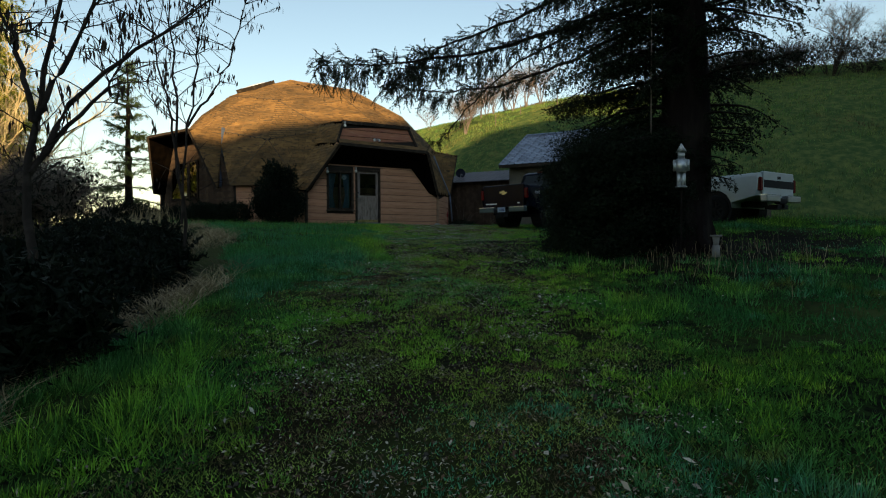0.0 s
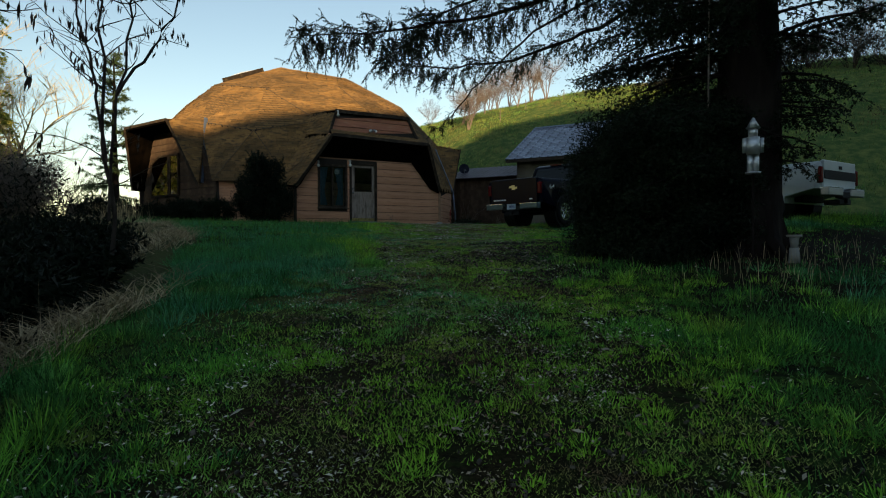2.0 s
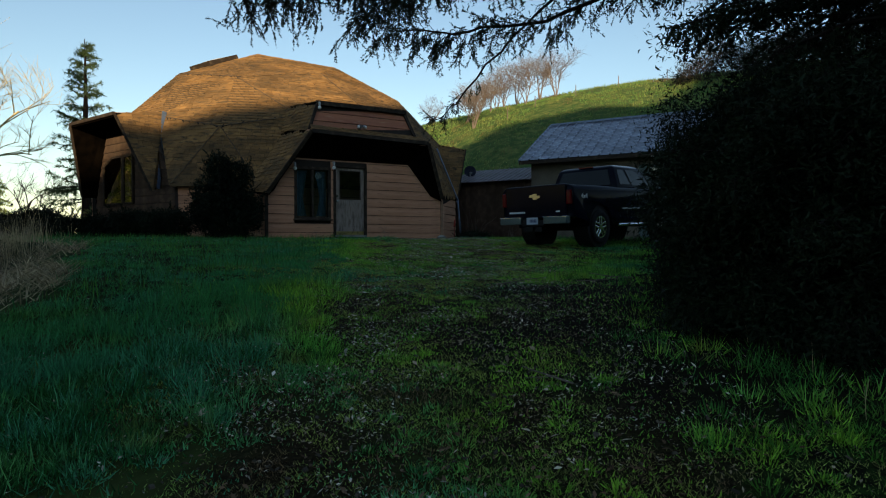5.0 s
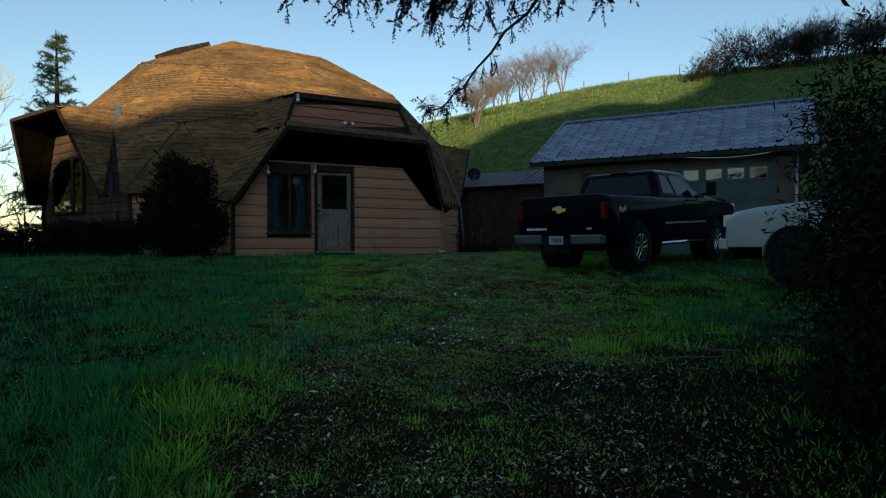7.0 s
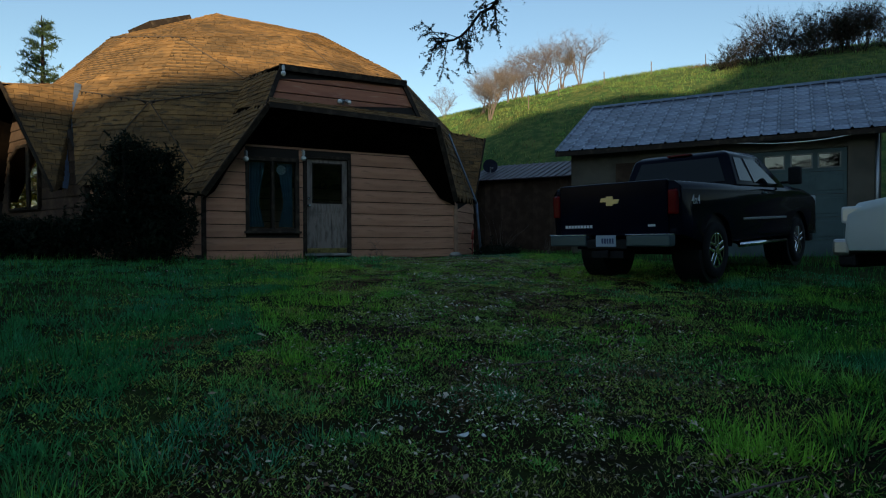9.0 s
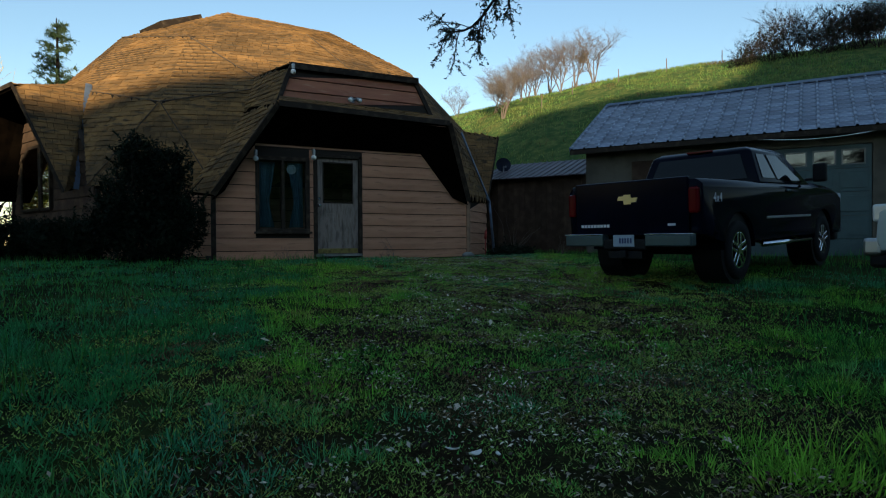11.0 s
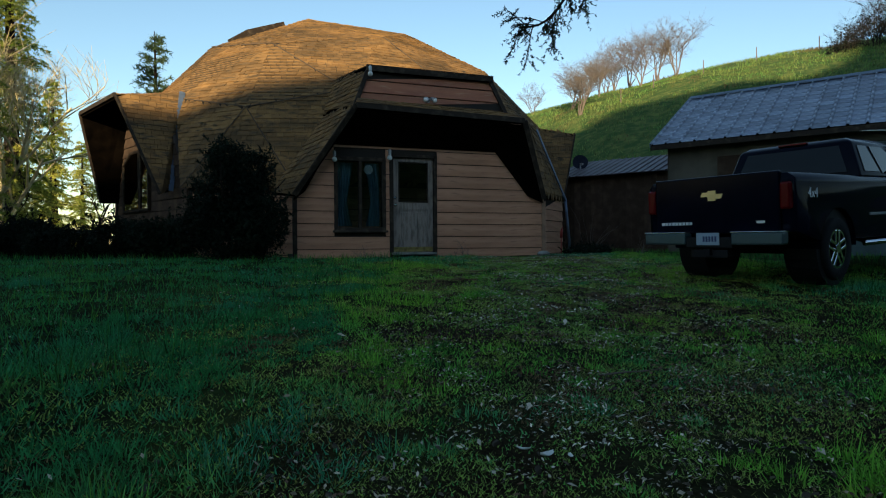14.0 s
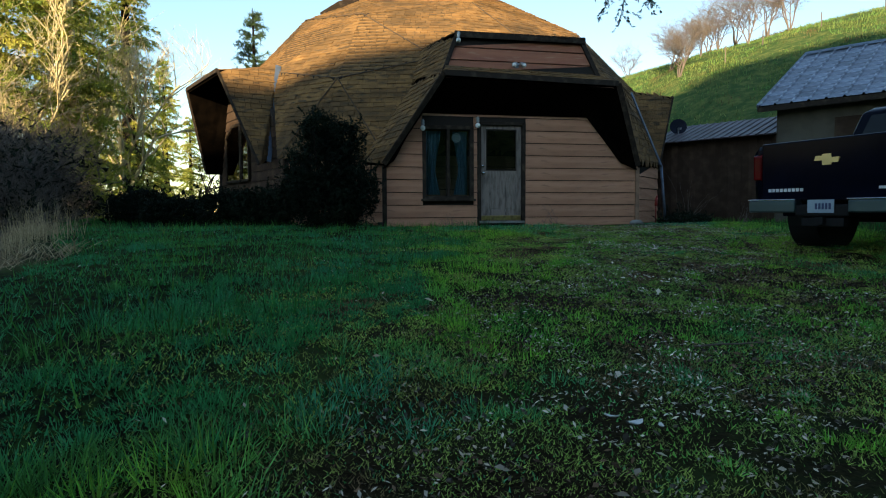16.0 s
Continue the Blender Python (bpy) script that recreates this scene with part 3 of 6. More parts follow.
bm = bmesh.new()
box(bm, (0.4525, -0.006, 0.06), (0.88, 0.012, 0.1))
part("kick_plate", bm, BRASS, door, "worn brass kick plate")
bm = bmesh.new()
cyl(bm, (0.045, 0.0, 1.02), (0.045, -0.012, 1.02), 0.032, n=16)
cyl(bm, (0.045, -0.012, 1.02), (0.045, -0.05, 1.02), 0.012, n=10)
bmesh.ops.create_uvsphere(bm, u_segments=14, v_segments=8, radius=0.03, matrix=Matrix.Translation((0.045, -0.062, 1.02)))
part("door_knob", bm, CHROME, door, "bright round door knob", True)
bm = bmesh.new()
cyl(bm, (0.045, 0.0, 1.17), (0.045, -0.02, 1.17), 0.027, n=16)
part("deadbolt", bm, CHROME, door, "bright deadbolt", True)
bm = bmesh.new()
for x0, x1, z0, z1 in ((-0.085, -0.004, -0.1, 2.1), (0.909, 0.985, -0.1, 2.1), (-0.085, 0.985, 2.034, 2.1)):
    box(bm, ((x0 + x1) / 2, 0.0, (z0 + z1) / 2), (x1 - x0, 0.14, z1 - z0), 0.004)
part("door_frame", bm, DARK_TRIM, door, "dark door frame")
bm = bmesh.new()
box(bm, (0.45, -0.05, -0.03), (1.0, 0.2, 0.05), 0.008)
part("threshold", bm, CONCRETE, door, "pale worn threshold")

window = thing("window", "dark-framed sliding window with pale blue curtains", "window")
del window["category"]
window.parent = house
x0, x1, z0, z1 = WIN_HOLE
bm = bmesh.new()
for a, b, c, d in ((x0, x0 + 0.075, z0, z1), (x1 - 0.075, x1, z0, z1), (x0 + 0.075, x1 - 0.075, z1 - 0.08, z1), (x0 + 0.075, x1 - 0.075, z0, z0 + 0.07), ((x0 + x1) / 2 - 0.03, (x0 + x1) / 2 + 0.03, z0 + 0.07, z1 - 0.08)):
    box(bm, ((a + b) / 2, 0.03, (c + d) / 2), (b - a, 0.15, d - c), 0.004)
part("window_frame", bm, DARK_TRIM, window)
bm = bmesh.new()
box(bm, ((x0 + x1) / 2, -0.06, z0 - 0.015), (x1 - x0 + 0.06, 0.1, 0.045), 0.005)
part("window_sill", bm, DARK_TRIM, window)
for a, b in ((x0 + 0.075, (x0 + x1) / 2 - 0.03), ((x0 + x1) / 2 + 0.03, x1 - 0.075)):
    bm = bmesh.new()
    box(bm, ((a + b) / 2, 0.05, (z0 + z1) / 2), (b - a, 0.005, z1 - z0 - 0.15))
    part("pane", bm, PANE, window).visible_shadow = False
for side, ca in ((-1, x0 + 0.1), (1, x1 - 0.1)):
    bm = bmesh.new()
    rows = []
    for i in range(13):
        v = i / 12
        z = z1 - 0.1 - v * (z1 - z0 - 0.2)
        gather = 0.10 + 0.22 * abs(v - 0.62) if v < 0.62 else 0.10 + 0.3 * (v - 0.62)
        width = gather + 0.09
        rows.append([bm.verts.new((ca - side * width * (j / 16), 0.14 + 0.018 * math.sin(j * 1.9 + side), z)) for j in range(17)])
    for r0, r1 in zip(rows, rows[1:]):
        for j in range(16):
            bm.faces.new((r0[j], r0[j + 1], r1[j + 1], r1[j]))
    part("curtain", bm, CURTAIN, window, "pale blue gathered curtain", True)
# a small round ornament hung in the window
bm = bmesh.new()
cyl(bm, (-0.52, 0.09, 1.86), (-0.52, 0.1, 1.86), 0.1, n=20)
part("sun_catcher", bm, BULB, window, "round pale ornament hung in the glass")
# the dim room behind
slab("room_wall", [(-1.95, 1.7, -0.1), (3.5, 1.7, -0.1), (3.0, 1.7, 2.5), (-1.4, 1.7, 2.5)], (0, -1, 0), 0.1, INSIDE, house)
slab("room_floor", [(-2.05, 0.15, 0.06), (3.55, 0.15, 0.06), (3.55, 1.7, 0.06), (-2.05, 1.7, 0.06)], (0, 0, 1), 0.1, INSIDE, house)

# hood over the front wall: roof strip and two raking cheeks
hood = thing("front_hood", "deep dark overhanging hood with shingled sides", "roof")
del hood["category"]
hood.parent = house
PL, PR, TL, TR = Vector((-0.92, -0.6, 3.07)), Vector((2.88, -0.5, 3.01)), Vector((-2.1, -0.2, 1.28)), Vector((3.57, -0.14, 1.31))
BL, BR = Vector((-1.2, 1.55, 3.24)), Vector((3.85, 0.8, 3.07))
BTL, BTR = Vector((-2.42, 1.3, 1.42)), Vector((4.93, 1.2, 1.36))
HOOD_TOP = [PL, PR, Vector((2.75, 0.15, 3.29)), Vector((-0.75, 0.15, 3.29))]
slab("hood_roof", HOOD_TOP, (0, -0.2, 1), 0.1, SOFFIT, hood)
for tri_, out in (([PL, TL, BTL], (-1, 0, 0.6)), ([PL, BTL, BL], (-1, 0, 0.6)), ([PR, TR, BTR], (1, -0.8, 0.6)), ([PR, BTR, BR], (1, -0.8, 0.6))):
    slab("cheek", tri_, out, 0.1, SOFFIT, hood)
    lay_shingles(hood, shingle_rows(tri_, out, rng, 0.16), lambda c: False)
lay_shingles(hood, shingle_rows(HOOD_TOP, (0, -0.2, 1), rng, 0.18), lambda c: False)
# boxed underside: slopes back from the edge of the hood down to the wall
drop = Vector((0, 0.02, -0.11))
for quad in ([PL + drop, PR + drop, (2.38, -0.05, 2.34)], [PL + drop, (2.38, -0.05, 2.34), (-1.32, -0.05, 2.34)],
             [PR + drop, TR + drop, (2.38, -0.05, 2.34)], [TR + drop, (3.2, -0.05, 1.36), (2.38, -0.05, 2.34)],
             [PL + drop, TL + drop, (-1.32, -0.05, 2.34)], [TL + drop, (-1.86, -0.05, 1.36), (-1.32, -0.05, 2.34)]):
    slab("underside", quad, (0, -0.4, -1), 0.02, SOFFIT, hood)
beam("flashing", BR + Vector((0.03, -0.06, 0)), BTR + Vector((0.03, -0.06, 0)), 0.1, 0.02, FLASHING, hood, "blue-grey metal valley flashing", lift=(0.6, -0.8, 0.3))
# short side wall under the flared cheek
side_quad = [(3.66, 0.02, -0.25), (4.86, 1.2, -0.25), (4.86, 1.2, 1.36), (3.66, 0.02, 1.3)]
side_wall = slab("side_wall", side_quad, (0.7, -0.7, 0), 0.1, FELT, house, "short tan siding wall turning away from the front")
board_rows(side_quad, (0.7, -0.7, 0), 0.265, side_wall, BOARD)
for a, b in ((PL, PR), (PL, TL), (PR, TR)):
    d = Vector((0, -0.035, -0.015))
    beam("fascia", Vector(a) + d, Vector(b) + d, 0.03, 0.11, DARK_TRIM, hood, lift=(0, 0, 1) if a.z == b.z else (1, 0, 0.65 * (1 if b.x < a.x else -1)))
# upper front above the hood
DL, DR = Vector((-0.43, 0.36, 4.05)), Vector((2.4, 0.385, 4.06))
UL, UR = Vector((-0.76, 0.12, 3.22)), Vector((2.7, 0.15, 3.24))
upper = thing("upper_front", "red-brown board front above the hood", "wall")
del upper["category"]
upper.parent = house
slab("upper_wall", [UL, UR, DR, DL], (0, -1, 0), 0.12, FELT, upper)
board_rows([UL, UR, DR, DL], (0, -1, 0), 0.3, upper, RED_BOARD)
JL, JR = Vector((-0.8, 2.2, 4.25)), Vector((2.7, 2.3, 4.3))
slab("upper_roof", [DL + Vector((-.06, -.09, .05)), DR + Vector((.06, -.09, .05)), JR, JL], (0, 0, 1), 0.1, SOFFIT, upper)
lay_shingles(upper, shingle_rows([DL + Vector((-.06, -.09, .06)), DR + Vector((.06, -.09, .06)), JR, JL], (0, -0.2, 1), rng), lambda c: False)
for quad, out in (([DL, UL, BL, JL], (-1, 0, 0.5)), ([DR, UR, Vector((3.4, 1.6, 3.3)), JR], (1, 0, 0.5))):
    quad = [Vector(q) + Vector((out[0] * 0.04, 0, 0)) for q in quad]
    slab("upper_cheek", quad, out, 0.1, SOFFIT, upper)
    lay_shingles(upper, shingle_rows(quad[:3], out, rng) + shingle_rows([quad[0], quad[2], quad[3]], out, rng), lambda c: False)
beam("fascia", DL + Vector((-.08, -.125, .02)), DR + Vector((.08, -.125, .02)), 0.03, 0.13, DARK_TRIM, upper)
beam("raking_trim", DL + Vector((-.03, -.05, 0)), UL + Vector((-.03, -.05, 0)), 0.09, 0.05, DARK_TRIM, upper, lift=(0, 1, 0))
beam("raking_trim", DR + Vector((.03, -.05, 0)), UR + Vector((.03, -.05, 0)), 0.09, 0.05, DARK_TRIM, upper, lift=(0, 1, 0))


def flood_light(at):
    """A twin-head outdoor flood light on a round plate."""
    lamp = thing("flood_light", "small twin-head metal flood light on the siding", "outdoor light", at)
    bm = bmesh.new()
    cyl(bm, (0, 0, 0), (0, -0.03, 0), 0.055, n=16)
    part("plate", bm, STEEL, lamp)
    for s in (-1, 1):
        bm = bmesh.new()
        cyl(bm, (s * 0.02, -0.03, 0), (s * 0.06, -0.09, 0.02), 0.012, n=8)
        cyl(bm, (s * 0.05, -0.07, 0.03), (s * 0.11, -0.17, -0.03), 0.03, 0.058, n=14)
        head = part("lamp_head", bm, STEEL, lamp, smooth_faces=True)
        bm = bmesh.new()
        bmesh.ops.create_uvsphere(bm, u_segments=12, v_segments=6, radius=0.05, matrix=Matrix.Translation((s * 0.108, -0.165, -0.028)))
        part("bulb", bm, BULB, head, "pale glass bulb", True)


flood_light((0.84, 0.14, 3.44))


def globe(at, label="small white globe lamp under the hood"):
    g = thing("globe_lamp", label, "outdoor light", at, "globe lamps")
    bm = bmesh.new()
    cyl(bm, (0, 0, 0.06), (0, 0, 0.16), 0.035, n=12)
    part("socket", bm, STEEL, g)
    bm = bmesh.new()
    bmesh.ops.create_uvsphere(bm, u_segments=16, v_segments=10, radius=0.055)
    part("globe", bm, BULB, g, "white glass globe", True)
    bm = bmesh.new()
    box(bm, (0, 0.06, 0.17), (0.03, 0.16, 0.02), 0.004)
    part("bracket", bm, STEEL, g)


globe((-1.28, -0.15, 2.02))
globe((-0.11, -0.15, 2.1))
globe((-0.46, 0.1, 3.9), "small pale lamp at the eave corner")

# the side wings: shingled dormer hoods over open porches
def wing(az, label, reach=7.2, foot=6.5, lats=(1.5, 2.3), wall_out=5.1, paint=SHED_SHADE_WOOD, open_side=None):
    a = radians(az)
    u, l = Vector((math.cos(a), math.sin(a), 0)), Vector((-math.sin(a), math.cos(a), 0))
    at = lambda lat, out, z: Vector((CENTRE.x, CENTRE.y, 0)) + u * out + l * lat + Vector((0, 0, z))
    w = thing("porch_wing", label, "roof")
    del w["category"]
    w.parent = house
    t, b = lats
    T, J = [at(s * t, reach, 3.82) for s in (-1, 1)], [at(s * (t + .08), 5.7, 4.08) for s in (-1, 1)]
    P, Q = [at(s * b, foot, 1.48) for s in (-1, 1)], [at(s * (b - .25), 6.2, 1.55) for s in (-1, 1)]
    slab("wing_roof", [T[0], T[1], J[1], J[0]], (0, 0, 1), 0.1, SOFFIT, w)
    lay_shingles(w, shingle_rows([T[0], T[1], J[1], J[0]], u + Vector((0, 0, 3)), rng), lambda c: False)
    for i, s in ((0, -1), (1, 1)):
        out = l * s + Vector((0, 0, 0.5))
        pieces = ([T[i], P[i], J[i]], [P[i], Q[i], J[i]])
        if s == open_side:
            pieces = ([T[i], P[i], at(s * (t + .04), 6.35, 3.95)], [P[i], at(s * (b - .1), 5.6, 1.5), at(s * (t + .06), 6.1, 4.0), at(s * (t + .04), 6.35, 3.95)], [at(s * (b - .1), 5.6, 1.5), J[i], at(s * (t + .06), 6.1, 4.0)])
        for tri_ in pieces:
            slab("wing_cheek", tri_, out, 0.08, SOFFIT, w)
            lay_shingles(w, shingle_rows(tri_, out, rng), lambda c: False)
        if s != open_side:
            beam("flashing", J[i] + out * 0.05, Q[i] + out * 0.05, 0.14, 0.02, FLASHING, w, "blue-grey metal flashing", lift=out)
        beam("fascia", T[i] + u * 0.02, P[i] + u * 0.02, 0.04, 0.1, DARK_TRIM, w, lift=l)
        beam("porch_post", at(s * 1.75, foot + .25, -0.2), at(s * 1.75, foot + .25, 2.75), 0.14, 0.14, DARK_TRIM, w)
    beam("fascia", T[0] + u * 0.02, T[1] + u * 0.02, 0.04, 0.1, DARK_TRIM, w)
    quad = [at(-2.45, wall_out, -0.2), at(2.9, wall_out, -0.2), at(2.8, wall_out, 1.55), at(1.4, wall_out, 3.72), at(-1.4, wall_out, 3.72), at(-2.2, wall_out, 1.5)]
    back = slab("porch_wall", quad, u, 0.1, INSIDE, w)
    board_rows(quad, u, 0.265, back, paint)
    if open_side is None:
        return
    # tall window with one cut corner, looking out of the porch
    win = new("porch_window")
    win.parent = w
    tagged(win, "dark-framed porch window mirroring sunlit trees")
    shape = lambda out_, ring_: [at(a_, wall_out + out_, z_) for a_, z_ in ring_]
    for ring_ in ([(-1.55, 1.2), (-0.28, 1.2), (-0.28, 2.78), (-0.95, 2.78), (-1.55, 2.5)], [(-0.18, 1.2), (0.42, 1.2), (0.42, 2.78), (-0.18, 2.78)]):
        # dark sheet behind the glass stands in for the unlit room
        slab("dark_backing", shape(0.045, ring_), u, 0.01, INSIDE, win)
        slab("pane", shape(0.075, ring_), u, 0.006, MIRROR_PANE, win)
        for p_, q_ in zip(ring_, ring_[1:] + ring_[:1]):
            beam("frame_bar", at(p_[0], wall_out + 0.06, p_[1]), at(q_[0], wall_out + 0.06, q_[1]), 0.07, 0.08, DARK_TRIM, win, lift=u)


# left porch siding keeps the dark boards, its shade painted in
wing(-155.5, "shingled wing hood over an open side porch", wall_out=6.05, open_side=-1)
wing(-11.5, "shingled wing hood beyond the front bay", 7.8, 7.1, wall_out=6.75, paint=BOARD)

# skylight on the crown
sk = thing("skylight", "low dark-framed glass skylight on the dome crown", "skylight")
del sk["category"]
sk.parent = house
pa, pb, pc = polar(69.9, 0), polar(69.9, -72), polar(52.6, -36)
mid = (pa + pb + pc) / 3
nrm = (pb - pa).cross(pc - pa).normalized()
nrm = nrm if nrm.z > 0 else -nrm
ex = (pc - (pa + pb) / 2).normalized()
ey = nrm.cross(ex)
frame_m = Matrix((ey, ex, nrm)).transposed().to_4x4()
frame_m.translation = mid + ex * 0.1 + nrm * 0.02
bm = bmesh.new()
for c, s in (((-0.6, 0, 0.08), (0.06, 1.3, 0.19)), ((0.6, 0, 0.08), (0.06, 1.3, 0.19)), ((0, -0.62, 0.08), (1.14, 0.06, 0.19)), ((0, 0.62, 0.08), (1.14, 0.06, 0.19))):
    box(bm, c, s, 0.008)
bmesh.ops.transform(bm, matrix=frame_m, verts=bm.verts)
part("curb", bm, DARK_TRIM, sk)
bm = bmesh.new()
bmesh.ops.create_grid(bm, x_segments=8, y_segments=8, size=0.5)
for v in bm.verts:
    v.co = Vector((v.co.x * 1.14, v.co.y * 1.18, 0.16 + 0.06 * (1 - (2 * v.co.x) ** 2) * (1 - (2 * v.co.y) ** 2)))
bmesh.ops.transform(bm, matrix=frame_m, verts=bm.verts)
part("dome_pane", bm, BULB, sk, "milky plastic dome pane", True)

# rain pipe at the right end of the front
bm = bmesh.new()
cyl(bm, (4.93, 1.14, 1.38), (5.06, 1.1, -0.05), 0.035, n=10)
cyl(bm, (4.93, 1.14, 1.38), (4.8, 1.06, 1.5), 0.035, n=10)
tagged(part("downpipe", bm, FLASHING, house, "thin pale metal rain pipe", True))

# ---- garage and shed ----
garage = thing("garage", "long garage with ribbed grey metal roof and tan walls", "garage", (7.8, 1.37, 0), rz=-58.07)
LEN, EAVE, RIDGE, HALF = 8.35, 2.99, 4.98, 3.82
gx0, gx1, gy0, gy1 = 0.36, 7.8, 0.45, 7.2
DOORS = ((4.35, 7.2),)
for x0, x1, z0, z1 in ((gx0, 4.35, -0.5, 3.05), (7.2, gx1, -0.5, 3.05), (4.352, 7.198, 2.62, 3.05)):
    bm = bmesh.new()
    box(bm, ((x0 + x1) / 2, gy0 + 0.08, (z0 + z1) / 2), (x1 - x0, 0.16, z1 - z0))
    part("front_wall", bm, STUCCO, garage, "tan front wall")
for x, nm in ((gx0, "end_wall"), (gx1, "end_wall")):
    bm = bmesh.new()
    prism(bm, [(gy0 + 0.16, -0.5), (gy1, -0.5), (gy1, 3.2), (HALF, 4.85), (gy0 + 0.16, 3.2)], 0.16, Matrix(((0, 1, 0, x - 0.08), (1, 0, 0, 0), (0, 0, 1, 0), (0, 0, 0, 1))))
    bmesh.ops.recalc_face_normals(bm, faces=bm.faces)
    part(nm, bm, STUCCO, garage)
bm = bmesh.new()
box(bm, ((gx0 + gx1) / 2, gy1, 1.3), (gx1 - gx0, 0.16, 3.6))
part("rear_wall", bm, STUCCO, garage)
# front slope: ribbed sheets stepped like tiles
run = math.hypot(HALF, RIDGE - EAVE)
slope_m = Matrix.Translation((0, 0, EAVE)) @ Matrix.Rotation(math.atan2(RIDGE - EAVE, HALF), 4, "X")
front_roof = part("front_roof", (lambda b: (box(b, (LEN / 2, run / 2, -0.05), (LEN, run, 0.06), m=slope_m), b)[1])(bmesh.new()), SOFFIT, garage)
NX, NY = 22, 12
wx, wy = LEN / NX, run / NY
prof = [(0, 0.0), (0.025, 0.045), (0.06, 0.045), (0.085, 0.004), (wx * 0.5, 0.010), (wx - 0.002, 0.0)]
verts = [(px, py, pz + dz) for py, dz in ((-0.012, 0.005), (wy + 0.01, 0.0)) for px, pz in prof] + [(px, -0.012, pz - 0.004) for px, pz in prof]
k = len(prof)
sheet_faces = [(i, i + 1, k + i + 1, k + i) for i in range(k - 1)] + [(2 * k + i, 2 * k + i + 1, i + 1, i) for i in range(k - 1)]
sheet = bpy.data.meshes.new("roof_sheet")
sheet.from_pydata(verts, [], sheet_faces)
sheet.materials.append(METAL_ROOF)
for i in range(NX):
    for j in range(NY):
        ob = new("roof_sheet", sheet)
        ob.parent = front_roof
        ob.matrix_local = slope_m @ Matrix.Translation((i * wx, j * wy, -0.018))
back_m = Matrix.Translation((0, 2 * HALF, EAVE)) @ Matrix.Rotation(-math.atan2(RIDGE - EAVE, HALF), 4, "X")
part("rear_roof", (lambda b: (box(b, (LEN / 2, -run / 2, -0.04), (LEN, run, 0.06), m=back_m), b)[1])(bmesh.new()), METAL_ROOF, garage)
bm = bmesh.new()
prism(bm, [(-0.18, -0.1), (0, 0.0), (0.18, -0.1), (0.18, -0.12), (0, -0.02), (-0.18, -0.12)], LEN, Matrix(((0, 1, 0, 0), (1, 0, 0, HALF), (0, 0, 1, RIDGE + 0.05), (0, 0, 0, 1))))
part("ridge_cap", bm, FLASHING, garage, "pale metal ridge cap")
for x in (0.0, LEN):
    bm = bmesh.new()
    box(bm, (x, run / 2, -0.03), (0.05, run + 0.02, 0.12), m=slope_m)
    part("barge_board", bm, FLASHING if x == 0 else DARK_TRIM, garage)
bm = bmesh.new()
box(bm, (LEN / 2, 0.02, EAVE - 0.1), (LEN, 0.03, 0.13))
part("eave_board", bm, DARK_TRIM, garage)
bm = bmesh.new()
box(bm, (LEN / 2, 0.24, EAVE - 0.03), (LEN - 0.1, 0.42, 0.03))
part("soffit", bm, SOFFIT, garage)
# sectional door with a row of small windows
gd = thing("garage_door", "dull green sectional garage door with small windows", "garage door", (7.8, 1.37, 0), rz=-58.07)
for r in range(5):
    z0, z1 = -0.2 + r * 0.564, -0.2 + (r + 1) * 0.564 - 0.012
    wins = [(4.78, 5.23), (5.41, 5.86), (6.01, 6.46), (6.6, 7.05)] if r == 4 else []
    bm = bmesh.new()
    edges = [4.36] + [v for w in wins for v in w] + [7.19]
    for a, b in zip(edges[::2], edges[1::2]):
        box(bm, ((a + b) / 2, gy0 + 0.06, (z0 + z1) / 2), (b - a, 0.05, z1 - z0))
    for a, b in wins:
        for c, d in ((z0, z0 + 0.1), (z1 - 0.12, z1)):
            box(bm, ((a + b) / 2, gy0 + 0.06, (c + d) / 2), (b - a, 0.05, d - c))
    sec = part("door_section", bm, GARAGE_DOOR, gd)
    for q in range(0 if wins else 4):
        bm = bmesh.new()
        box(bm, (4.36 + (q + 0.5) * 0.707, gy0 + 0.03, (z0 + z1) / 2), (0.58, 0.02, 0.38), 0.008)
        part("panel", bm, GARAGE_DOOR, sec)
    for a, b in wins:
        bm = bmesh.new()
        for c, d, e, f_ in ((a - 0.02, b + 0.02, z0 + 0.08, z0 + 0.11), (a - 0.02, b + 0.02, z1 - 0.13, z1 - 0.1), (a - 0.02, a + 0.015, z0 + 0.11, z1 - 0.13), (b - 0.015, b + 0.02, z0 + 0.11, z1 - 0.13)):
            box(bm, ((c + d) / 2, gy0 + 0.03, (e + f_) / 2), (d - c, 0.03, f_ - e))
        part("window_frame", bm, CONCRETE, sec, "pale window frame")
        bm = bmesh.new()
        box(bm, ((a + b) / 2, gy0 + 0.065, (z0 + z1) / 2), (b - a, 0.006, z1 - z0 - 0.22))
        part("pane", bm, DARK_PANE, sec)
# dark side window and a hanging box on the front wall
bm = bmesh.new()
box(bm, (2.1, gy0 - 0.01, 2.25), (0.9, 0.05, 0.62), 0.006)
part("boarded_window", bm, SHED_SHADE_WOOD, garage, "dark boarded window")
bm = bmesh.new()
cyl(bm, (gx1 - 0.02, gy0 - 0.06, -0.1), (gx1 - 0.02, gy0 - 0.06, 2.9), 0.04, n=8)
part("downpipe", bm, STEEL, garage, "", True)
# slack cable under the eave
bm = bmesh.new()
pts = [Vector((4.6 + 3.4 * i / 14, 0.02, 2.86 - 0.16 * math.sin(math.pi * i / 14) + 0.10 * i / 14)) for i in range(15)]
for a, b in zip(pts, pts[1:]):
    cyl(bm, a, b, 0.012, n=5)
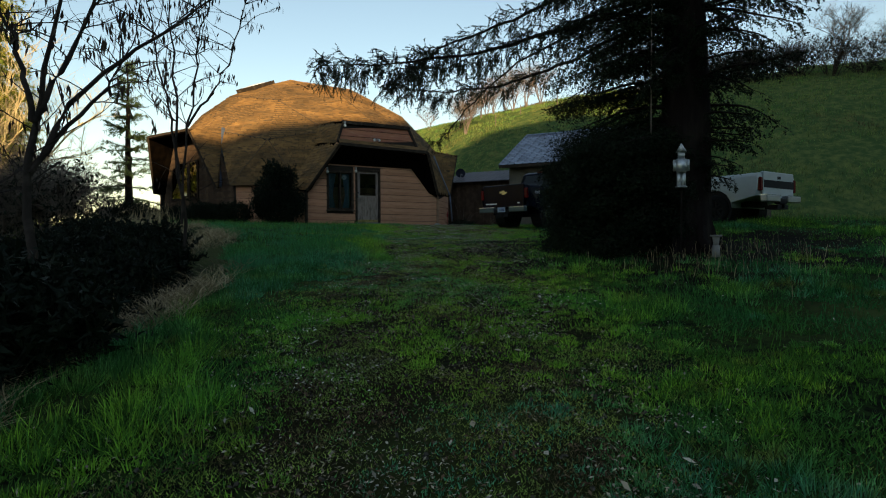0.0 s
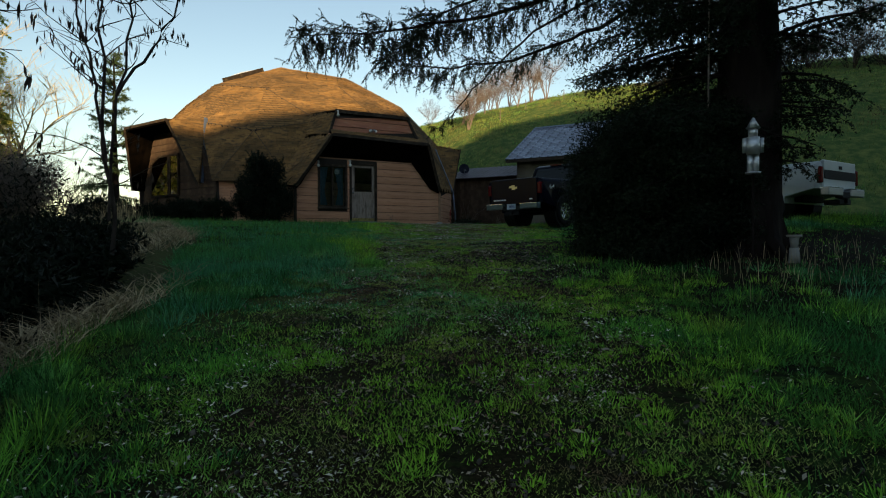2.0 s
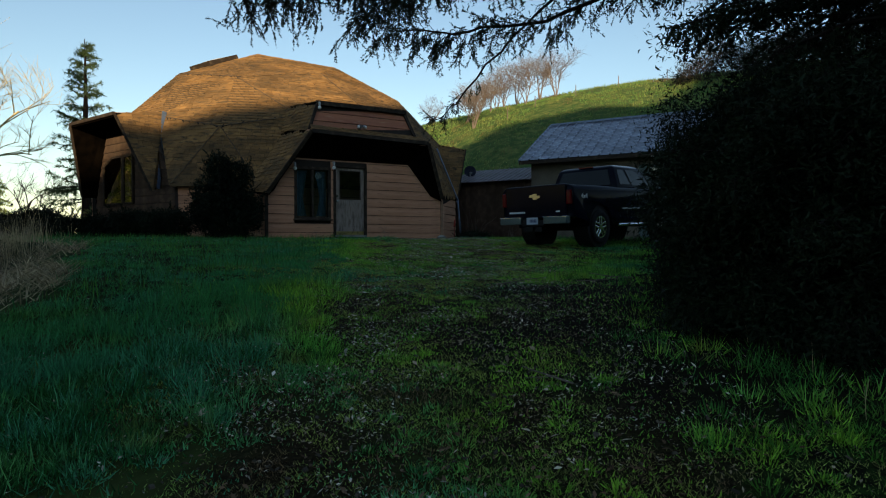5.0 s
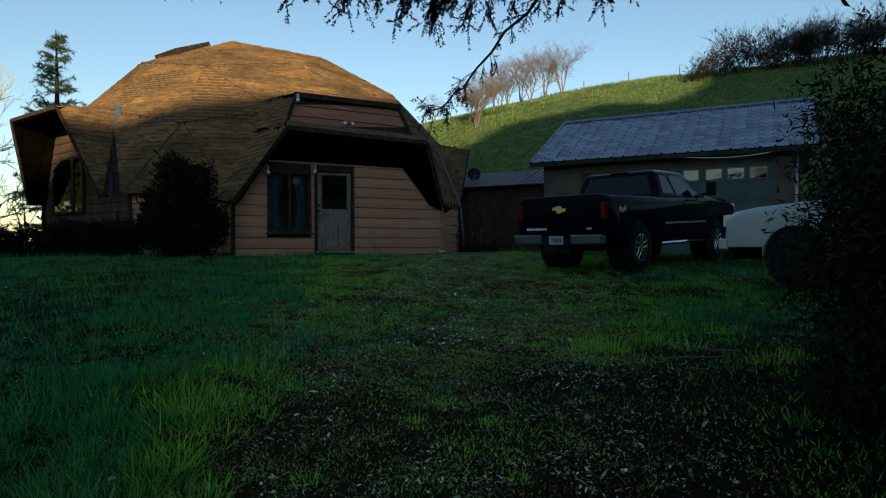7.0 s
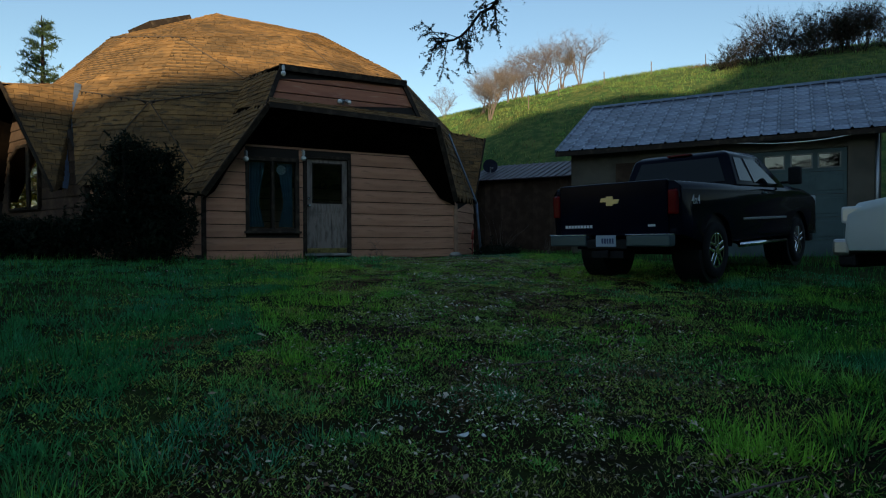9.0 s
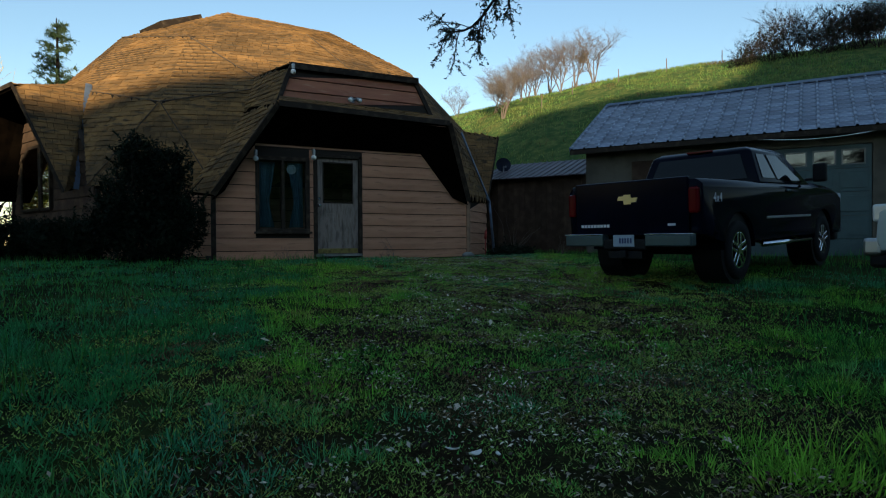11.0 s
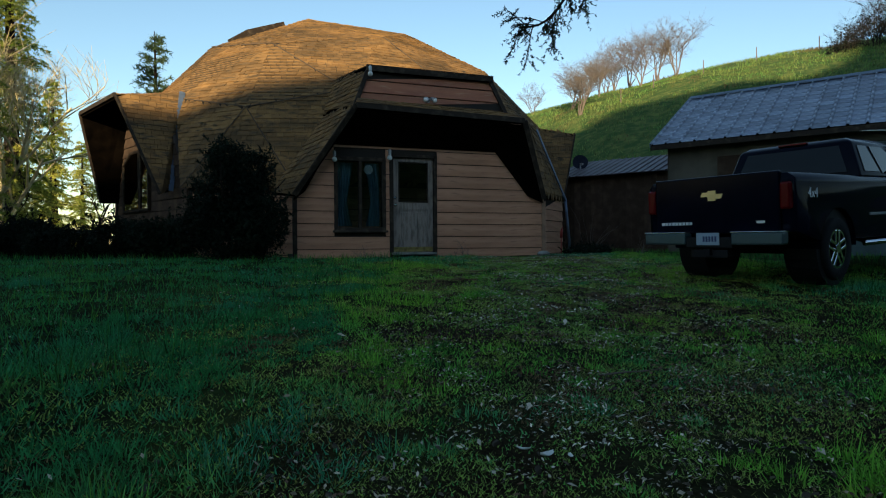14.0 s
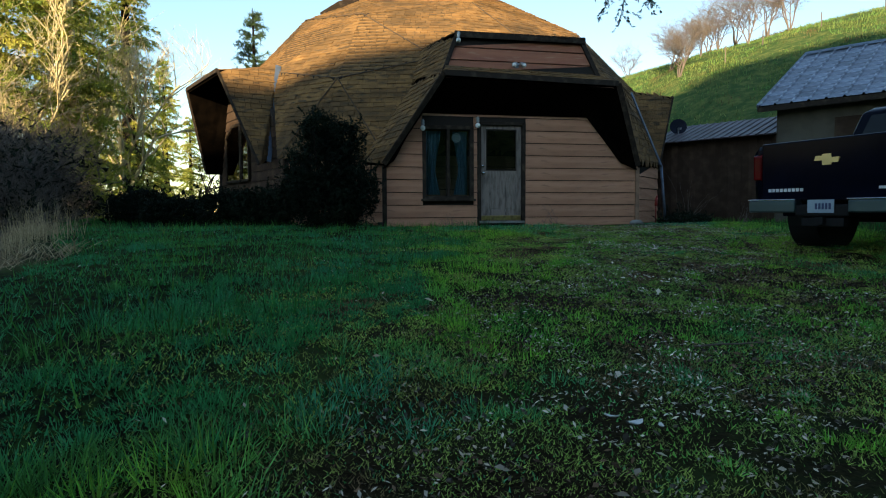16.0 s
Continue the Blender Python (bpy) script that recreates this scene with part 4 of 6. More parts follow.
part("cable", bm, BULB, garage, "pale slack cable")
# low pale outbuilding wall past the garage end
bm = bmesh.new()
prism(bm, [(8.3, -0.4), (11.5, -0.4), (11.5, 1.6), (8.3, 2.35)], 0.15, Matrix.Translation((0, 1.2, 0)))
part("lean_to_wall", bm, STUCCO, garage, "pale lean-to wall")

shed = thing("shed", "low dark board shed with ribbed brown metal roof", "shed", (7.8, 1.37, 0), rz=-58.07)
bm = bmesh.new()
sx0, sx1, sy0, sy1, sz0, sz1 = -3.7, 0.3, 1.0, 3.4, 2.36, 3.12
sm = Matrix.Translation((sx0, sy0, sz0)) @ Matrix.Rotation(math.atan2(sz1 - sz0, sy1 - sy0), 4, "X")
srun = math.hypot(sz1 - sz0, sy1 - sy0)
SHED_ROOF = material("brown ribbed roof", (0.11, 0.085, 0.095), 0.5, 0.3, spots=[((0.07, 0.05, 0.05), 2.0, 0.42, 0.66)], random_tint=0.12)
for i in range(17):
    bm = bmesh.new()
    prism(bm, [(0, -.015), (0, .015), (.02, .015), (.03, .04), (.06, .04), (.07, .015), (4.0 / 17 - .002, .015), (4.0 / 17 - .002, -.015)], srun, sm @ Matrix.Translation((i * 4.0 / 17, 0, 0)))
    part("roof_sheet", bm, SHED_ROOF, shed)
for i in range(20):
    bm = bmesh.new()
    box(bm, (-3.5 + (i + 0.5) * 0.19, 1.32, 1.0), (0.182, 0.03, 2.9))
    part("board", bm, SHED_SHADE_WOOD, shed)
bm = bmesh.new()
box(bm, (-3.52, 2.3, 1.0), (0.05, 2.0, 2.8))
part("side_wall", bm, SHED_SHADE_WOOD, shed)

dish = thing("satellite_dish", "dark grey satellite dish on a short mast", "satellite dish", (8.0, 5.2, 2.5))
bm = bmesh.new()
cyl(bm, (0, 0, 0), (0, 0, 0.45), 0.025, n=8)
part("mast", bm, STEEL, dish)
bm = bmesh.new()
bmesh.ops.create_uvsphere(bm, u_segments=24, v_segments=14, radius=0.6)
bmesh.ops.delete(bm, geom=[v for v in bm.verts if v.co.z > -0.5], context="VERTS")
bmesh.ops.transform(bm, matrix=look((0, 0, 0.5), (0.5, 1.0, 0.2)) @ Matrix.Translation((0, 0, 0.5)), verts=bm.verts)
part("reflector", bm, material("dark grey dish", (0.012, 0.015, 0.03), 0.5, spots=[((0.02, 0.024, 0.04), 5.0, 0.4, 0.7)], spec=0.08), dish, smooth_faces=True)
bm = bmesh.new()
cyl(bm, (0, 0, 0.4), (-0.2, -0.38, 0.34), 0.012, n=6)
box(bm, (-0.2, -0.4, 0.36), (0.06, 0.1, 0.06), 0.01)
part("feed_arm", bm, STEEL, dish)

# ---- vehicles ----
RUBBER = material("tyre rubber", (0.012, 0.012, 0.013), 0.85, bump=0.3, bump_scale=60, spec=0.15)
BLACK_PLASTIC = material("black trim", (0.010, 0.010, 0.012), 0.6, spec=0.15)
NAVY = material("dark blue car paint", (0.002, 0.003, 0.009), 0.12, spots=[((0.003, 0.0045, 0.013), 3.0, 0.4, 0.7)], spec=0.06)
WHITE_PAINT = material("white car paint", (0.42, 0.47, 0.48), 0.3, spots=[((0.36, 0.41, 0.42), 2.0, 0.4, 0.7)])
RED_LAMP = material("red lamp lens", (0.10, 0.002, 0.004), 0.2, spec=0.15)
BED = material("matt black of the shaded bed", (0.006, 0.006, 0.007), 0.95, spec=0.02, bump=0.3)
BUMPER = material("dull blue-grey bumper", (0.06, 0.095, 0.11), 0.35, 0.4, spots=[((0.06, 0.09, 0.10), 4.0, 0.45, 0.7)])
AMBER = material("amber lamp lens", (0.10, 0.010, 0.006), 0.15, spec=0.7)
CLEAR_LAMP = material("clear lamp lens", (0.55, 0.58, 0.6), 0.1, spec=0.8)
PLATE = material("blue-white plate", (0.30, 0.38, 0.48), 0.4)
INK = material("dark ink", (0.03, 0.05, 0.14), 0.5)
GOLD = material("gold badge", (0.55, 0.45, 0.25), 0.3, 0.8)
STICKER = material("white lettering", (0.7, 0.7, 0.72), 0.4)


def side_arc(cx, cz, r, n=9):
    """Points over a wheel opening, from front to rear."""
    return [(cx + r * math.cos(math.pi * i / (n - 1)), cz + r * math.sin(math.pi * i / (n - 1))) for i in range(n)]


def bevelled(ob, width, segments=3, angle=35):
    mod = ob.modifiers.new("edges", "BEVEL")
    mod.width, mod.segments, mod.limit_method, mod.angle_limit = width, segments, "ANGLE", radians(angle)
    ob.data.polygons.foreach_set("use_smooth", [True] * len(ob.data.polygons))
    return ob


def lofted(name, sections, mat_, parent, label="", bevel=0.03):
    """Closed body out of outlines (x, z) at increasing y."""
    bm = bmesh.new()
    loops = [[bm.verts.new((x, y, z)) for x, z in outline] for y, outline in sections]
    n = len(loops[0])
    bm.faces.new(loops[0])
    bm.faces.new(loops[-1][::-1])
    for a, b in zip(loops, loops[1:]):
        for i in range(n):
            bm.faces.new((a[(i + 1) % n], a[i], b[i], b[(i + 1) % n]))
    bmesh.ops.recalc_face_normals(bm, faces=bm.faces)
    ob = part(name, bm, mat_, parent, label)
    return bevelled(ob, bevel) if bevel else ob


def wheel(parent, x, y, z, r, side, rim_mat):
    """A tyre and a five-spoke rim; side is -1 or 1 for the way its face looks."""
    w = new("wheel")
    w.parent = parent
    w.location = (x, y, z)
    bm = bmesh.new()
    prof = [(0.62 * r, 0.0), (0.66 * r, 0.012), (0.93 * r, 0.012), (0.99 * r, -0.02), (r, -0.06), (r, -0.20), (0.98 * r, -0.235), (0.92 * r, -0.25), (0.6 * r, -0.24)]
    N = 28
    rings = [[bm.verts.new((q * math.cos(math.tau * i / N), side * d, q * math.sin(math.tau * i / N))) for q, d in prof] for i in range(N)]
    for i in range(N):
        for j in range(len(prof) - 1):
            bm.faces.new((rings[i][j], rings[(i + 1) % N][j], rings[(i + 1) % N][j + 1], rings[i][j + 1]))
    bmesh.ops.recalc_face_normals(bm, faces=bm.faces)
    part("tyre", bm, RUBBER, w, "", True)
    bm = bmesh.new()
    cyl(bm, (0, side * -0.16, 0), (0, side * -0.12, 0), 0.6 * r, n=28)
    bm2 = bm
    for i in range(5):
        a = math.tau * i / 5 + 0.3
        m = Matrix.Rotation(-a, 4, "Y")
        for s in (-0.045, 0.045):
            box(bm2, (0.34 * r, side * -0.012, s), (0.5 * r, 0.035, 0.045), 0.008, m)
    cyl(bm2, (0, side * -0.05, 0), (0, side * 0.012, 0), 0.15 * r, n=16)
    ring_prof = [(0.56 * r, 0.0), (0.64 * r, 0.0), (0.64 * r, -0.1), (0.56 * r, -0.1)]
    rg = [[bm2.verts.new((q * math.cos(math.tau * i / N), side * d, q * math.sin(math.tau * i / N))) for q, d in ring_prof] for i in range(N)]
    for i in range(N):
        for j in range(4):
            bm2.faces.new((rg[i][j], rg[(i + 1) % N][j], rg[(i + 1) % N][(j + 1) % 4], rg[i][(j + 1) % 4]))
    bmesh.ops.recalc_face_normals(bm2, faces=bm2.faces)
    part("rim", bm2, rim_mat, w, "bright spoked rim" if rim_mat is CHROME else "")


def blocks(name, rows, mat_, parent, label="", bevel=0.006):
    bm = bmesh.new()
    for c, s in rows:
        box(bm, c, s, bevel)
    return part(name, bm, mat_, parent, label)


def pickup(at, rz, ry, paint, name_label, L, W, wb0, wb1, r, zt, roof, chrome, cab0, cab1, hood_z):
    """A parked pickup truck; x forward from the rear bumper, y to its left, z up from the ground."""
    t = thing("pickup_truck", name_label, "pickup truck", at, rz=rz, ry=ry)
    hw = W / 2
    arch = r + 0.1
    low = 0.56
    belt = zt

    def outline(top_drop, inset):
        pts = [(0.06 + inset, low + 0.1), (wb0 - arch, low - 0.03)] + side_arc(wb0, r + 0.02, arch)[::-1] + [(wb0 + arch, low - 0.05), (wb1 - arch, low - 0.05)]
        pts += side_arc(wb1, r + 0.02, arch)[::-1] + [(wb1 + arch, low - 0.02), (L - 0.08, low - 0.02), (L - inset, low + 0.12)]
        pts += [(L - 0.02 - inset, hood_z - 0.2), (L - 0.14 - inset, hood_z - 0.06 - top_drop), (L - 0.5, hood_z - top_drop), (cab1 + 0.35, hood_z + 0.06 - top_drop), (cab1 + 0.1, belt - top_drop)]
        pts += [(cab0, belt - top_drop), (0.05 + inset, belt - top_drop), (0.02 + inset, belt - 0.12)]
        return pts
    lofted("body", [(-hw + 0.0, outline(0.10, 0.05)), (-hw + 0.012, outline(0.07, 0.03)), (-hw + 0.09, outline(0.0, 0.0)), (hw - 0.09, outline(0.0, 0.0)), (hw - 0.012, outline(0.07, 0.03)), (hw, outline(0.10, 0.05))], paint, t, "", 0.02)
    # cab: pillars, roof and glass
    base_w, top_w = hw - 0.05, hw - 0.22
    quad = lambda x0, x1, z, w: [Vector((x0, -w, z)), Vector((x1, -w, z)), Vector((x1, w, z)), Vector((x0, w, z))]
    b, u = quad(cab0 + 0.02, cab1 + 0.25, belt - 0.03, base_w), quad(cab0 + 0.14, cab1 - 0.55, roof - 0.06, top_w)
    bm = bmesh.new()
    vb, vu = [bm.verts.new(p) for p in b], [bm.verts.new(p) for p in u]
    vt = [bm.verts.new(p) for p in quad(cab0 + 0.24, cab1 - 0.66, roof, top_w - 0.1)]
    bm.faces.new(vb[::-1])
    bm.faces.new(vt)
    for p, q in ((vb, vu), (vu, vt)):
        for i in range(4):
            bm.faces.new((p[i], p[(i + 1) % 4], q[(i + 1) % 4], q[i]))
    bmesh.ops.recalc_face_normals(bm, faces=bm.faces)
    bevelled(part("cab", bm, paint, t), 0.03)

    def glazing(name, c00, c10, c11, c01, grow=0.012):
        """A pane set just proud of a face given by four corners; arguments run round it."""
        n = (c10 - c00).cross(c01 - c00).normalized() * grow
        m = sum((c00, c10, c11, c01), Vector()) / 4
        if n.dot(m - Vector(((cab0 + cab1) / 2, 0, 1.2))) < 0:
            n = -n
        front = [p + n for p in (c00, c10, c11, c01)]
        back = [p - n * 0.5 for p in (c00, c10, c11, c01)]
        raw(name, front + back, [(0, 1, 2, 3), (7, 6, 5, 4), (0, 4, 5, 1), (1, 5, 6, 2), (2, 6, 7, 3), (3, 7, 4, 0)], CAR_GLASS, t)

    def on(p00, p10, p11, p01, s, v):
        return p00.lerp(p10, s).lerp(p01.lerp(p11, s), v)
    for name, f4, spans in (("rear_window", (b[0], b[3], u[3], u[0]), ((0.08, 0.92, 0.16, 0.9),)), ("windscreen", (b[1], b[2], u[2], u[1]), ((0.05, 0.95, 0.12, 0.93),)),
                            ("side_window", (b[0], b[1], u[1], u[0]), ((0.07, 0.31, 0.16, 0.88), (0.35, 0.83, 0.12, 0.88))), ("side_window", (b[3], b[2], u[2], u[3]), ((0.07, 0.31, 0.16, 0.88), (0.35, 0.83, 0.12, 0.88)))):
        for s0, s1, v0, v1 in spans:
            s_top = s1 - (0.16 if name == "side_window" and s1 > 0.7 else 0.02)
            glazing(name, on(*f4, s0, v0), on(*f4, s1, v0), on(*f4, s_top, v1), on(*f4, s0 + 0.02, v1))
    # open bed seen from behind: near-black sheet on the solid body paints its shaded hollow
    blocks("bed_shade_sheet", [((cab0 / 2 + 0.02, 0, belt + 0.004), (cab0 - 0.25, W - 0.3, 0.01))], BED, t, "", 0)
    blocks("tailgate", [((0.03, 0, (belt + low) / 2 + 0.06), (0.07, W - 0.32, belt - low - 0.06))], paint, t, "", 0.02)
    # rear bumper
    for s in (-1, 1):
        blocks("rear_bumper", [((-0.06, s * (hw - 0.38), low + 0.03), (0.16, 0.62, 0.15))], chrome, t, "dull metal bumper end", 0.02)
        blocks("bumper_lip", [((-0.06, s * (hw - 0.38), low + 0.112), (0.17, 0.63, 0.016))], CHROME, t, "bright bumper edge", 0.004)
    blocks("bumper_step", [((-0.05, 0, low - 0.02), (0.14, W - 1.36, 0.14))], BLACK_PLASTIC, t, "", 0.02)
    blocks("hitch", [((0.05, 0, low - 0.16), (0.3, 0.5, 0.1)), ((-0.08, 0, low - 0.14), (0.16, 0.09, 0.09))], BLACK_PLASTIC, t)
    blocks("underbody", [((L / 2, 0, low - 0.02), (L - 1.0, W * 0.52, 0.22)), ((wb0, 0, r), (0.16, W - 0.4, 0.14)), ((wb1, 0, r), (0.14, W - 0.4, 0.12))], BLACK_PLASTIC, t, "", 0.02)
    for s in (-1, 1):
        blocks("tail_light", [((0.06, s * (hw - 0.1), belt - 0.27), (0.14, 0.13, 0.33))], RED_LAMP, t, "red tail light", 0.03)
        blocks("headlight", [((L - 0.1, s * (hw - 0.17), hood_z - 0.2), (0.24, 0.32, 0.2))], CLEAR_LAMP, t, "clear headlight", 0.03)
        blocks("turn_light", [((L - 0.13, s * (hw - 0.05), hood_z - 0.23), (0.14, 0.08, 0.13))], AMBER, t, "amber turn light", 0.02)
        blocks("wing_mirror", [((cab1 - 0.05, s * (hw + 0.18), belt + 0.16), (0.11, 0.2, 0.3)), ((cab1 - 0.02, s * (hw + 0.04), belt + 0.06), (0.06, 0.2, 0.05))], BLACK_PLASTIC, t, "", 0.03)
        blocks("door_handle", [((cab0 + 1.0, s * (hw + 0.012), belt - 0.13), (0.17, 0.03, 0.035))], chrome if paint is NAVY else BLACK_PLASTIC, t, "", 0.008)
        # white truck: rims coloured black to paint in the shadow round them
        wheel(t, wb0, s * (hw - 0.02), r, r, s, CHROME if paint is NAVY else BLACK_PLASTIC)
        wheel(t, wb1, s * (hw - 0.02), r, r, s, CHROME if paint is NAVY else BLACK_PLASTIC)
        for wx_ in (wb0, wb1):
            bm = bmesh.new()
            cyl(bm, (wx_, s * (hw - 0.45), r + 0.02), (wx_, s * (hw - 0.06), r + 0.02), arch - 0.012, n=24)
            part("wheel_well", bm, BLACK_PLASTIC, t)
    blocks("front_bumper", [((L + 0.03, 0, low + 0.02), (0.2, W - 0.06, 0.2))], chrome, t, "bright front bumper", 0.04)
    blocks("bumper_valance", [((L - 0.02, 0, low - 0.14), (0.2, W - 0.16, 0.16))], BLACK_PLASTIC, t, "", 0.04)
    blocks("number_plate", [((-0.125 if paint is NAVY else 0.0, 0, low + 0.03), (0.012, 0.31, 0.155))], PLATE, t, "blue and white number plate", 0.002)
    # bars in place of the plate's writing
    for i in range(5):
        blocks("plate_bar", [((-0.134 if paint is NAVY else -0.009, 0.05 - i * 0.04, low + 0.03), (0.006, 0.024, 0.07))], INK, t, "", 0)
    return t


CAR_GLASS = material("dark car glass", (0.004, 0.006, 0.009), 0.03, spec=0.25)
truck = pickup((2.50, -6.45, -0.24), 15.2, -2.4, NAVY, "dark navy pickup truck with chrome wheels, parked on grass", 5.75, 2.0, 1.17, 4.72, 0.405, 1.36, 1.9, BUMPER, 1.98, 3.95, 1.32)
# bow-tie shaped badge, letter bars and side decals
bm = bmesh.new()
prism(bm, [(-0.15, 0.0), (-0.13, 0.055), (-0.055, 0.055), (-0.05, 0.075), (0.05, 0.075), (0.055, 0.03), (0.15, 0.03), (0.13, -0.03), (0.055, -0.03), (0.05, -0.055), (-0.05, -0.055), (-0.055, 0.0)], 0.014, Matrix(((0, 1, 0, -0.018), (-1, 0, 0, 0), (0, 0, 1, 1.13), (0, 0, 0, 1))))
part("badge", bm, GOLD, truck, "gold maker's badge")
for i in range(9):
    blocks("letter_bar", [((-0.01, 0.72 - i * 0.052, 0.79), (0.01, 0.036, 0.04))], STICKER, truck, "", 0)
blocks("letter_bar", [((-0.01, -0.62, 0.79), (0.01, 0.1, 0.03))], STICKER, truck, "", 0)


def lettering(text, size, mat_, parent, m, label=""):
    cu = bpy.data.curves.new("lettering", "FONT")
    cu.body, cu.size, cu.extrude = text, size, 0.002
    tmp = bpy.data.objects.new("lettering", cu)
    scene.collection.objects.link(tmp)
    me = bpy.data.meshes.new_from_object(tmp.evaluated_get(bpy.context.evaluated_depsgraph_get()))
    bpy.data.objects.remove(tmp)
    me.materials.clear()
    me.materials.append(mat_)
    ob = new("lettering", me)
    ob.parent = parent
    ob.matrix_local = m
    return tagged(ob, label)


lettering("4x4", 0.17, STICKER, truck, pose(0.34, -1.006, 1.06, 90, 0, 0), "white 4x4 lettering")
for s in (-1, 1):
    bm = bmesh.new()
    cyl(bm, (1.95, s * 1.0, 0.44), (3.95, s * 1.0, 0.44), 0.038, n=12)
    for xx in (2.1, 3.8):
        cyl(bm, (xx, s * 1.0, 0.44), (xx, s * 0.8, 0.5), 0.025, n=8)
    part("side_step", bm, CHROME, truck, "chrome side step tube", True)
    blocks("side_moulding", [((3.05, s * 1.005, 0.83), (1.9, 0.02, 0.035))], STEEL, truck, "", 0.004)
blocks("roof_lamp", [((2.16, 0, 1.885), (0.06, 0.4, 0.03))], RED_LAMP, truck)

white_truck = pickup((5.2, -13.95, -0.28), 94.2, 0.4, WHITE_PAINT, "older white pickup truck with black tailgate band", 5.3, 1.72, 1.15, 4.2, 0.37, 1.2, 1.68, STEEL, 2.3, 3.5, 1.16)
blocks("tailgate_band", [((-0.012, 0, 0.94), (0.012, 1.36, 0.18))], BLACK_PLASTIC, white_truck, "black tailgate band")
blocks("tailgate_latch", [((-0.012, 0.0, 1.1), (0.012, 0.14, 0.07))], BLACK_PLASTIC, white_truck)

# ---- plants ----
class Wood:
    """Gathers tapered limbs and loose leaves of one plant."""

    def __init__(self, seed):
        self.r = np.random.default_rng(seed)
        self.f, self.leaves = [], []

    def limb(self, pts, r0, r1, sides=5):
        pts = np.asarray(pts, float)
        self.f.append((pts, r0, r1, sides))

    def limbs(self, pts, r0, r1, sides=3):
        """Many limbs of like point count at once: an array of k x n x 3."""
        self.f += [(p, r0, r1, sides) for p in pts]

    def twist(self, start, way, length, bend, n=5, sag=0.0):
        """Points of a wandering limb."""
        way = np.asarray(way, float) / np.linalg.norm(way)
        pts, p = [np.asarray(start, float)], np.asarray(start, float)
        for i in range(n):
            way = way + self.r.normal(size=3) * bend + np.array([0, 0, -sag])
            way /= np.linalg.norm(way)
            p = p + way * length / n
            pts.append(p)
        return np.array(pts), way

    def wood(self, name, mat_, parent):
        """One mesh out of all limbs so far."""
        groups = {}
        for p, r0, r1, sides in self.f:
            groups.setdefault((len(p), sides), []).append((p, r0, r1))
        verts, quads, base = [], [], 0
        for (n, sides), rows in groups.items():
            P = np.stack([r[0] for r in rows])
            rad = np.stack([np.linspace(r[1], r[2], n) for r in rows])[:, None, :, None]
            d = np.gradient(P, axis=1)
            d /= np.linalg.norm(d, axis=2, keepdims=True) + 1e-9
            ref = np.where(np.abs(d[..., 2:3]) < .9, np.array([0, 0, 1.0]), np.array([1.0, 0, 0]))
            a = np.cross(d, ref)
            a /= np.linalg.norm(a, axis=2, keepdims=True) + 1e-9
            b = np.cross(d, a)
            t = np.arange(sides) * math.tau / sides
            ring = P[:, None] + (a[:, None] * np.cos(t)[None, :, None, None] + b[:, None] * np.sin(t)[None, :, None, None]) * rad
            idx = base + np.arange(len(rows) * sides * n).reshape(len(rows), sides, n)
            nxt = np.roll(idx, -1, axis=1)
            quads.append(np.stack([idx[..., :-1], nxt[..., :-1], nxt[..., 1:], idx[..., 1:]], -1).reshape(-1, 4))
            verts.append(ring.reshape(-1, 3))
            base += ring.size // 3
        v, q = np.concatenate(verts).astype(np.float32), np.concatenate(quads).astype(np.int32)
        me = bpy.data.meshes.new(name)
        me.vertices.add(len(v))
        me.vertices.foreach_set("co", v.ravel())
        me.loops.add(q.size)
        me.loops.foreach_set("vertex_index", q.ravel())
        me.polygons.add(len(q))
        me.polygons.foreach_set("loop_start", np.arange(0, q.size, 4, dtype=np.int32))
        me.polygons.foreach_set("use_smooth", [True] * len(q))
        me.update(calc_edges=True)
        me.materials.append(mat_)
        ob = new(name, me)
        ob.parent = parent
        return ob

    def foliage(self, name, mat_, parent, label=""):
        return tri_soup(name, np.concatenate(self.leaves), mat_, parent, label)

    def needles(self, pts, length, width, per_m, up=0.3, droop=0.0):
        """Needle blades on both sides of a twig."""
        pts = np.asarray(pts, float)
        seg = np.diff(pts, axis=0)
        ln = np.linalg.norm(seg, axis=1)
        n = max(3, int(ln.sum() * per_m))
        t = self.r.uniform(0, len(seg), n)
        i = np.minimum(t.astype(int), len(seg) - 1)
        p = pts[i] + seg[i] * (t - i)[:, None]
        d = seg[i] / (ln[i][:, None] + 1e-9)
        side = self.r.normal(size=(n, 3))
        side -= (side * d).sum(1, keepdims=True) * d
        side /= np.linalg.norm(side, axis=1, keepdims=True) + 1e-9
        way = side + d * .75 + np.array([0, 0, up - droop])
        way /= np.linalg.norm(way, axis=1, keepdims=True)
        w = np.cross(way, self.r.normal(size=(n, 3)))
        w /= np.linalg.norm(w, axis=1, keepdims=True) + 1e-9
        L = length * self.r.uniform(.6, 1.2, (n, 1))
        self.leaves.append(np.stack([p - w * width / 2, p + w * width / 2, p + way * L], 1))

    def blobs(self, centre, radius, n, size, flat=1.0, hollow=.6):
        """Small leaves scattered through an uneven clump."""
        q = self.r.normal(size=(n, 3))
        q /= np.linalg.norm(q, axis=1, keepdims=True)
        q = q * (hollow + (1 - hollow) * self.r.uniform(0, 1, (n, 1))) * radius * np.array([1, 1, flat])
        lump = 1 + .25 * np.sin(q[:, :1] * 5 / radius + radius * 9) * np.cos(q[:, 1:2] * 6 / radius)
        p = np.asarray(centre, float) + q * lump
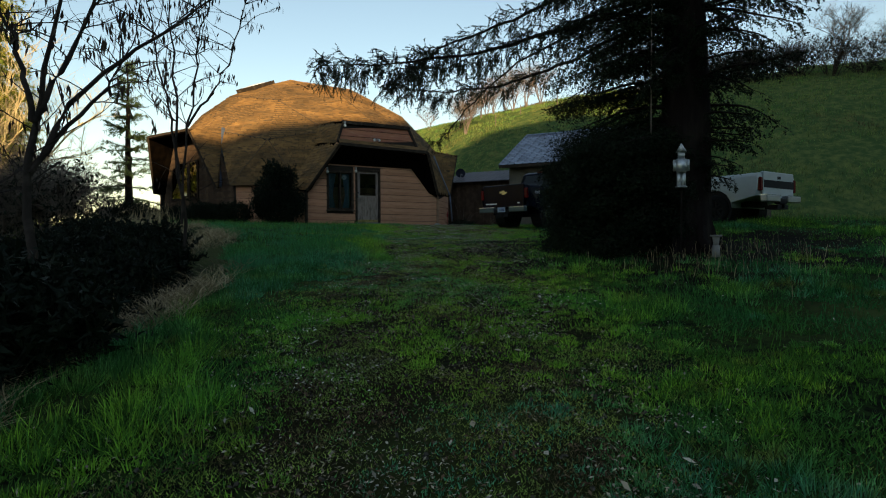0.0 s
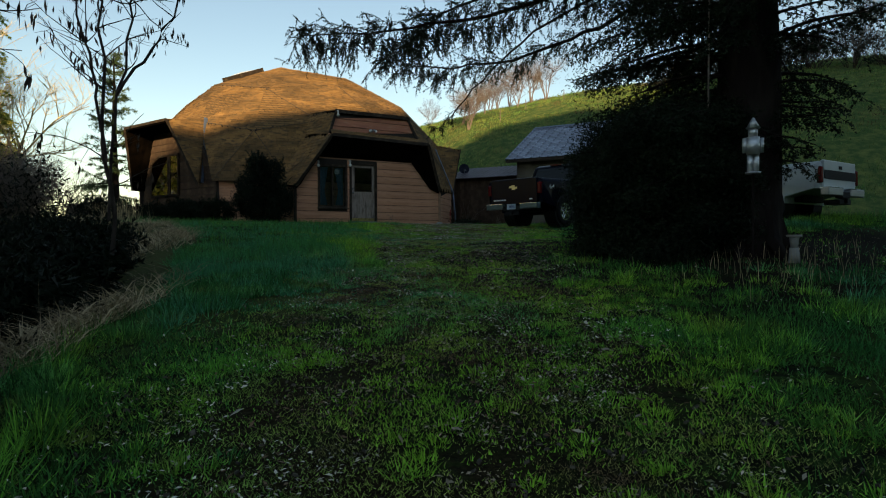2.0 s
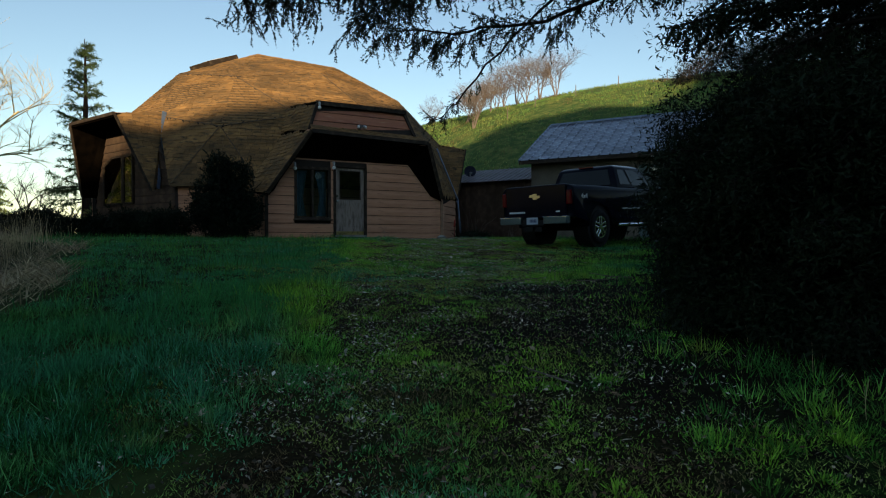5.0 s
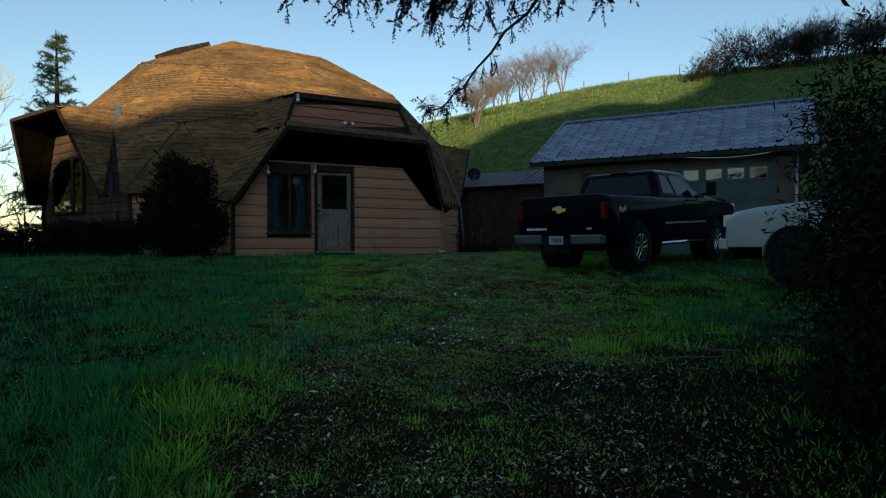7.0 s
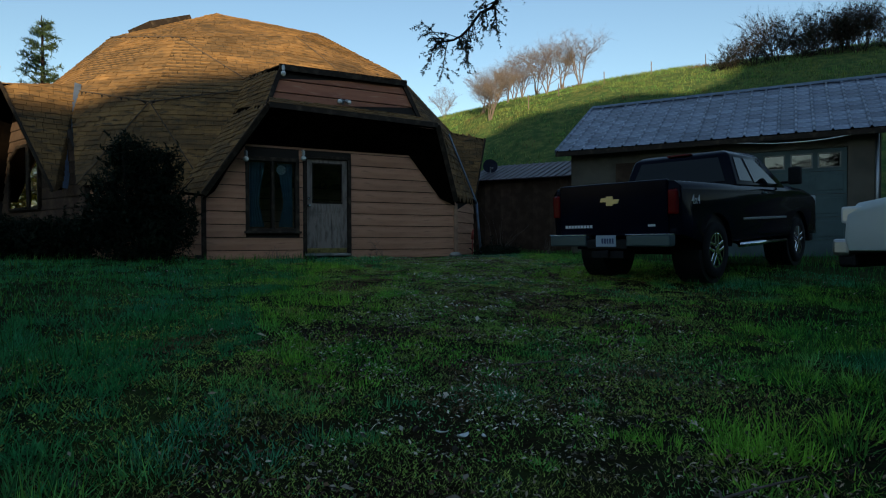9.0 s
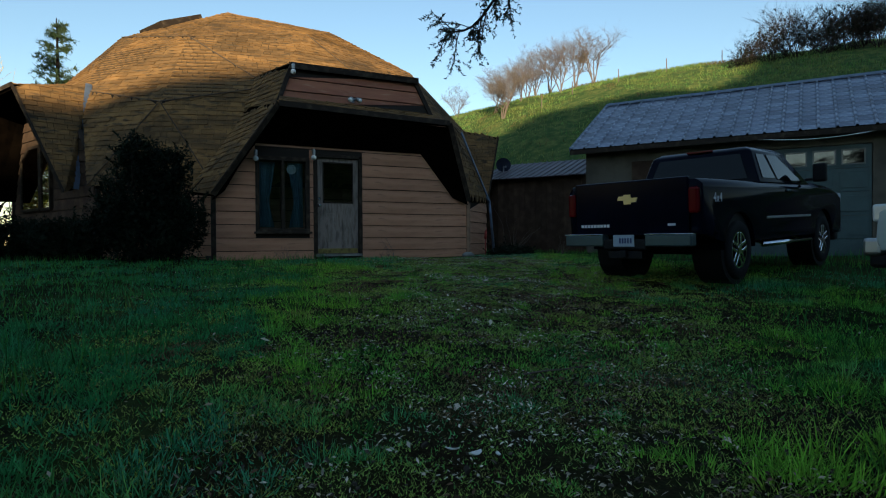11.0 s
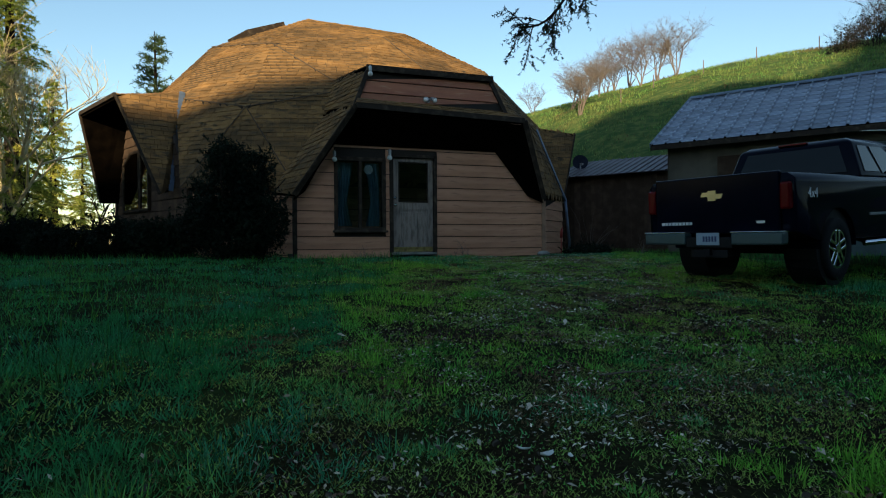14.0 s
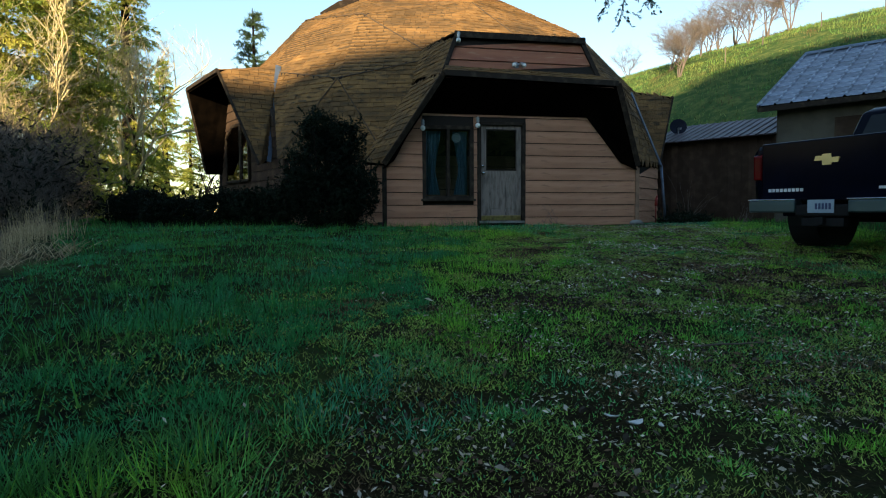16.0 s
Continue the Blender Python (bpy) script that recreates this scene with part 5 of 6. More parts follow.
        a, b = self.r.normal(size=(n, 3)), self.r.normal(size=(n, 3))
        a /= np.linalg.norm(a, axis=1, keepdims=True)
        b /= np.linalg.norm(b, axis=1, keepdims=True)
        s = size * self.r.uniform(.6, 1.3, (n, 1))
        self.leaves.append(np.stack([p - a * s, p + b * s * .5, p + a * s], 1))


def z_at(x, y):
    return float(ground_z(x, y))


def conifer(name, label, x, y, height, reach, seed, leaf_mat, bark_mat=BARK, low=1.0, gap=.45, per_ring=5, needle=.09, wide=.02, dens=26, sag=.05, twig_gap=.3, lean=0.0, group=""):
    """A conifer: straight trunk, whorls of sagging limbs, side twigs thick with needles."""
    w = Wood(seed)
    base = z_at(x, y) - .1
    root = thing(name, label, "tree", (x, y, base), group)
    trunk = np.array([[0.02 * math.sin(i), .02 * math.cos(i * 1.3), height * i / 10] for i in range(11)])
    w.limb(trunk, height * .019 + .1, .02, 9)
    z = low
    while z < height * .985:
        share = z / height
        for k in range(per_ring):
            a = w.r.uniform(0, math.tau)
            L = reach * (1 - share) ** .75 * w.r.uniform(.55, 1.1) + .15
            pts, way = w.twist((0, 0, z + w.r.uniform(-.2, .2)), (math.cos(a), math.sin(a), .25 - .5 * (1 - share)), L, .09, 6, sag)
            w.limb(pts, .015 + .012 * L, .006, 4)
            twigs(w, pts, L, needle, wide, dens, twig_gap)
        z += gap * (.6 + .7 * (1 - share))
    w.wood("trunk", bark_mat, root)
    w.foliage("crown", leaf_mat, root)
    return root


def twigs(w, pts, L, needle, wide, dens, twig_gap):
    n = max(3, int(L / twig_gap))
    for i in range(n):
        for s in (-1, 1):
            t = (.15 + .85 * (i + w.r.uniform(0, 1)) / n) * (len(pts) - 1)
            j = min(int(t), len(pts) - 2)
            p = pts[j] + (pts[j + 1] - pts[j]) * (t - j)
            d = pts[j + 1] - pts[j]
            d /= np.linalg.norm(d)
            side = np.cross(d, [0, 0, 1.0])
            side /= np.linalg.norm(side) + 1e-9
            l2 = (.2 + .28 * L * (1 - .6 * i / n)) * w.r.uniform(.6, 1.2)
            q, _ = w.twist(p, side * s + d * .8 + np.array([0, 0, -.25]), l2, .15, 3, .12)
            w.needles(q, needle, wide, dens)
    w.needles(pts, needle, wide, dens)


def bare_tree(name, label, x, y, height, seed, bark_mat, levels=4, spread=.55, kids=4, trunks=1, thick=.02, group="", base_z=None, leaf=None, leaves=0, up=.35):
    """A leafless broad tree: forks that split again and again, down to fine twigs."""
    w, fine = Wood(seed), Wood(seed)
    base = (z_at(x, y) if base_z is None else base_z) - .08
    root = thing(name, label, "tree", (x, y, base), group)

    def grow(p, way, L, r0, level):
        pts, way = w.twist(p, way, L, .10 + .04 * (levels - level), 5 if level > 1 else 3, -.02)
        m_ = len(pts) - 1
        (w if level > 1 else fine).limb(pts, r0, r0 * .55, 6 if level > 2 else 4 if level > 1 else 3)
        if level <= 1:
            if leaves:
                n = leaves
                c = pts[w.r.integers(1, m_ + 1, n)] + w.r.normal(size=(n, 3)) * .07
                a, b = w.r.normal(size=(n, 3)) * .05, w.r.normal(size=(n, 3)) * .05
                w.leaves.append(np.stack([c - a, c + b, c + a], 1))
        if level == 1:
            n = kids + 1
            t = w.r.uniform(.3, 1.0, n) * m_
            j = np.minimum(t.astype(int), m_ - 1)
            q = pts[j] + (pts[j + 1] - pts[j]) * (t - j)[:, None]
            a = w.r.uniform(0, math.tau, n)
            out = np.stack([np.cos(a), np.sin(a), w.r.uniform(-.1, .6, n)], 1)
            d = way * (1 - spread) + out * spread + np.array([0, 0, up * .4])
            d /= np.linalg.norm(d, axis=1, keepdims=True)
            fine.limbs(np.stack([q, q + d * (L * w.r.uniform(.5, .8, n))[:, None]], 1), r0 * .55, r0 * .3)
            return
        for k in range(kids):
            t = w.r.uniform(.35, 1.0)
            j = min(int(t * m_), m_ - 1)
            q = pts[j] + (pts[j + 1] - pts[j]) * (t * m_ - j)
            a = w.r.uniform(0, math.tau)
            out = np.array([math.cos(a), math.sin(a), w.r.uniform(-.1, .6)])
            grow(q, way * (1 - spread) + out * spread + np.array([0, 0, up * .4]), L * w.r.uniform(.5, .78), r0 * .52, level - 1)
    for k in range(trunks):
        a = w.r.uniform(0, math.tau)
        lean = .0 if trunks == 1 else .35
        grow((0.06 * k, 0.03 * k, 0), (math.cos(a) * lean + .05, math.sin(a) * lean, 1), height * .42, height * thick, levels)
    w.wood("trunk", bark_mat, root)
    fine.wood("twig_crown", bark_mat, root)
    if w.leaves:
        w.foliage("crown", leaf, root)
    return root


def shrub(name, label, x, y, clumps, seed, leaf_mat, size=.035, n=2600, stems=9):
    """A dense evergreen shrub out of uneven clumps of small leaves on thin stems."""
    w = Wood(seed)
    base = z_at(x, y) - .05
    root = thing(name, label, "shrub", (x, y, base))
    for cx, cy, cz, r, flat in clumps:
        w.blobs((cx, cy, cz), r, int(n * r * r), size, flat)
        w.blobs((cx, cy, cz), r * .8, int(2600 * r * r), size * 2.2, flat, .7)
        for _ in range(int(26 * r)):
            d = w.r.normal(size=3)
            d[2] = abs(d[2])
            d /= np.linalg.norm(d)
            p = np.array([cx, cy, cz]) + d * r * np.array([.9, .9, .9 * flat])
            q, _ = w.twist(p, d + np.array([0, 0, .6]), w.r.uniform(.08, .3), .2, 3)
            w.needles(q, size * 1.5, size * .7, 90)
        for k in range(3):
            pts, _ = w.twist((cx * .2, cy * .2, 0), (cx * .8 + w.r.normal() * .2, cy * .8 + w.r.normal() * .2, cz), max(.3, cz * 1.05), .1)
            w.limb(pts, .025, .008, 4)
    w.wood("stem", BARK, root)
    w.foliage("leaves", leaf_mat, root).name = "foliage"
    return root


# the big fir beside the drive: bare of branches towards the garden figure, thick to the ground on the house side
FIR = (0.15, -15.25)


def fir_reach(az, z):
    """Length of the fir's limbs by direction and height."""
    off = abs((math.degrees(az) - 135 + 180) % 360 - 180)
    # above 7 m the reach is widened, out of view, to shade the drive
    left = 2.45 if z < 7 else 4.8 * (1 - max(0, z - 7) / 11)
    low_side = np.interp(z, (0, .9, 1.2, 2.2, 2.6, 6, 7.5, 15), (0, 0, .8, 1.2, 2.1, 2.5, 5.0, 1.0))
    front = np.interp(z, (0, 1.6, 2.4, 6, 7.5, 15), (.2, .3, 1.0, 2.0, 5.0, 1.0))
    return float(np.interp(off, (0, 48, 95, 130, 180), (left, left * .92, front, low_side, low_side)))


def fir():
    w = Wood(21)
    base = z_at(*FIR) - .1
    root = thing("fir_tree", "large dark fir with drooping branches to the ground", "tree", (FIR[0], FIR[1], base))
    trunk = np.array([[.03 * math.sin(i), .03 * math.cos(i * 1.3), 15.0 * i / 12] for i in range(13)])
    w.limb(trunk, .50, .03, 14)
    for k in range(7):
        a = k * .9
        w.limb([(.3 * math.cos(a), .3 * math.sin(a), .7), (.48 * math.cos(a), .48 * math.sin(a), .25), (.75 * math.cos(a), .75 * math.sin(a), -.05)], .16, .05, 6)
    z = .25
    while z < 5.6:
        for k in range(13 if z < 2.5 else 7):
            a = w.r.uniform(0, math.tau) if k > (5 if z < 2.5 else 2) else radians(135) + w.r.normal() * .75
            L = fir_reach(a, z) * w.r.uniform(.82, 1.05)
            if L < .5:
                continue
            pts, _ = w.twist((0, 0, z + w.r.uniform(-.15, .15)), (math.cos(a), math.sin(a), .12 if z > 1 else .02), L, .07, 7, .075 if z > .8 else .02)
            w.limb(pts, .014 + .012 * L, .005, 4)
            spray(w, pts[1:], L)
            if abs((math.degrees(a) - 135 + 180) % 360 - 180) < 75 and (z < 2.4 or k % 3 == 0):
                for q in pts[2:]:
                    w.blobs(q + np.array([0, 0, -.12]), .36, 250, .036, .8, .2)
        z += .30
    for k in range(60):
        a, d = radians(w.r.uniform(95, 172)), w.r.uniform(1.5, 2.15)
        w.blobs((d * math.cos(a), d * math.sin(a), w.r.uniform(0, 2.0)), .42, 480, .034, 1.1, .3)
    for k in range(95):
        a, d = radians(w.r.uniform(78, 126)), w.r.uniform(1.9, 2.6)
        w.blobs((d * math.cos(a), d * math.sin(a), w.r.uniform(-.1, 2.2)), .40, 420, .032, 1.1, .2)
    # unseen coarse upper limbs, added wide to darken the ground below
    while z < 14.4:
        for k in range(6):
            a = w.r.uniform(0, math.tau)
            L = fir_reach(a, z) * w.r.uniform(.7, 1.05)
            pts, _ = w.twist((0, 0, z), (math.cos(a), math.sin(a), .1), L, .07, 6, .05)
            w.limb(pts, .014 + .012 * L, .006, 4)
            twigs(w, pts, L, .16, .07, 26, .35)
        z += .75
    # limbs reaching over the drive
    for path, n_twigs, long, r0, wide_ in (([(0.15, -15.2, 3.8), (-0.8, -14.0, 3.5), (-2.2, -12.0, 3.2), (-3.4, -10.3, 3.25), (-4.5, -8.7, 3.5)], 190, .52, .055, .036),
                                    ([(0.15, -15.2, 3.8), (-0.5, -13.4, 3.65), (-0.55, -11.2, 3.45), (-0.62, -9.8, 3.03), (-0.94, -8.92, 2.36), (-1.16, -8.72, 2.0), (-1.4, -8.62, 1.87)], 46, .25, .03, .024),
                                    ([(0.1, -15.2, 4.6), (-0.9, -13.2, 4.2), (-2.2, -10.6, 3.7), (-2.9, -9.2, 3.05)], 120, .48, .05, .034),
                                    ([(0.15, -15.2, 3.6), (0.0, -12.5, 3.25), (-0.6, -10.6, 3.05), (-1.6, -9.7, 2.98), (-2.5, -9.35, 3.0)], 110, .42, .045, .032)):
        pts = np.asarray(path, float) - np.array([FIR[0], FIR[1], base])
        t = np.linspace(0, len(pts) - 1, 25)
        fine = np.stack([np.interp(t, range(len(pts)), pts[:, i]) for i in range(3)], 1) + w.r.normal(size=(25, 3)) * .02
        w.limb(fine, r0, .006, 6)
        tail = fine[6:]
        for i in range(n_twigs):
            t = (i + w.r.uniform(0, 1)) / n_twigs * (len(tail) - 1.01)
            j = int(t)
            d = tail[j + 1] - tail[j]
            p = tail[j] + d * (t - j)
            d = d / np.linalg.norm(d)
            side = w.r.normal(size=3)
            side -= side.dot(d) * d
            side /= np.linalg.norm(side)
            fingers(w, p, side + d * .6 + np.array([0, 0, -.45]), 8, long * w.r.uniform(.5, 1.25), wide_, 170, wide_ * .42)
        w.needles(tail[-5:], wide_, wide_ * .42, 170, up=0)
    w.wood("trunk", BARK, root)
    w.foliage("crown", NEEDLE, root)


def fingers(w, p, way, n, length, needle, per_m, width):
    """A short drooping branchlet that ends in soft needle-covered fingers."""
    q, d = w.twist(p, way, length, .12, 3, .10)
    w.limb(q, .005, .002, 3)
    w.needles(q[1:], needle, width, per_m, up=0)
    for k in range(n):
        t = .25 + .75 * (k + w.r.uniform(0, 1)) / n
        j = min(int(t * 3), 2)
        e0 = q[j] + (q[j + 1] - q[j]) * (t * 3 - j)
        e, _ = w.twist(e0, d * .5 + w.r.normal(size=3) * .55 + np.array([0, 0, -.55]), length * w.r.uniform(.3, .6), .1, 3, .08)
        w.needles(e, needle, width, per_m, up=0)


def spray(w, pts, L):
    """Drooping branchlets on all sides of a limb, longer towards its root."""
    n = max(4, int(L / .085))
    for i in range(n):
        t = (i + w.r.uniform(0, 1)) / n * (len(pts) - 1.001)
        j = int(t)
        d = pts[j + 1] - pts[j]
        p = pts[j] + d * (t - j)
        d = d / np.linalg.norm(d)
        side = np.cross(d, [0, 0, 1.0]) * (1 if i % 2 else -1)
        fingers(w, p, side + d * .9 + np.array([0, 0, -.35]), 4, (.16 + .13 * L * (1 - .6 * i / n)) * w.r.uniform(.7, 1.3), .046, 50, .027)
    w.needles(pts, .046, .02, 60, up=0)


fir()
# pine behind the dome
conifer("pine_tree", "tall green pine standing behind the dome", -6.9, 25.5, 12.4, 2.9, 8, PINE_NEEDLE, low=1.5, gap=.8, per_ring=6, needle=.24, wide=.04, dens=46, sag=-.05, twig_gap=.42)
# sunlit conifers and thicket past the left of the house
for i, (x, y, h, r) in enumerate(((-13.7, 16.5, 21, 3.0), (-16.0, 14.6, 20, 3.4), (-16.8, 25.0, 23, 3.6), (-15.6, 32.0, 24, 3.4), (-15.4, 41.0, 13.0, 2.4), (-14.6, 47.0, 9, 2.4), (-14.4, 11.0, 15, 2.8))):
    conifer("cedar_tree", "tall yellow-green conifer in low sunlight" if h > 14 else "young sunlit green conifer at the lawn's edge", x, y, h, r, 40 + i, SUNNY, SUN_BARK if i == 0 else BARK, low=.6 if h < 14 else 1.2, gap=.5, per_ring=8, needle=.18, wide=.062, dens=28, sag=.06, twig_gap=.3, group="conifers past the house")
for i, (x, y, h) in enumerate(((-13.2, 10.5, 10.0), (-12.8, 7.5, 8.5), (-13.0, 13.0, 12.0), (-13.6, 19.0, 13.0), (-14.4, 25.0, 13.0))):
    bare_tree("bare_tree", "bare tree with fine twigs coloured as sunlit", x, y, h, 60 + i, SUN_BARK, levels=4, kids=4, trunks=2, thick=.009, spread=.5, group="bare trees past the house")
for i, (x, y, h) in enumerate(((-9.8, 1.2, 3.2), (-10.6, 3.0, 4.0), (-11.2, 5.0, 4.4), (-11.9, 7.0, 3.6), (-12.4, 9.4, 3.2), (-13.4, 6.6, 4.6), (-13.0, 12.6, 2.6), (-12.2, 2.5, 4.6), (-13.2, 15.5, 2.4))):
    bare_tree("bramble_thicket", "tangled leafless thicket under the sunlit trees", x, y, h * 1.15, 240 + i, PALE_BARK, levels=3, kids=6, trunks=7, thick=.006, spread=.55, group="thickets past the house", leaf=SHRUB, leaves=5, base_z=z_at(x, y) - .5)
# thin bare trees down the bank and beyond
for i, (x, y, h) in enumerate(((-12.5, -9.0, 8.0), (-13.5, -4.5, 9.0), (-15.5, 0.5, 8.0), (-11.2, -12.0, 6.5), (-16.5, -8.0, 9.0), (-11.0, 30.0, 7.0), (-9.0, 34.0, 6.0), (-14.5, 29.0, 8.0), (-18.0, 24.0, 9.0))):
    bare_tree("bare_tree", "thin dark bare tree growing from the bank" if y < 20 else "slender bare tree far behind the house", x, y, h, 80 + i, TWIG, levels=4, kids=3, trunks=2, thick=.011, spread=.5, group="bare trees on the bank")
# slim trees hung with seed pods, by the top of the bank
def pod_tree(label, x, y, stems, seed, r0):
    """Slender stems, thin side twigs, dry pods hanging in bunches."""
    w = Wood(seed)
    base = z_at(x, y) - .1
    root = thing("pod_tree", label, "tree", (x, y, base), "pod trees")
    for n_, stem in enumerate(stems):
        pts = np.asarray(stem, float) - np.array([x, y, base])
        t = np.linspace(0, len(pts) - 1, 14)
        pts = np.stack([np.interp(t, range(len(pts)), pts[:, i]) for i in range(3)], 1)
        pts[1:] += w.r.normal(size=(13, 3)) * .025
        w.limb(pts, r0 if n_ == 0 else r0 * .62, .008, 6)
        for i in range(15):
            j = int(w.r.integers(4, 13))
            a = w.r.uniform(0, math.tau)
            q, way = w.twist(pts[j], (math.cos(a), math.sin(a), .7), w.r.uniform(.35, 1.1), .16, 5)
            w.limb(q, .008, .003, 4)
            for k in range(3):
                e, _ = w.twist(q[1 + int(w.r.integers(0, 4))], way + w.r.normal(size=3) * .5, w.r.uniform(.15, .4), .2, 3)
                w.limb(e, .004, .002, 3)
                if w.r.uniform() < .75:
                    pods(w, e[-1], int(w.r.integers(2, 6)))
    w.wood("trunk", TWIG, root)
    w.foliage("pod_foliage", POD, root)["kind"] = "stuff"


def pods(w, p, n):
    for _ in range(n):
        q = p + w.r.normal(size=3) * .035
        ln, a = w.r.uniform(.08, .15), w.r.uniform(0, math.tau)
        wd = np.array([math.cos(a), math.sin(a), 0]) * .014
        dn = np.array([w.r.normal() * .02, w.r.normal() * .02, -ln])
        w.leaves += [np.stack([[q, q + dn * .45 + wd, q + dn]]), np.stack([[q, q + dn, q + dn * .55 - wd]])]


pod_tree("slim dark sapling hung with dry seed pods", -7.95, -12.5, [
    [(-7.95, -12.5, -1.5), (-7.88, -12.5, -.55), (-7.92, -12.4, .45), (-7.95, -12.3, 1.52), (-7.99, -12.2, 2.42), (-8.02, -12.0, 3.9)],
    [(-7.91, -12.5, -.4), (-7.81, -12.4, .9), (-7.68, -12.3, 2.0), (-7.6, -12.2, 2.65), (-7.25, -12.1, 3.9)],
    [(-7.93, -12.5, .3), (-8.06, -12.4, 1.3), (-8.2, -12.3, 2.1), (-8.41, -12.1, 3.3)],
    [(-7.82, -12.5, 1.1), (-7.49, -12.5, 1.6), (-7.22, -12.4, 2.1), (-7.0, -12.3, 2.75), (-6.85, -12.3, 3.4)]], 101, .035)
pod_tree("forked dark tree hung with dry seed pods", -9.68, -15.6, [
    [(-9.68, -15.6, -1.7), (-9.63, -15.6, -.73), (-9.63, -15.5, .04), (-9.58, -15.4, .6), (-9.48, -15.2, 1.28), (-9.33, -15.0, 2.3), (-9.2, -14.9, 3.4)],
    [(-9.6, -15.5, .5), (-9.68, -15.5, 1.07), (-9.8, -15.4, 1.45), (-10.1, -15.2, 2.4)],
    [(-9.62, -15.5, .0), (-9.35, -15.45, .62), (-8.95, -15.3, 1.09), (-8.5, -15.2, 1.55), (-7.97, -15.2, 2.04), (-7.5, -15.1, 2.5)],
    [(-9.6, -15.5, .5), (-9.42, -15.4, .9), (-9.2, -15.3, 1.46), (-9.0, -15.1, 2.2), (-8.9, -15.0, 3.2)],
    [(-9.62, -15.5, .0), (-9.35, -15.4, .42), (-8.9, -15.3, .98), (-8.7, -15.2, 1.4)]], 107, .055)
pod_tree("leaning dark tree with dry seed pods", -10.9, -14.6, [
    [(-10.9, -14.6, -2.2), (-10.8, -14.5, -.5), (-10.5, -14.3, 1.0), (-10.3, -14.0, 2.4), (-9.9, -13.9, 3.8)],
    [(-10.8, -14.5, -.4), (-10.9, -14.2, .8), (-11.2, -14.0, 2.0), (-11.3, -13.8, 3.2)]], 112, .05)
# bare trees and brush along the hill's crest
for i, (x, y, h) in enumerate(((32.4, 28.7, 5.6), (31.2, 29.6, 4.9), (28.6, 28.4, 4.9), (29.4, 30.9, 5.0), (28.1, 31.3, 4.4), (26.6, 30.4, 4.4), (19.2, 22.7, 4.6), (20.3, 25.6, 4.2), (22.2, 27.0, 4.0), (22.2, 34.8, 3.0), (46.0, 6.0, 6.2), (47.5, 2.6, 4.4), (25.0, 29.0, 4.0))):
    bare_tree("bare_tree", "bare grey-brown tree on the hill crest", x, y, h * 1.15, 130 + i, PALE_BARK, levels=4, kids=4, trunks=4, thick=.0095, spread=.6, group="bare trees on the crest", up=.12 if i in (6, 7, 8) else .3)
for i, (x, y) in enumerate(((35.0, 15.8), (36.4, 15.0), (37.6, 13.8), (38.6, 12.6), (39.6, 11.4), (40.6, 10.0), (41.6, 8.6), (42.6, 7.0), (43.6, 5.0), (44.6, 3.0), (45.6, 1.0), (46.5, -1.5), (40.2, 13.8), (42.0, 11.6), (43.8, 8.8))):
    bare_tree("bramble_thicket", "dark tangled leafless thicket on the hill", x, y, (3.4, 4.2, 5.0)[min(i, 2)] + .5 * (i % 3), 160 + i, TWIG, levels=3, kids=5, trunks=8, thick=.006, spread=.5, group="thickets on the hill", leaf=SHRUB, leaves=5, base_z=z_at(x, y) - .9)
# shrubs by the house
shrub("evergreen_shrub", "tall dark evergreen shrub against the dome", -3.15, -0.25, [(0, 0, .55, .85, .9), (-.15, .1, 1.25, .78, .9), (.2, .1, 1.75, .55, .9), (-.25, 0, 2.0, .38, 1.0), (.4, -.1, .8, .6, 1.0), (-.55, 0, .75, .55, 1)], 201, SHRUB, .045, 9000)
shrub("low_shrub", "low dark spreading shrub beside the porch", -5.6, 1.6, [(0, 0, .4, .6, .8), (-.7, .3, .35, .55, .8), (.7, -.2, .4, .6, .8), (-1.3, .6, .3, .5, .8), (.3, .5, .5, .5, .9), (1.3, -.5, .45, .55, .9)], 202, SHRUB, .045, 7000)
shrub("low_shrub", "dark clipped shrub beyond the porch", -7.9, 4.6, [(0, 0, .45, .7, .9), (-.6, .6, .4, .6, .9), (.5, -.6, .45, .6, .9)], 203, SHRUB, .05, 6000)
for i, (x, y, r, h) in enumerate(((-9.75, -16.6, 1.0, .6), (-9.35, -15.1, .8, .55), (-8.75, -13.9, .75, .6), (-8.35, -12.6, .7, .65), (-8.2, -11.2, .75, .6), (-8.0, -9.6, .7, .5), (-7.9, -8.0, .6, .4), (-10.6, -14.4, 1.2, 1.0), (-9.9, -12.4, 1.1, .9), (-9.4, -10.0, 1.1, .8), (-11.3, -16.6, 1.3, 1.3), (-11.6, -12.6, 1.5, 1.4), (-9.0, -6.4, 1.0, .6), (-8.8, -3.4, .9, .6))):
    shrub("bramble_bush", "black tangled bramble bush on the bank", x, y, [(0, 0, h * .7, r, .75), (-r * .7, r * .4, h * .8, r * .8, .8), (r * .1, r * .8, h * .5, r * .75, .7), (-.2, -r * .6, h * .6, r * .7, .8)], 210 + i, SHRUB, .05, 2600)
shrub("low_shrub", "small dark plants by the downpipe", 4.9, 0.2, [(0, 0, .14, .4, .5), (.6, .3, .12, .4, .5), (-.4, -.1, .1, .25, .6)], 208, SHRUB)
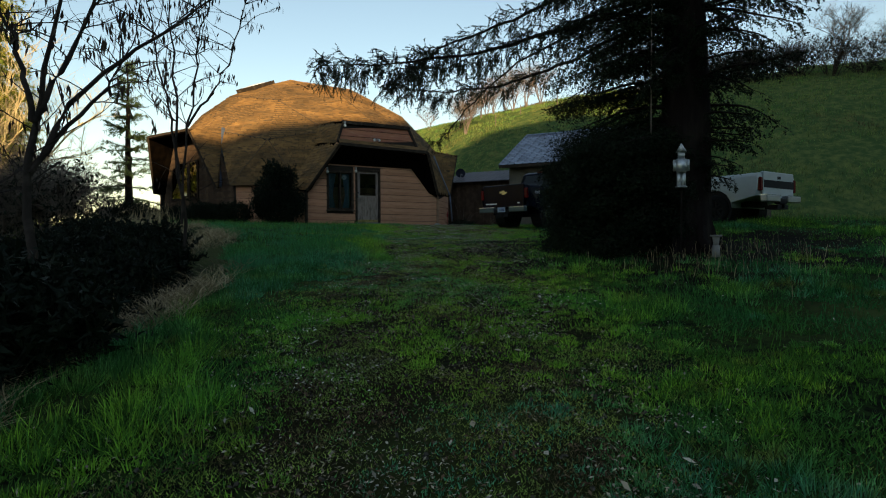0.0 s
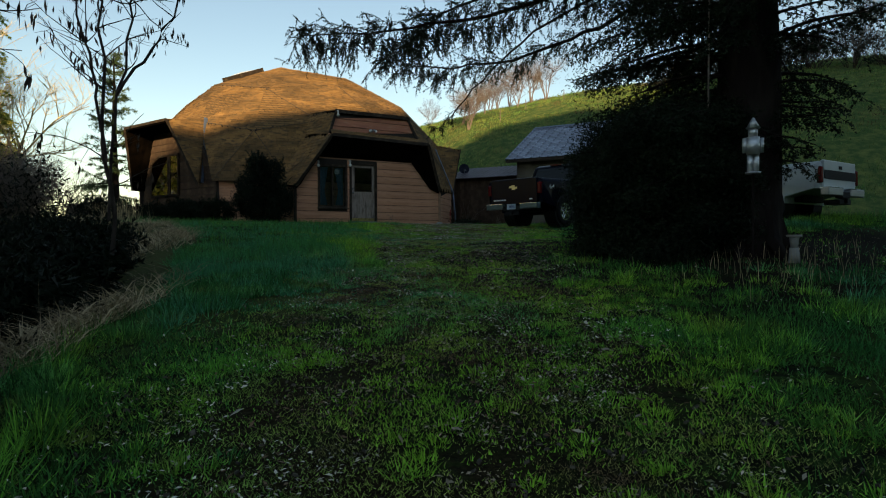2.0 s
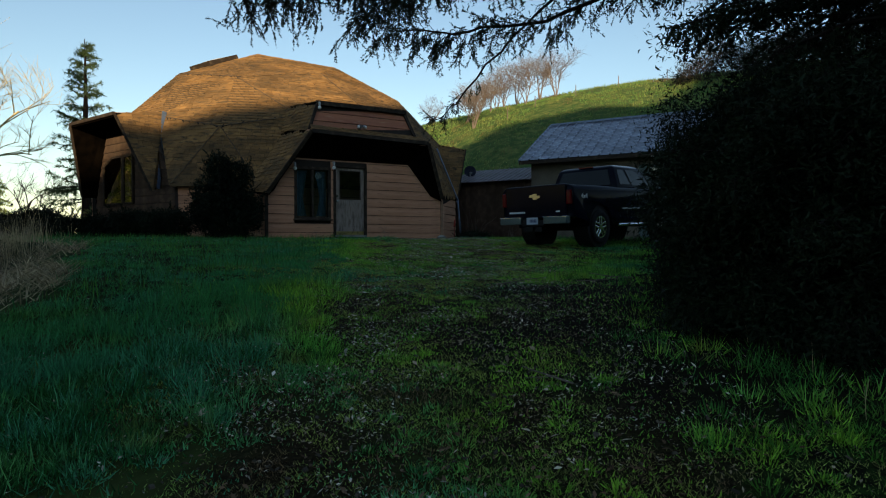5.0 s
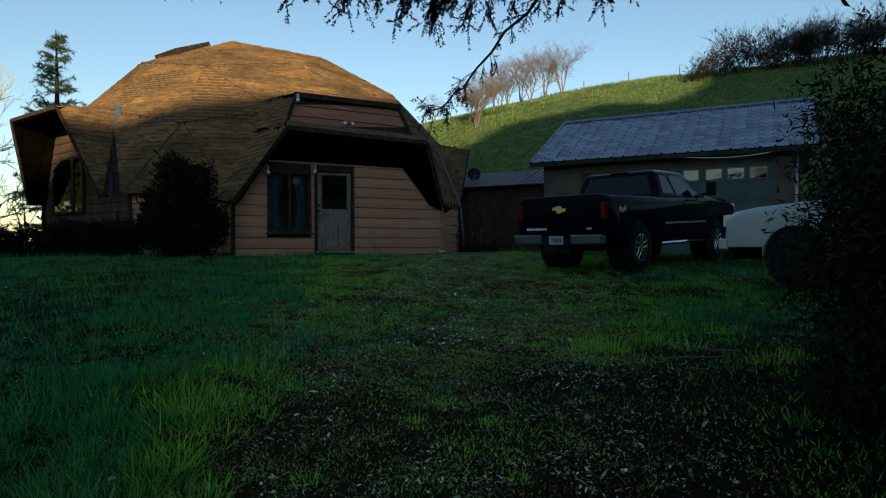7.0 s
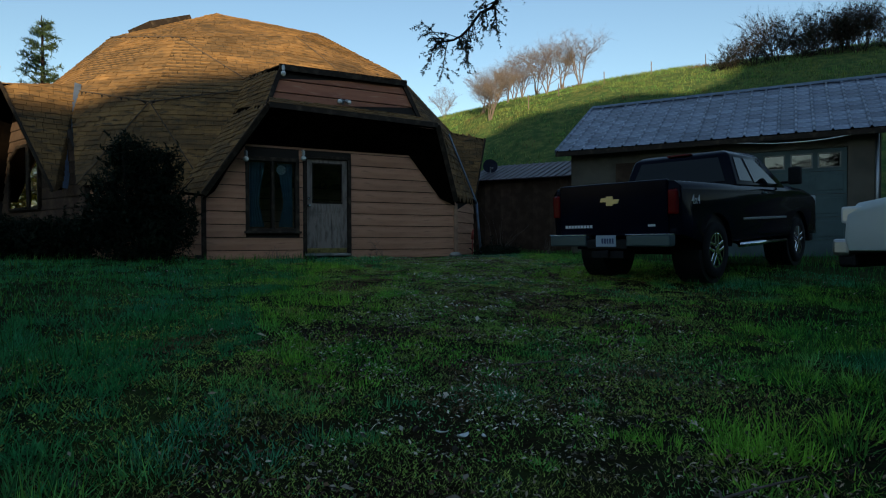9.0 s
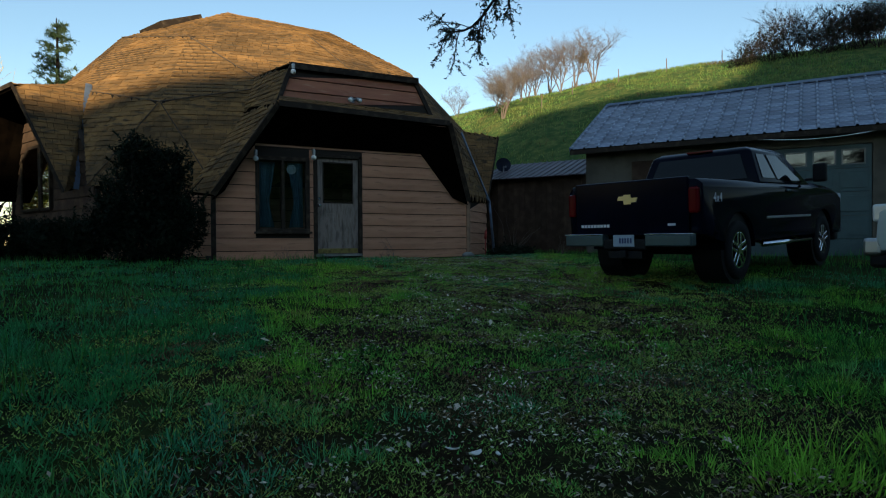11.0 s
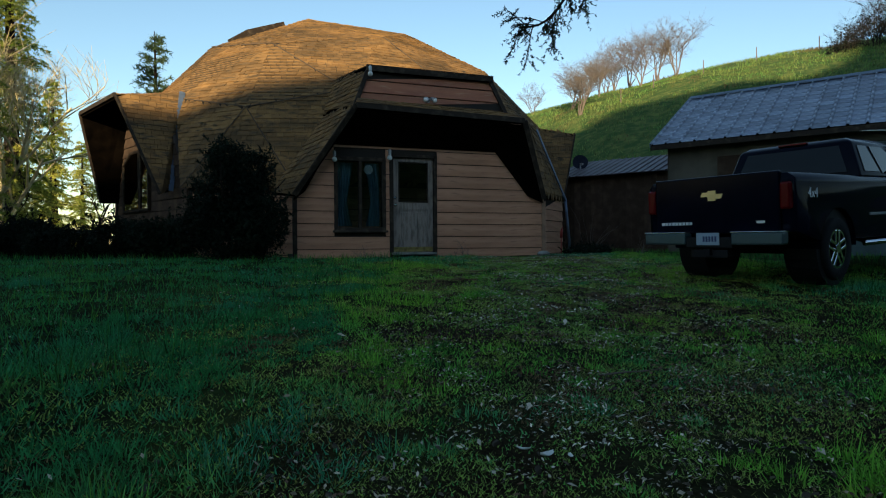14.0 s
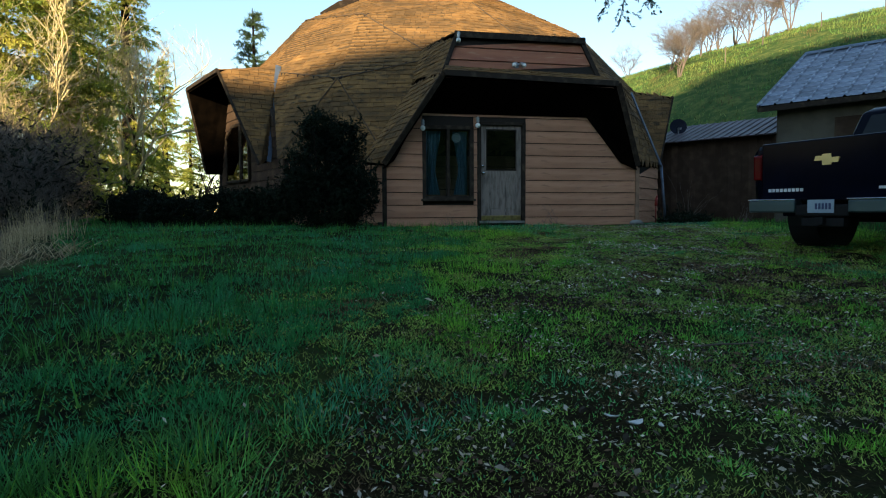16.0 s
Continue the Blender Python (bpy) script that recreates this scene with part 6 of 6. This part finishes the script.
# dead stems in front of the siding and by the shed
for x, y, h, n in ((1.55, -.12, .55, 9), (-.75, -.12, .3, 12), (5.1, 0.35, 1.2, 9), (6.6, 0.2, .5, 14)):
    w = Wood(int(300 + x * 10))
    root = thing("dry_plant", "thin dry leafless stems beside the wall", "plant", (x, y, z_at(x, y)))
    for _ in range(n):
        pts, _way = w.twist((w.r.normal() * .1, w.r.normal() * .03, -.02), (w.r.normal() * .35, w.r.normal() * .25, 1), h * w.r.uniform(.5, 1.1), .14)
        w.limb(pts, .006, .002, 3)
    w.wood("stem", PALE_BARK, root)

# ---- grass, straw, gravel and fallen leaves ----
gr = np.random.default_rng(77)


def blades(name, label, x, y, h, width, mat_, lean=.45, single=False, least=.1):
    """Tapered grass blades, each one bent face."""
    n = len(x)
    z = ground_z(x, y) + lawn_relief(x, y) * smooth(1.0, -1.5, y) + np.where(y > 4, .35 * (vnoise(x, y, 3.0, 11) - .5) * smooth(12, 20, x), 0) - .008
    a = gr.uniform(0, math.tau, n)
    l = gr.uniform(least, 1.0, n) * lean
    tip = np.stack([np.cos(a) * l * h, np.sin(a) * l * h, h * np.sqrt(np.maximum(.1, 1 - l * l))], 1)
    mid = tip * np.array([.35, .35, .58])
    b = gr.uniform(0, math.tau, n)
    s = np.stack([np.cos(b), np.sin(b), np.zeros(n)], 1) * (width * gr.uniform(.6, 1.3, n))[:, None] / 2
    p = np.stack([x, y, z], 1)
    if single:
        return tagged(tri_soup(name, np.stack([p - s, p + s, p + tip], 1), mat_), label, "grass", kind="stuff")
    verts = np.concatenate([np.stack([p - s, p + s, p + mid + s * .8, p + mid - s * .8, p + tip], 1)]).reshape(-1, 3)
    me = bpy.data.meshes.new(name)
    me.vertices.add(n * 5)
    me.vertices.foreach_set("co", verts.astype(np.float32).ravel())
    k = np.arange(n)[:, None] * 5
    loops = np.concatenate([k + np.array([[0, 1, 2, 3]]), k + np.array([[3, 2, 4]])], 1).astype(np.int32)
    me.loops.add(n * 7)
    me.loops.foreach_set("vertex_index", loops.ravel())
    me.polygons.add(n * 2)
    me.polygons.foreach_set("loop_start", (np.arange(n)[:, None] * 7 + np.array([[0, 4]])).astype(np.int32).ravel())
    me.update(calc_edges=True)
    me.materials.append(mat_)
    return tagged(new(name, me), label, "grass", kind="stuff")


def scatter(n, x0, x1, y0, y1):
    return gr.uniform(x0, x1, n), gr.uniform(y0, y1, n)


def drive_gap(x, y):
    return np.abs(x - np.interp(y, (-40, -22.6, -12.6, -5, 0), (-18, -9.0, -3.4, 1.6, 3.2)))


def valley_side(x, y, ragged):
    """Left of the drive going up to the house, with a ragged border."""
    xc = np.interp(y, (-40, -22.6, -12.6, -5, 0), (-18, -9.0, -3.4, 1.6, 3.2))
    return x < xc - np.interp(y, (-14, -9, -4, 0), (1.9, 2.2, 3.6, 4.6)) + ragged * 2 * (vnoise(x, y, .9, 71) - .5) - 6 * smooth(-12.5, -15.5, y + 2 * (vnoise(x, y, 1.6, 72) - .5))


def clear(x, y):
    """Off the house and its porch, and off the bank's foot."""
    inside = ((x > -2.15) & (x < 3.7) & (y > -.05)) | ((x - CENTRE.x) ** 2 + (y - CENTRE.y) ** 2 < 6.7 ** 2)
    return ~inside & (x > bank_x(y) + .15 + .5 * vnoise(x, y, .7, 9))


def tufts(name, label, x, y, h, count, spread, width, mat_):
    """Clumps of blades fanning out of common roots."""
    k = np.repeat(np.arange(len(x)), count)
    n = len(k)
    a, r = gr.uniform(0, math.tau, n), np.sqrt(gr.uniform(0, 1, n)) * spread[k]
    px, py = x[k] + np.cos(a) * r, y[k] + np.sin(a) * r
    z = ground_z(px, py) + lawn_relief(px, py) * smooth(1.0, -1.5, py) - .008
    hh = h[k] * gr.uniform(.45, 1.15, n) * (1 - .45 * (r / spread[k]) ** 2)
    l = np.clip(.15 + .65 * r / spread[k] + gr.normal(0, .22, n), 0, .93)
    a2 = a + gr.normal(0, .6, n)
    tip = np.stack([np.cos(a2) * l * hh, np.sin(a2) * l * hh, hh * np.sqrt(1 - l * l)], 1)
    c = gr.uniform(0, math.tau, n)
    s = np.stack([np.cos(c), np.sin(c), np.zeros(n)], 1) * (width * gr.uniform(.6, 1.3, n))[:, None] / 2
    p = np.stack([px, py, z], 1)
    return tagged(tri_soup(name, np.stack([p - s, p + s, p + tip], 1), mat_), label, "grass", kind="stuff")


# lawn: a low sward, thin on the drive, with clumps standing out of it
x, y = scatter(1900000, -11.5, 7, -24, 1.2)
gap_ = drive_gap(x, y)
near = 1 / (1 + (gap_ / 4.2) ** 2) * np.interp(y, (-24, -20, -10, 1), (1, 1, .75, .5))
patch = smooth(.34, .6, vnoise(x, y, .13, 21) * .5 + vnoise(x, y, .5, 22) * .5)
wear = wear_at(x, y)
lush = smooth(.9, 2.2, gap_ + 1.1 * (vnoise(x, y, 1.1, 27) - .5)) * np.interp(x, (-2, 2), (1, .55))
# thinned under the fir so that the ground's painted shade shows
keep = (gr.uniform(0, 1, len(x)) < near * (.05 + .8 * patch) * (.7 + .3 * lush) * (1 - .6 * wear) * (1 - .9 * litter_shade_at(x, y))) & clear(x, y) & ~((y > -.4) & (x > -2.3) & (x < 3.8))
x, y, wear, lush = x[keep], y[keep], wear[keep], lush[keep]
tall = (.03 + .05 * lush * vnoise(x, y, .9, 24)) * (1 - .4 * wear) * gr.uniform(.6, 1.5, len(x))
# colour carries the light: dim off the drive, open near the house
deep = gr.uniform(0, 1, len(x)) < lush * np.interp(y, (-13, -8), (1, .3))
# valley side: blades whose colour holds the painted sky sheen
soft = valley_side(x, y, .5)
for pick, mat_, word in ((~deep & ~soft, GRASS, "bright green"), (deep & ~soft, LONG_GRASS, "deep green"), (soft, SKY_GRASS, "bluish green")):
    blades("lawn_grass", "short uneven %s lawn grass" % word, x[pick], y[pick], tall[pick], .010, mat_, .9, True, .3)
x, y = scatter(26000, -11.5, 6, -24, .6)
gap_ = drive_gap(x, y)
field = .55 * vnoise(x, y, .7, 51) + .45 * vnoise(x, y, 2.0, 52)
off = smooth(.7, 2.0, gap_ + .9 * (vnoise(x, y, 1.0, 53) - .5))
keep = (gr.uniform(0, 1, len(x)) < smooth(.34, .56, field) * (.36 + .64 * off) * np.interp(y, (-22, -14, -8, 0), (1, .9, .5, .35)) * (1 - .95 * litter_shade_at(x, y))) & clear(x, y) & (wear_at(x, y) < .75) & ~((y > -.6) & (x > -2.4) & (x < 3.9))
x, y, off, field = x[keep], y[keep], off[keep], field[keep]
h = (.062 + .13 * off * smooth(.3, .7, vnoise(x, y, 1.4, 54)) * np.interp(y, (-13, -6), (1, .4)) * np.interp(drive_gap(x, y), (2, 4), (1, .75))) * gr.uniform(.7, 1.35, len(x))
# bright share paints open light on the drive and near the house
bright = gr.uniform(0, 1, len(x)) < np.maximum(np.interp(drive_gap(x, y), (1.4, 3.0), (.9, .3)), np.interp(y, (-13, -8), (0, .75)))
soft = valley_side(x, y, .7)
for pick, mat_, word in ((bright & ~soft, GRASS, "bright"), (~bright & ~soft, LONG_GRASS, "deep"), (soft, SKY_GRASS, "bluish")):
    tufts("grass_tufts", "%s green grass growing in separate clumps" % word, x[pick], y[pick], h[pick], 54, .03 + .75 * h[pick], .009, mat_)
# short mossy growth on the worn drive
x, y = scatter(2100000, -11, 6, -24, -.6)
keep = (gr.uniform(0, 1, len(x)) < smooth(3.4, .9, drive_gap(x, y) * np.interp(y, (-12, -7), (1, .62))) * (.12 + .88 * smooth(.38, .6, .5 * vnoise(x, y, .11, 41) + .5 * vnoise(x, y, .5, 42))) * np.interp(y, (-20, -13, -8), (.8, .85, .8)) * (1 - .9 * litter_shade_at(x, y))) & clear(x, y)
x, y = x[keep], y[keep]
blades("drive_moss", "short yellow-green mossy grass on the drive", x, y, gr.uniform(.012, .030, len(x)) * (.7 + .8 * vnoise(x, y, .3, 43)), np.interp(y, (-11, -5), (.0065, .016)), MOSS, .97, True, .55)
# farther grass: coarser
x, y = scatter(90000, -16, 14, -30, 26)
keep = (drive_gap(x, y) > 3.0) & clear(x, y) & (litter_shade_at(x, y) < .5)
x, y = x[keep], y[keep]
blades("rough_grass", "longer rough grass round the lawn", x, y, .10 + .12 * vnoise(x, y, 1.1, 25) * gr.uniform(.5, 1.3, len(x)), .014, LONG_GRASS, .6, True)
x, y = scatter(220000, 9, 60, -25, 45)
keep = (vnoise(x, y, 2.2, 31) * .6 + vnoise(x, y, .8, 32) * .4 > gr.uniform(.25, .75, len(x))) & ~((x > 7) & (x < 19) & (y > -8) & (y < 8) & (x * .85 + y * .53 < 14.5))
x, y = x[keep], y[keep]
blades("hill_grass", "tussocky green grass over the hillside", x, y, gr.uniform(.08, .3, len(x)), .04, HILL_GRASS, .7, True)
# straw along the top of the bank
x, y = scatter(130000, -14, -5.5, -21, 2)
d = bank_x(y) - x
keep = (d > -.75 + .5 * vnoise(x, y, .8, 6)) & (d < .9) & (vnoise(x, y, 1.1, 5) * (.45 + .55 * smooth(-12.5, -15, y)) > gr.uniform(.15, .6, len(x)))
x, y = x[keep], y[keep]
blades("dry_straw", "flattened dry straw along the bank", x, y, gr.uniform(.15, .5, len(x)), .013, STRAW, .985, least=.86)
# tall dry stalks among the brush and round the fir's foot
x = np.concatenate([gr.normal(-9.6, .6, 260), gr.normal(FIR[0] - .6, 1.1, 260), gr.normal(-7.7, .35, 420)])
y = np.concatenate([gr.uniform(-16, -8, 260), gr.normal(FIR[1] - 1.1, .8, 260), gr.uniform(-4.5, -1.5, 420)])
blades("dry_stalks", "thin dry stalks standing in the brush", x, y, np.concatenate([gr.uniform(.15, .6, 260), gr.uniform(.1, .3, 260), gr.uniform(.3, .8, 420)]), .006, STRAW, .4)


def scraps(name, label, n, area, size, mat_, flat=.35, weight=None, thick=False):
    """Small curled leaves or stones lying on the ground."""
    x, y = scatter(n * 3, *area)
    p = wear_at(x, y) if weight is None else weight(x, y)
    keep = (gr.uniform(0, 1, len(x)) < p) & clear(x, y)
    x, y = x[keep][:n], y[keep][:n]
    m = len(x)
    z = ground_z(x, y) + lawn_relief(x, y) * smooth(1.0, -1.5, y)
    a = gr.uniform(0, math.tau, m)
    s = size * gr.uniform(.4, 1.6, m)
    u = np.stack([np.cos(a), np.sin(a), gr.normal(0, flat, m)], 1) * s[:, None]
    v = np.stack([-np.sin(a), np.cos(a), gr.normal(0, flat, m)], 1) * (s * gr.uniform(.25, .6, m))[:, None]
    c = np.stack([x, y, z + .006 + (.026 if not thick else 0)], 1)
    up = np.stack([np.zeros(m), np.zeros(m), s * (.35 if not thick else .7)], 1)
    if not thick:
        pts = np.stack([c - u, c + v * .9 + up * .3, c + u, c - v * .9 + up * .3], 1)
        return tagged(tri_soup(name, pts, mat_, None, "", 4), label, "litter", kind="stuff")
    b = [c - u - v * 1.4, c + u - v, c + u * .8 + v * 1.4, c - u * .9 + v]
    t = [q * .75 + c * .25 + up for q in b]
    pts = np.concatenate([np.stack([t[0], t[1], t[2], t[3]], 1)] + [np.stack([b[i], b[(i + 1) % 4], t[(i + 1) % 4], t[i]], 1) for i in range(4)])
    return tagged(tri_soup(name, pts, mat_, None, "", 4), label, "gravel", kind="stuff")


scraps("drive_gravel", "small grey stones pressed into the drive", 11000, (-11, 6, -24, -.6), .011, STONE, thick=True, weight=lambda x, y: smooth(2.8, 1.0, drive_gap(x, y)) * (.2 + .8 * vnoise(x, y, .3, 61)))
scraps("fallen_leaves", "curled pale dead leaves over the drive", 95000, (-11, 6, -24, -.6), .011, LITTER, weight=lambda x, y: (.06 + .94 * smooth(2.6, .6, drive_gap(x, y))) * smooth(.3, .7, vnoise(x, y, .25, 62)))
scraps("bark_litter", "brown bark crumbs and needles over the drive", 60000, (-11, 6, -24, -.6), .014, CRUMB, weight=lambda x, y: smooth(2.4, .5, drive_gap(x, y)) * smooth(.35, .75, vnoise(x, y, .4, 63)))
scraps("fallen_leaves", "larger pale curled leaves lying singly on the drive", 700, (-9, 5, -23, -2), .026, LITTER, weight=lambda x, y: smooth(3.0, .5, drive_gap(x, y)))

# a few large pale scraps and fallen twigs
for x, y, s, rz in ((-2.14, -10.28, .045, 20), (-2.2, -10.18, .035, 130), (-2.05, -10.33, .03, 70)):
    bm = bmesh.new()
    bmesh.ops.create_grid(bm, x_segments=8, y_segments=4, size=1)
    for v in bm.verts:
        v.co = Vector((v.co.x * s, v.co.y * s * .42 * math.cos(v.co.x * 1.35), s * (.25 * v.co.x ** 2 + .2 * v.co.y ** 2)))
    ob = part("dead_leaf", bm, BULB, None, "", True)
    ob.matrix_world = pose(x, y, z_at(x, y) + float(lawn_relief(x, y)) + .02, 8, 5, rz)
    tagged(ob, "curled white dead leaf lying on gravel", "leaf", "white leaves")
for x, y, L, rz, seed in ((-2.6, -12.0, .5, 60, 1), (-0.9, -11.6, .55, -40, 2), (-1.2, -9.3, .5, 10, 3), (-3.6, -14.6, .45, 100, 4), (-4.4, -11.2, .4, 30, 5), (-0.2, -11.9, .6, 150, 6), (-1.9, -11.3, .7, -15, 7)):
    w = Wood(500 + seed)
    root = thing("fallen_twig", "thin dry broken twig lying on the drive", "twig", (x, y, z_at(x, y) + float(lawn_relief(x, y)) + .02), rz=rz)
    pts, way = w.twist((0, 0, 0), (1, 0, .05), L, .12)
    pts[:, 2] = np.abs(pts[:, 2]) * .3
    w.limb(pts, .008, .004, 5)
    q, _ = w.twist(pts[2], (.6, .7, .1), L * .4, .12)
    w.limb(q, .005, .002, 4)
    w.wood("stick", PALE_BARK, root)

# ---- garden figure, hose rope and fence on the hill ----
TIN = material("weathered tin", (0.55, 0.57, 0.58), 0.4, 0.6, spots=[((0.35, 0.34, 0.32), 8.0, 0.45, 0.7)])
bm = bmesh.new()
cyl(bm, (0, 0, .54), (0, 0, .68), .085, .005, 16)
cyl(bm, (0, 0, .44), (0, 0, .54), .055, n=16)
cyl(bm, (0, 0, .22), (0, 0, .43), .078, n=18)
for s in (-1, 1):
    cyl(bm, (s * .1, 0, .24), (s * .1, 0, .42), .026, n=10)
    cyl(bm, (s * .035, 0, .0), (s * .035, 0, .22), .036, n=12)
cyl(bm, (0, 0, -.02), (0, 0, 0), .09, n=16)
ob = part("garden_figure", bm, TIN, None, "", True)
ob.matrix_world = pose(-0.97, -16.1, 0.19, 0, 0, -40)
tagged(ob, "tin-can garden figure standing on a thin pole", "garden ornament")
bm = bmesh.new()
cyl(bm, (0, 0, -.1), (0.02, 0.01, 0.17 - z_at(-.97, -16.1)), .014, n=8)
ob = part("pole", bm, BARK, None)
ob.matrix_world = pose(-0.97, -16.1, z_at(-.97, -16.1))
tagged(ob, "thin dark pole under the garden figure", "pole")
bm = bmesh.new()
cyl(bm, (0, 0, 0), (0, 0, .2), .07, .055, 14)
cyl(bm, (0, 0, .2), (0, 0, .34), .04, .06, 12)
cyl(bm, (0, 0, .34), (0, 0, .37), .09, .09, 14)
ob = part("garden_figure", bm, CONCRETE, None, "", True)
ob.matrix_world = pose(-0.19, -16.16, z_at(-0.19, -16.16) - .01, 0, 0, 30)
tagged(ob, "small pale garden figure at the fir's foot", "garden ornament")
bm = bmesh.new()
cyl(bm, (0, 0, 0), (0.02, 0, 2.6), .012, n=6)
ob = part("rope", bm, PALE_BARK, None)
ob.matrix_world = pose(-0.75, -15.3, 1.0)
tagged(ob, "thin pale rope hanging from a fir limb", "rope")
post = thing("fence_post", "thin grey fence post on the hill crest", "fence post", (22, 22, z_at(22, 22) - .2), "fence posts")
bm = bmesh.new()
box(bm, (0, 0, .6), (.055, .055, 1.2), .01)
part("post", bm, PALE_BARK, post)
for x, y in ((25.5, 23.0), (29.5, 22.5), (34.0, 22.0), (38.5, 20.5)):
    copy_thing(post, pose(x, y, z_at(x, y) - .2))
# red stake and pale stone by the side wall, white box at its foot
bm = bmesh.new()
cyl(bm, (0, 0, 0), (0, 0, .42), .012, n=8)
cyl(bm, (0, 0, .42), (0.02, 0, .62), .035, .028, 10)
cyl(bm, (0.02, 0, .62), (0.05, 0, .68), .02, .012, 8)
ob = part("garden_stake", bm, material("faded red paint", (0.35, 0.03, 0.02), 0.5, spots=[((0.2, 0.03, 0.02), 9.0, 0.45, 0.7)]), None, "", True)
ob.matrix_world = pose(4.45, 0.55, z_at(4.45, 0.55) - .02, 0, 0, 20)
tagged(ob, "thin faded red garden stake beside the siding", "garden ornament")
bm = bmesh.new()
bmesh.ops.create_icosphere(bm, subdivisions=3, radius=.14)
for v in bm.verts:
    v.co = Vector((v.co.x * 1.2, v.co.y * .8, v.co.z * .5)) * (1 + .12 * math.sin(v.co.x * 23 + v.co.y * 31) * math.cos(v.co.z * 27))
ob = part("stone", bm, CONCRETE, None, "", True)
ob.matrix_world = pose(3.5, -.25, z_at(3.5, -.25) + .03, 0, 0, 15)
tagged(ob, "pale rounded stone lying at the wall corner", "stone")
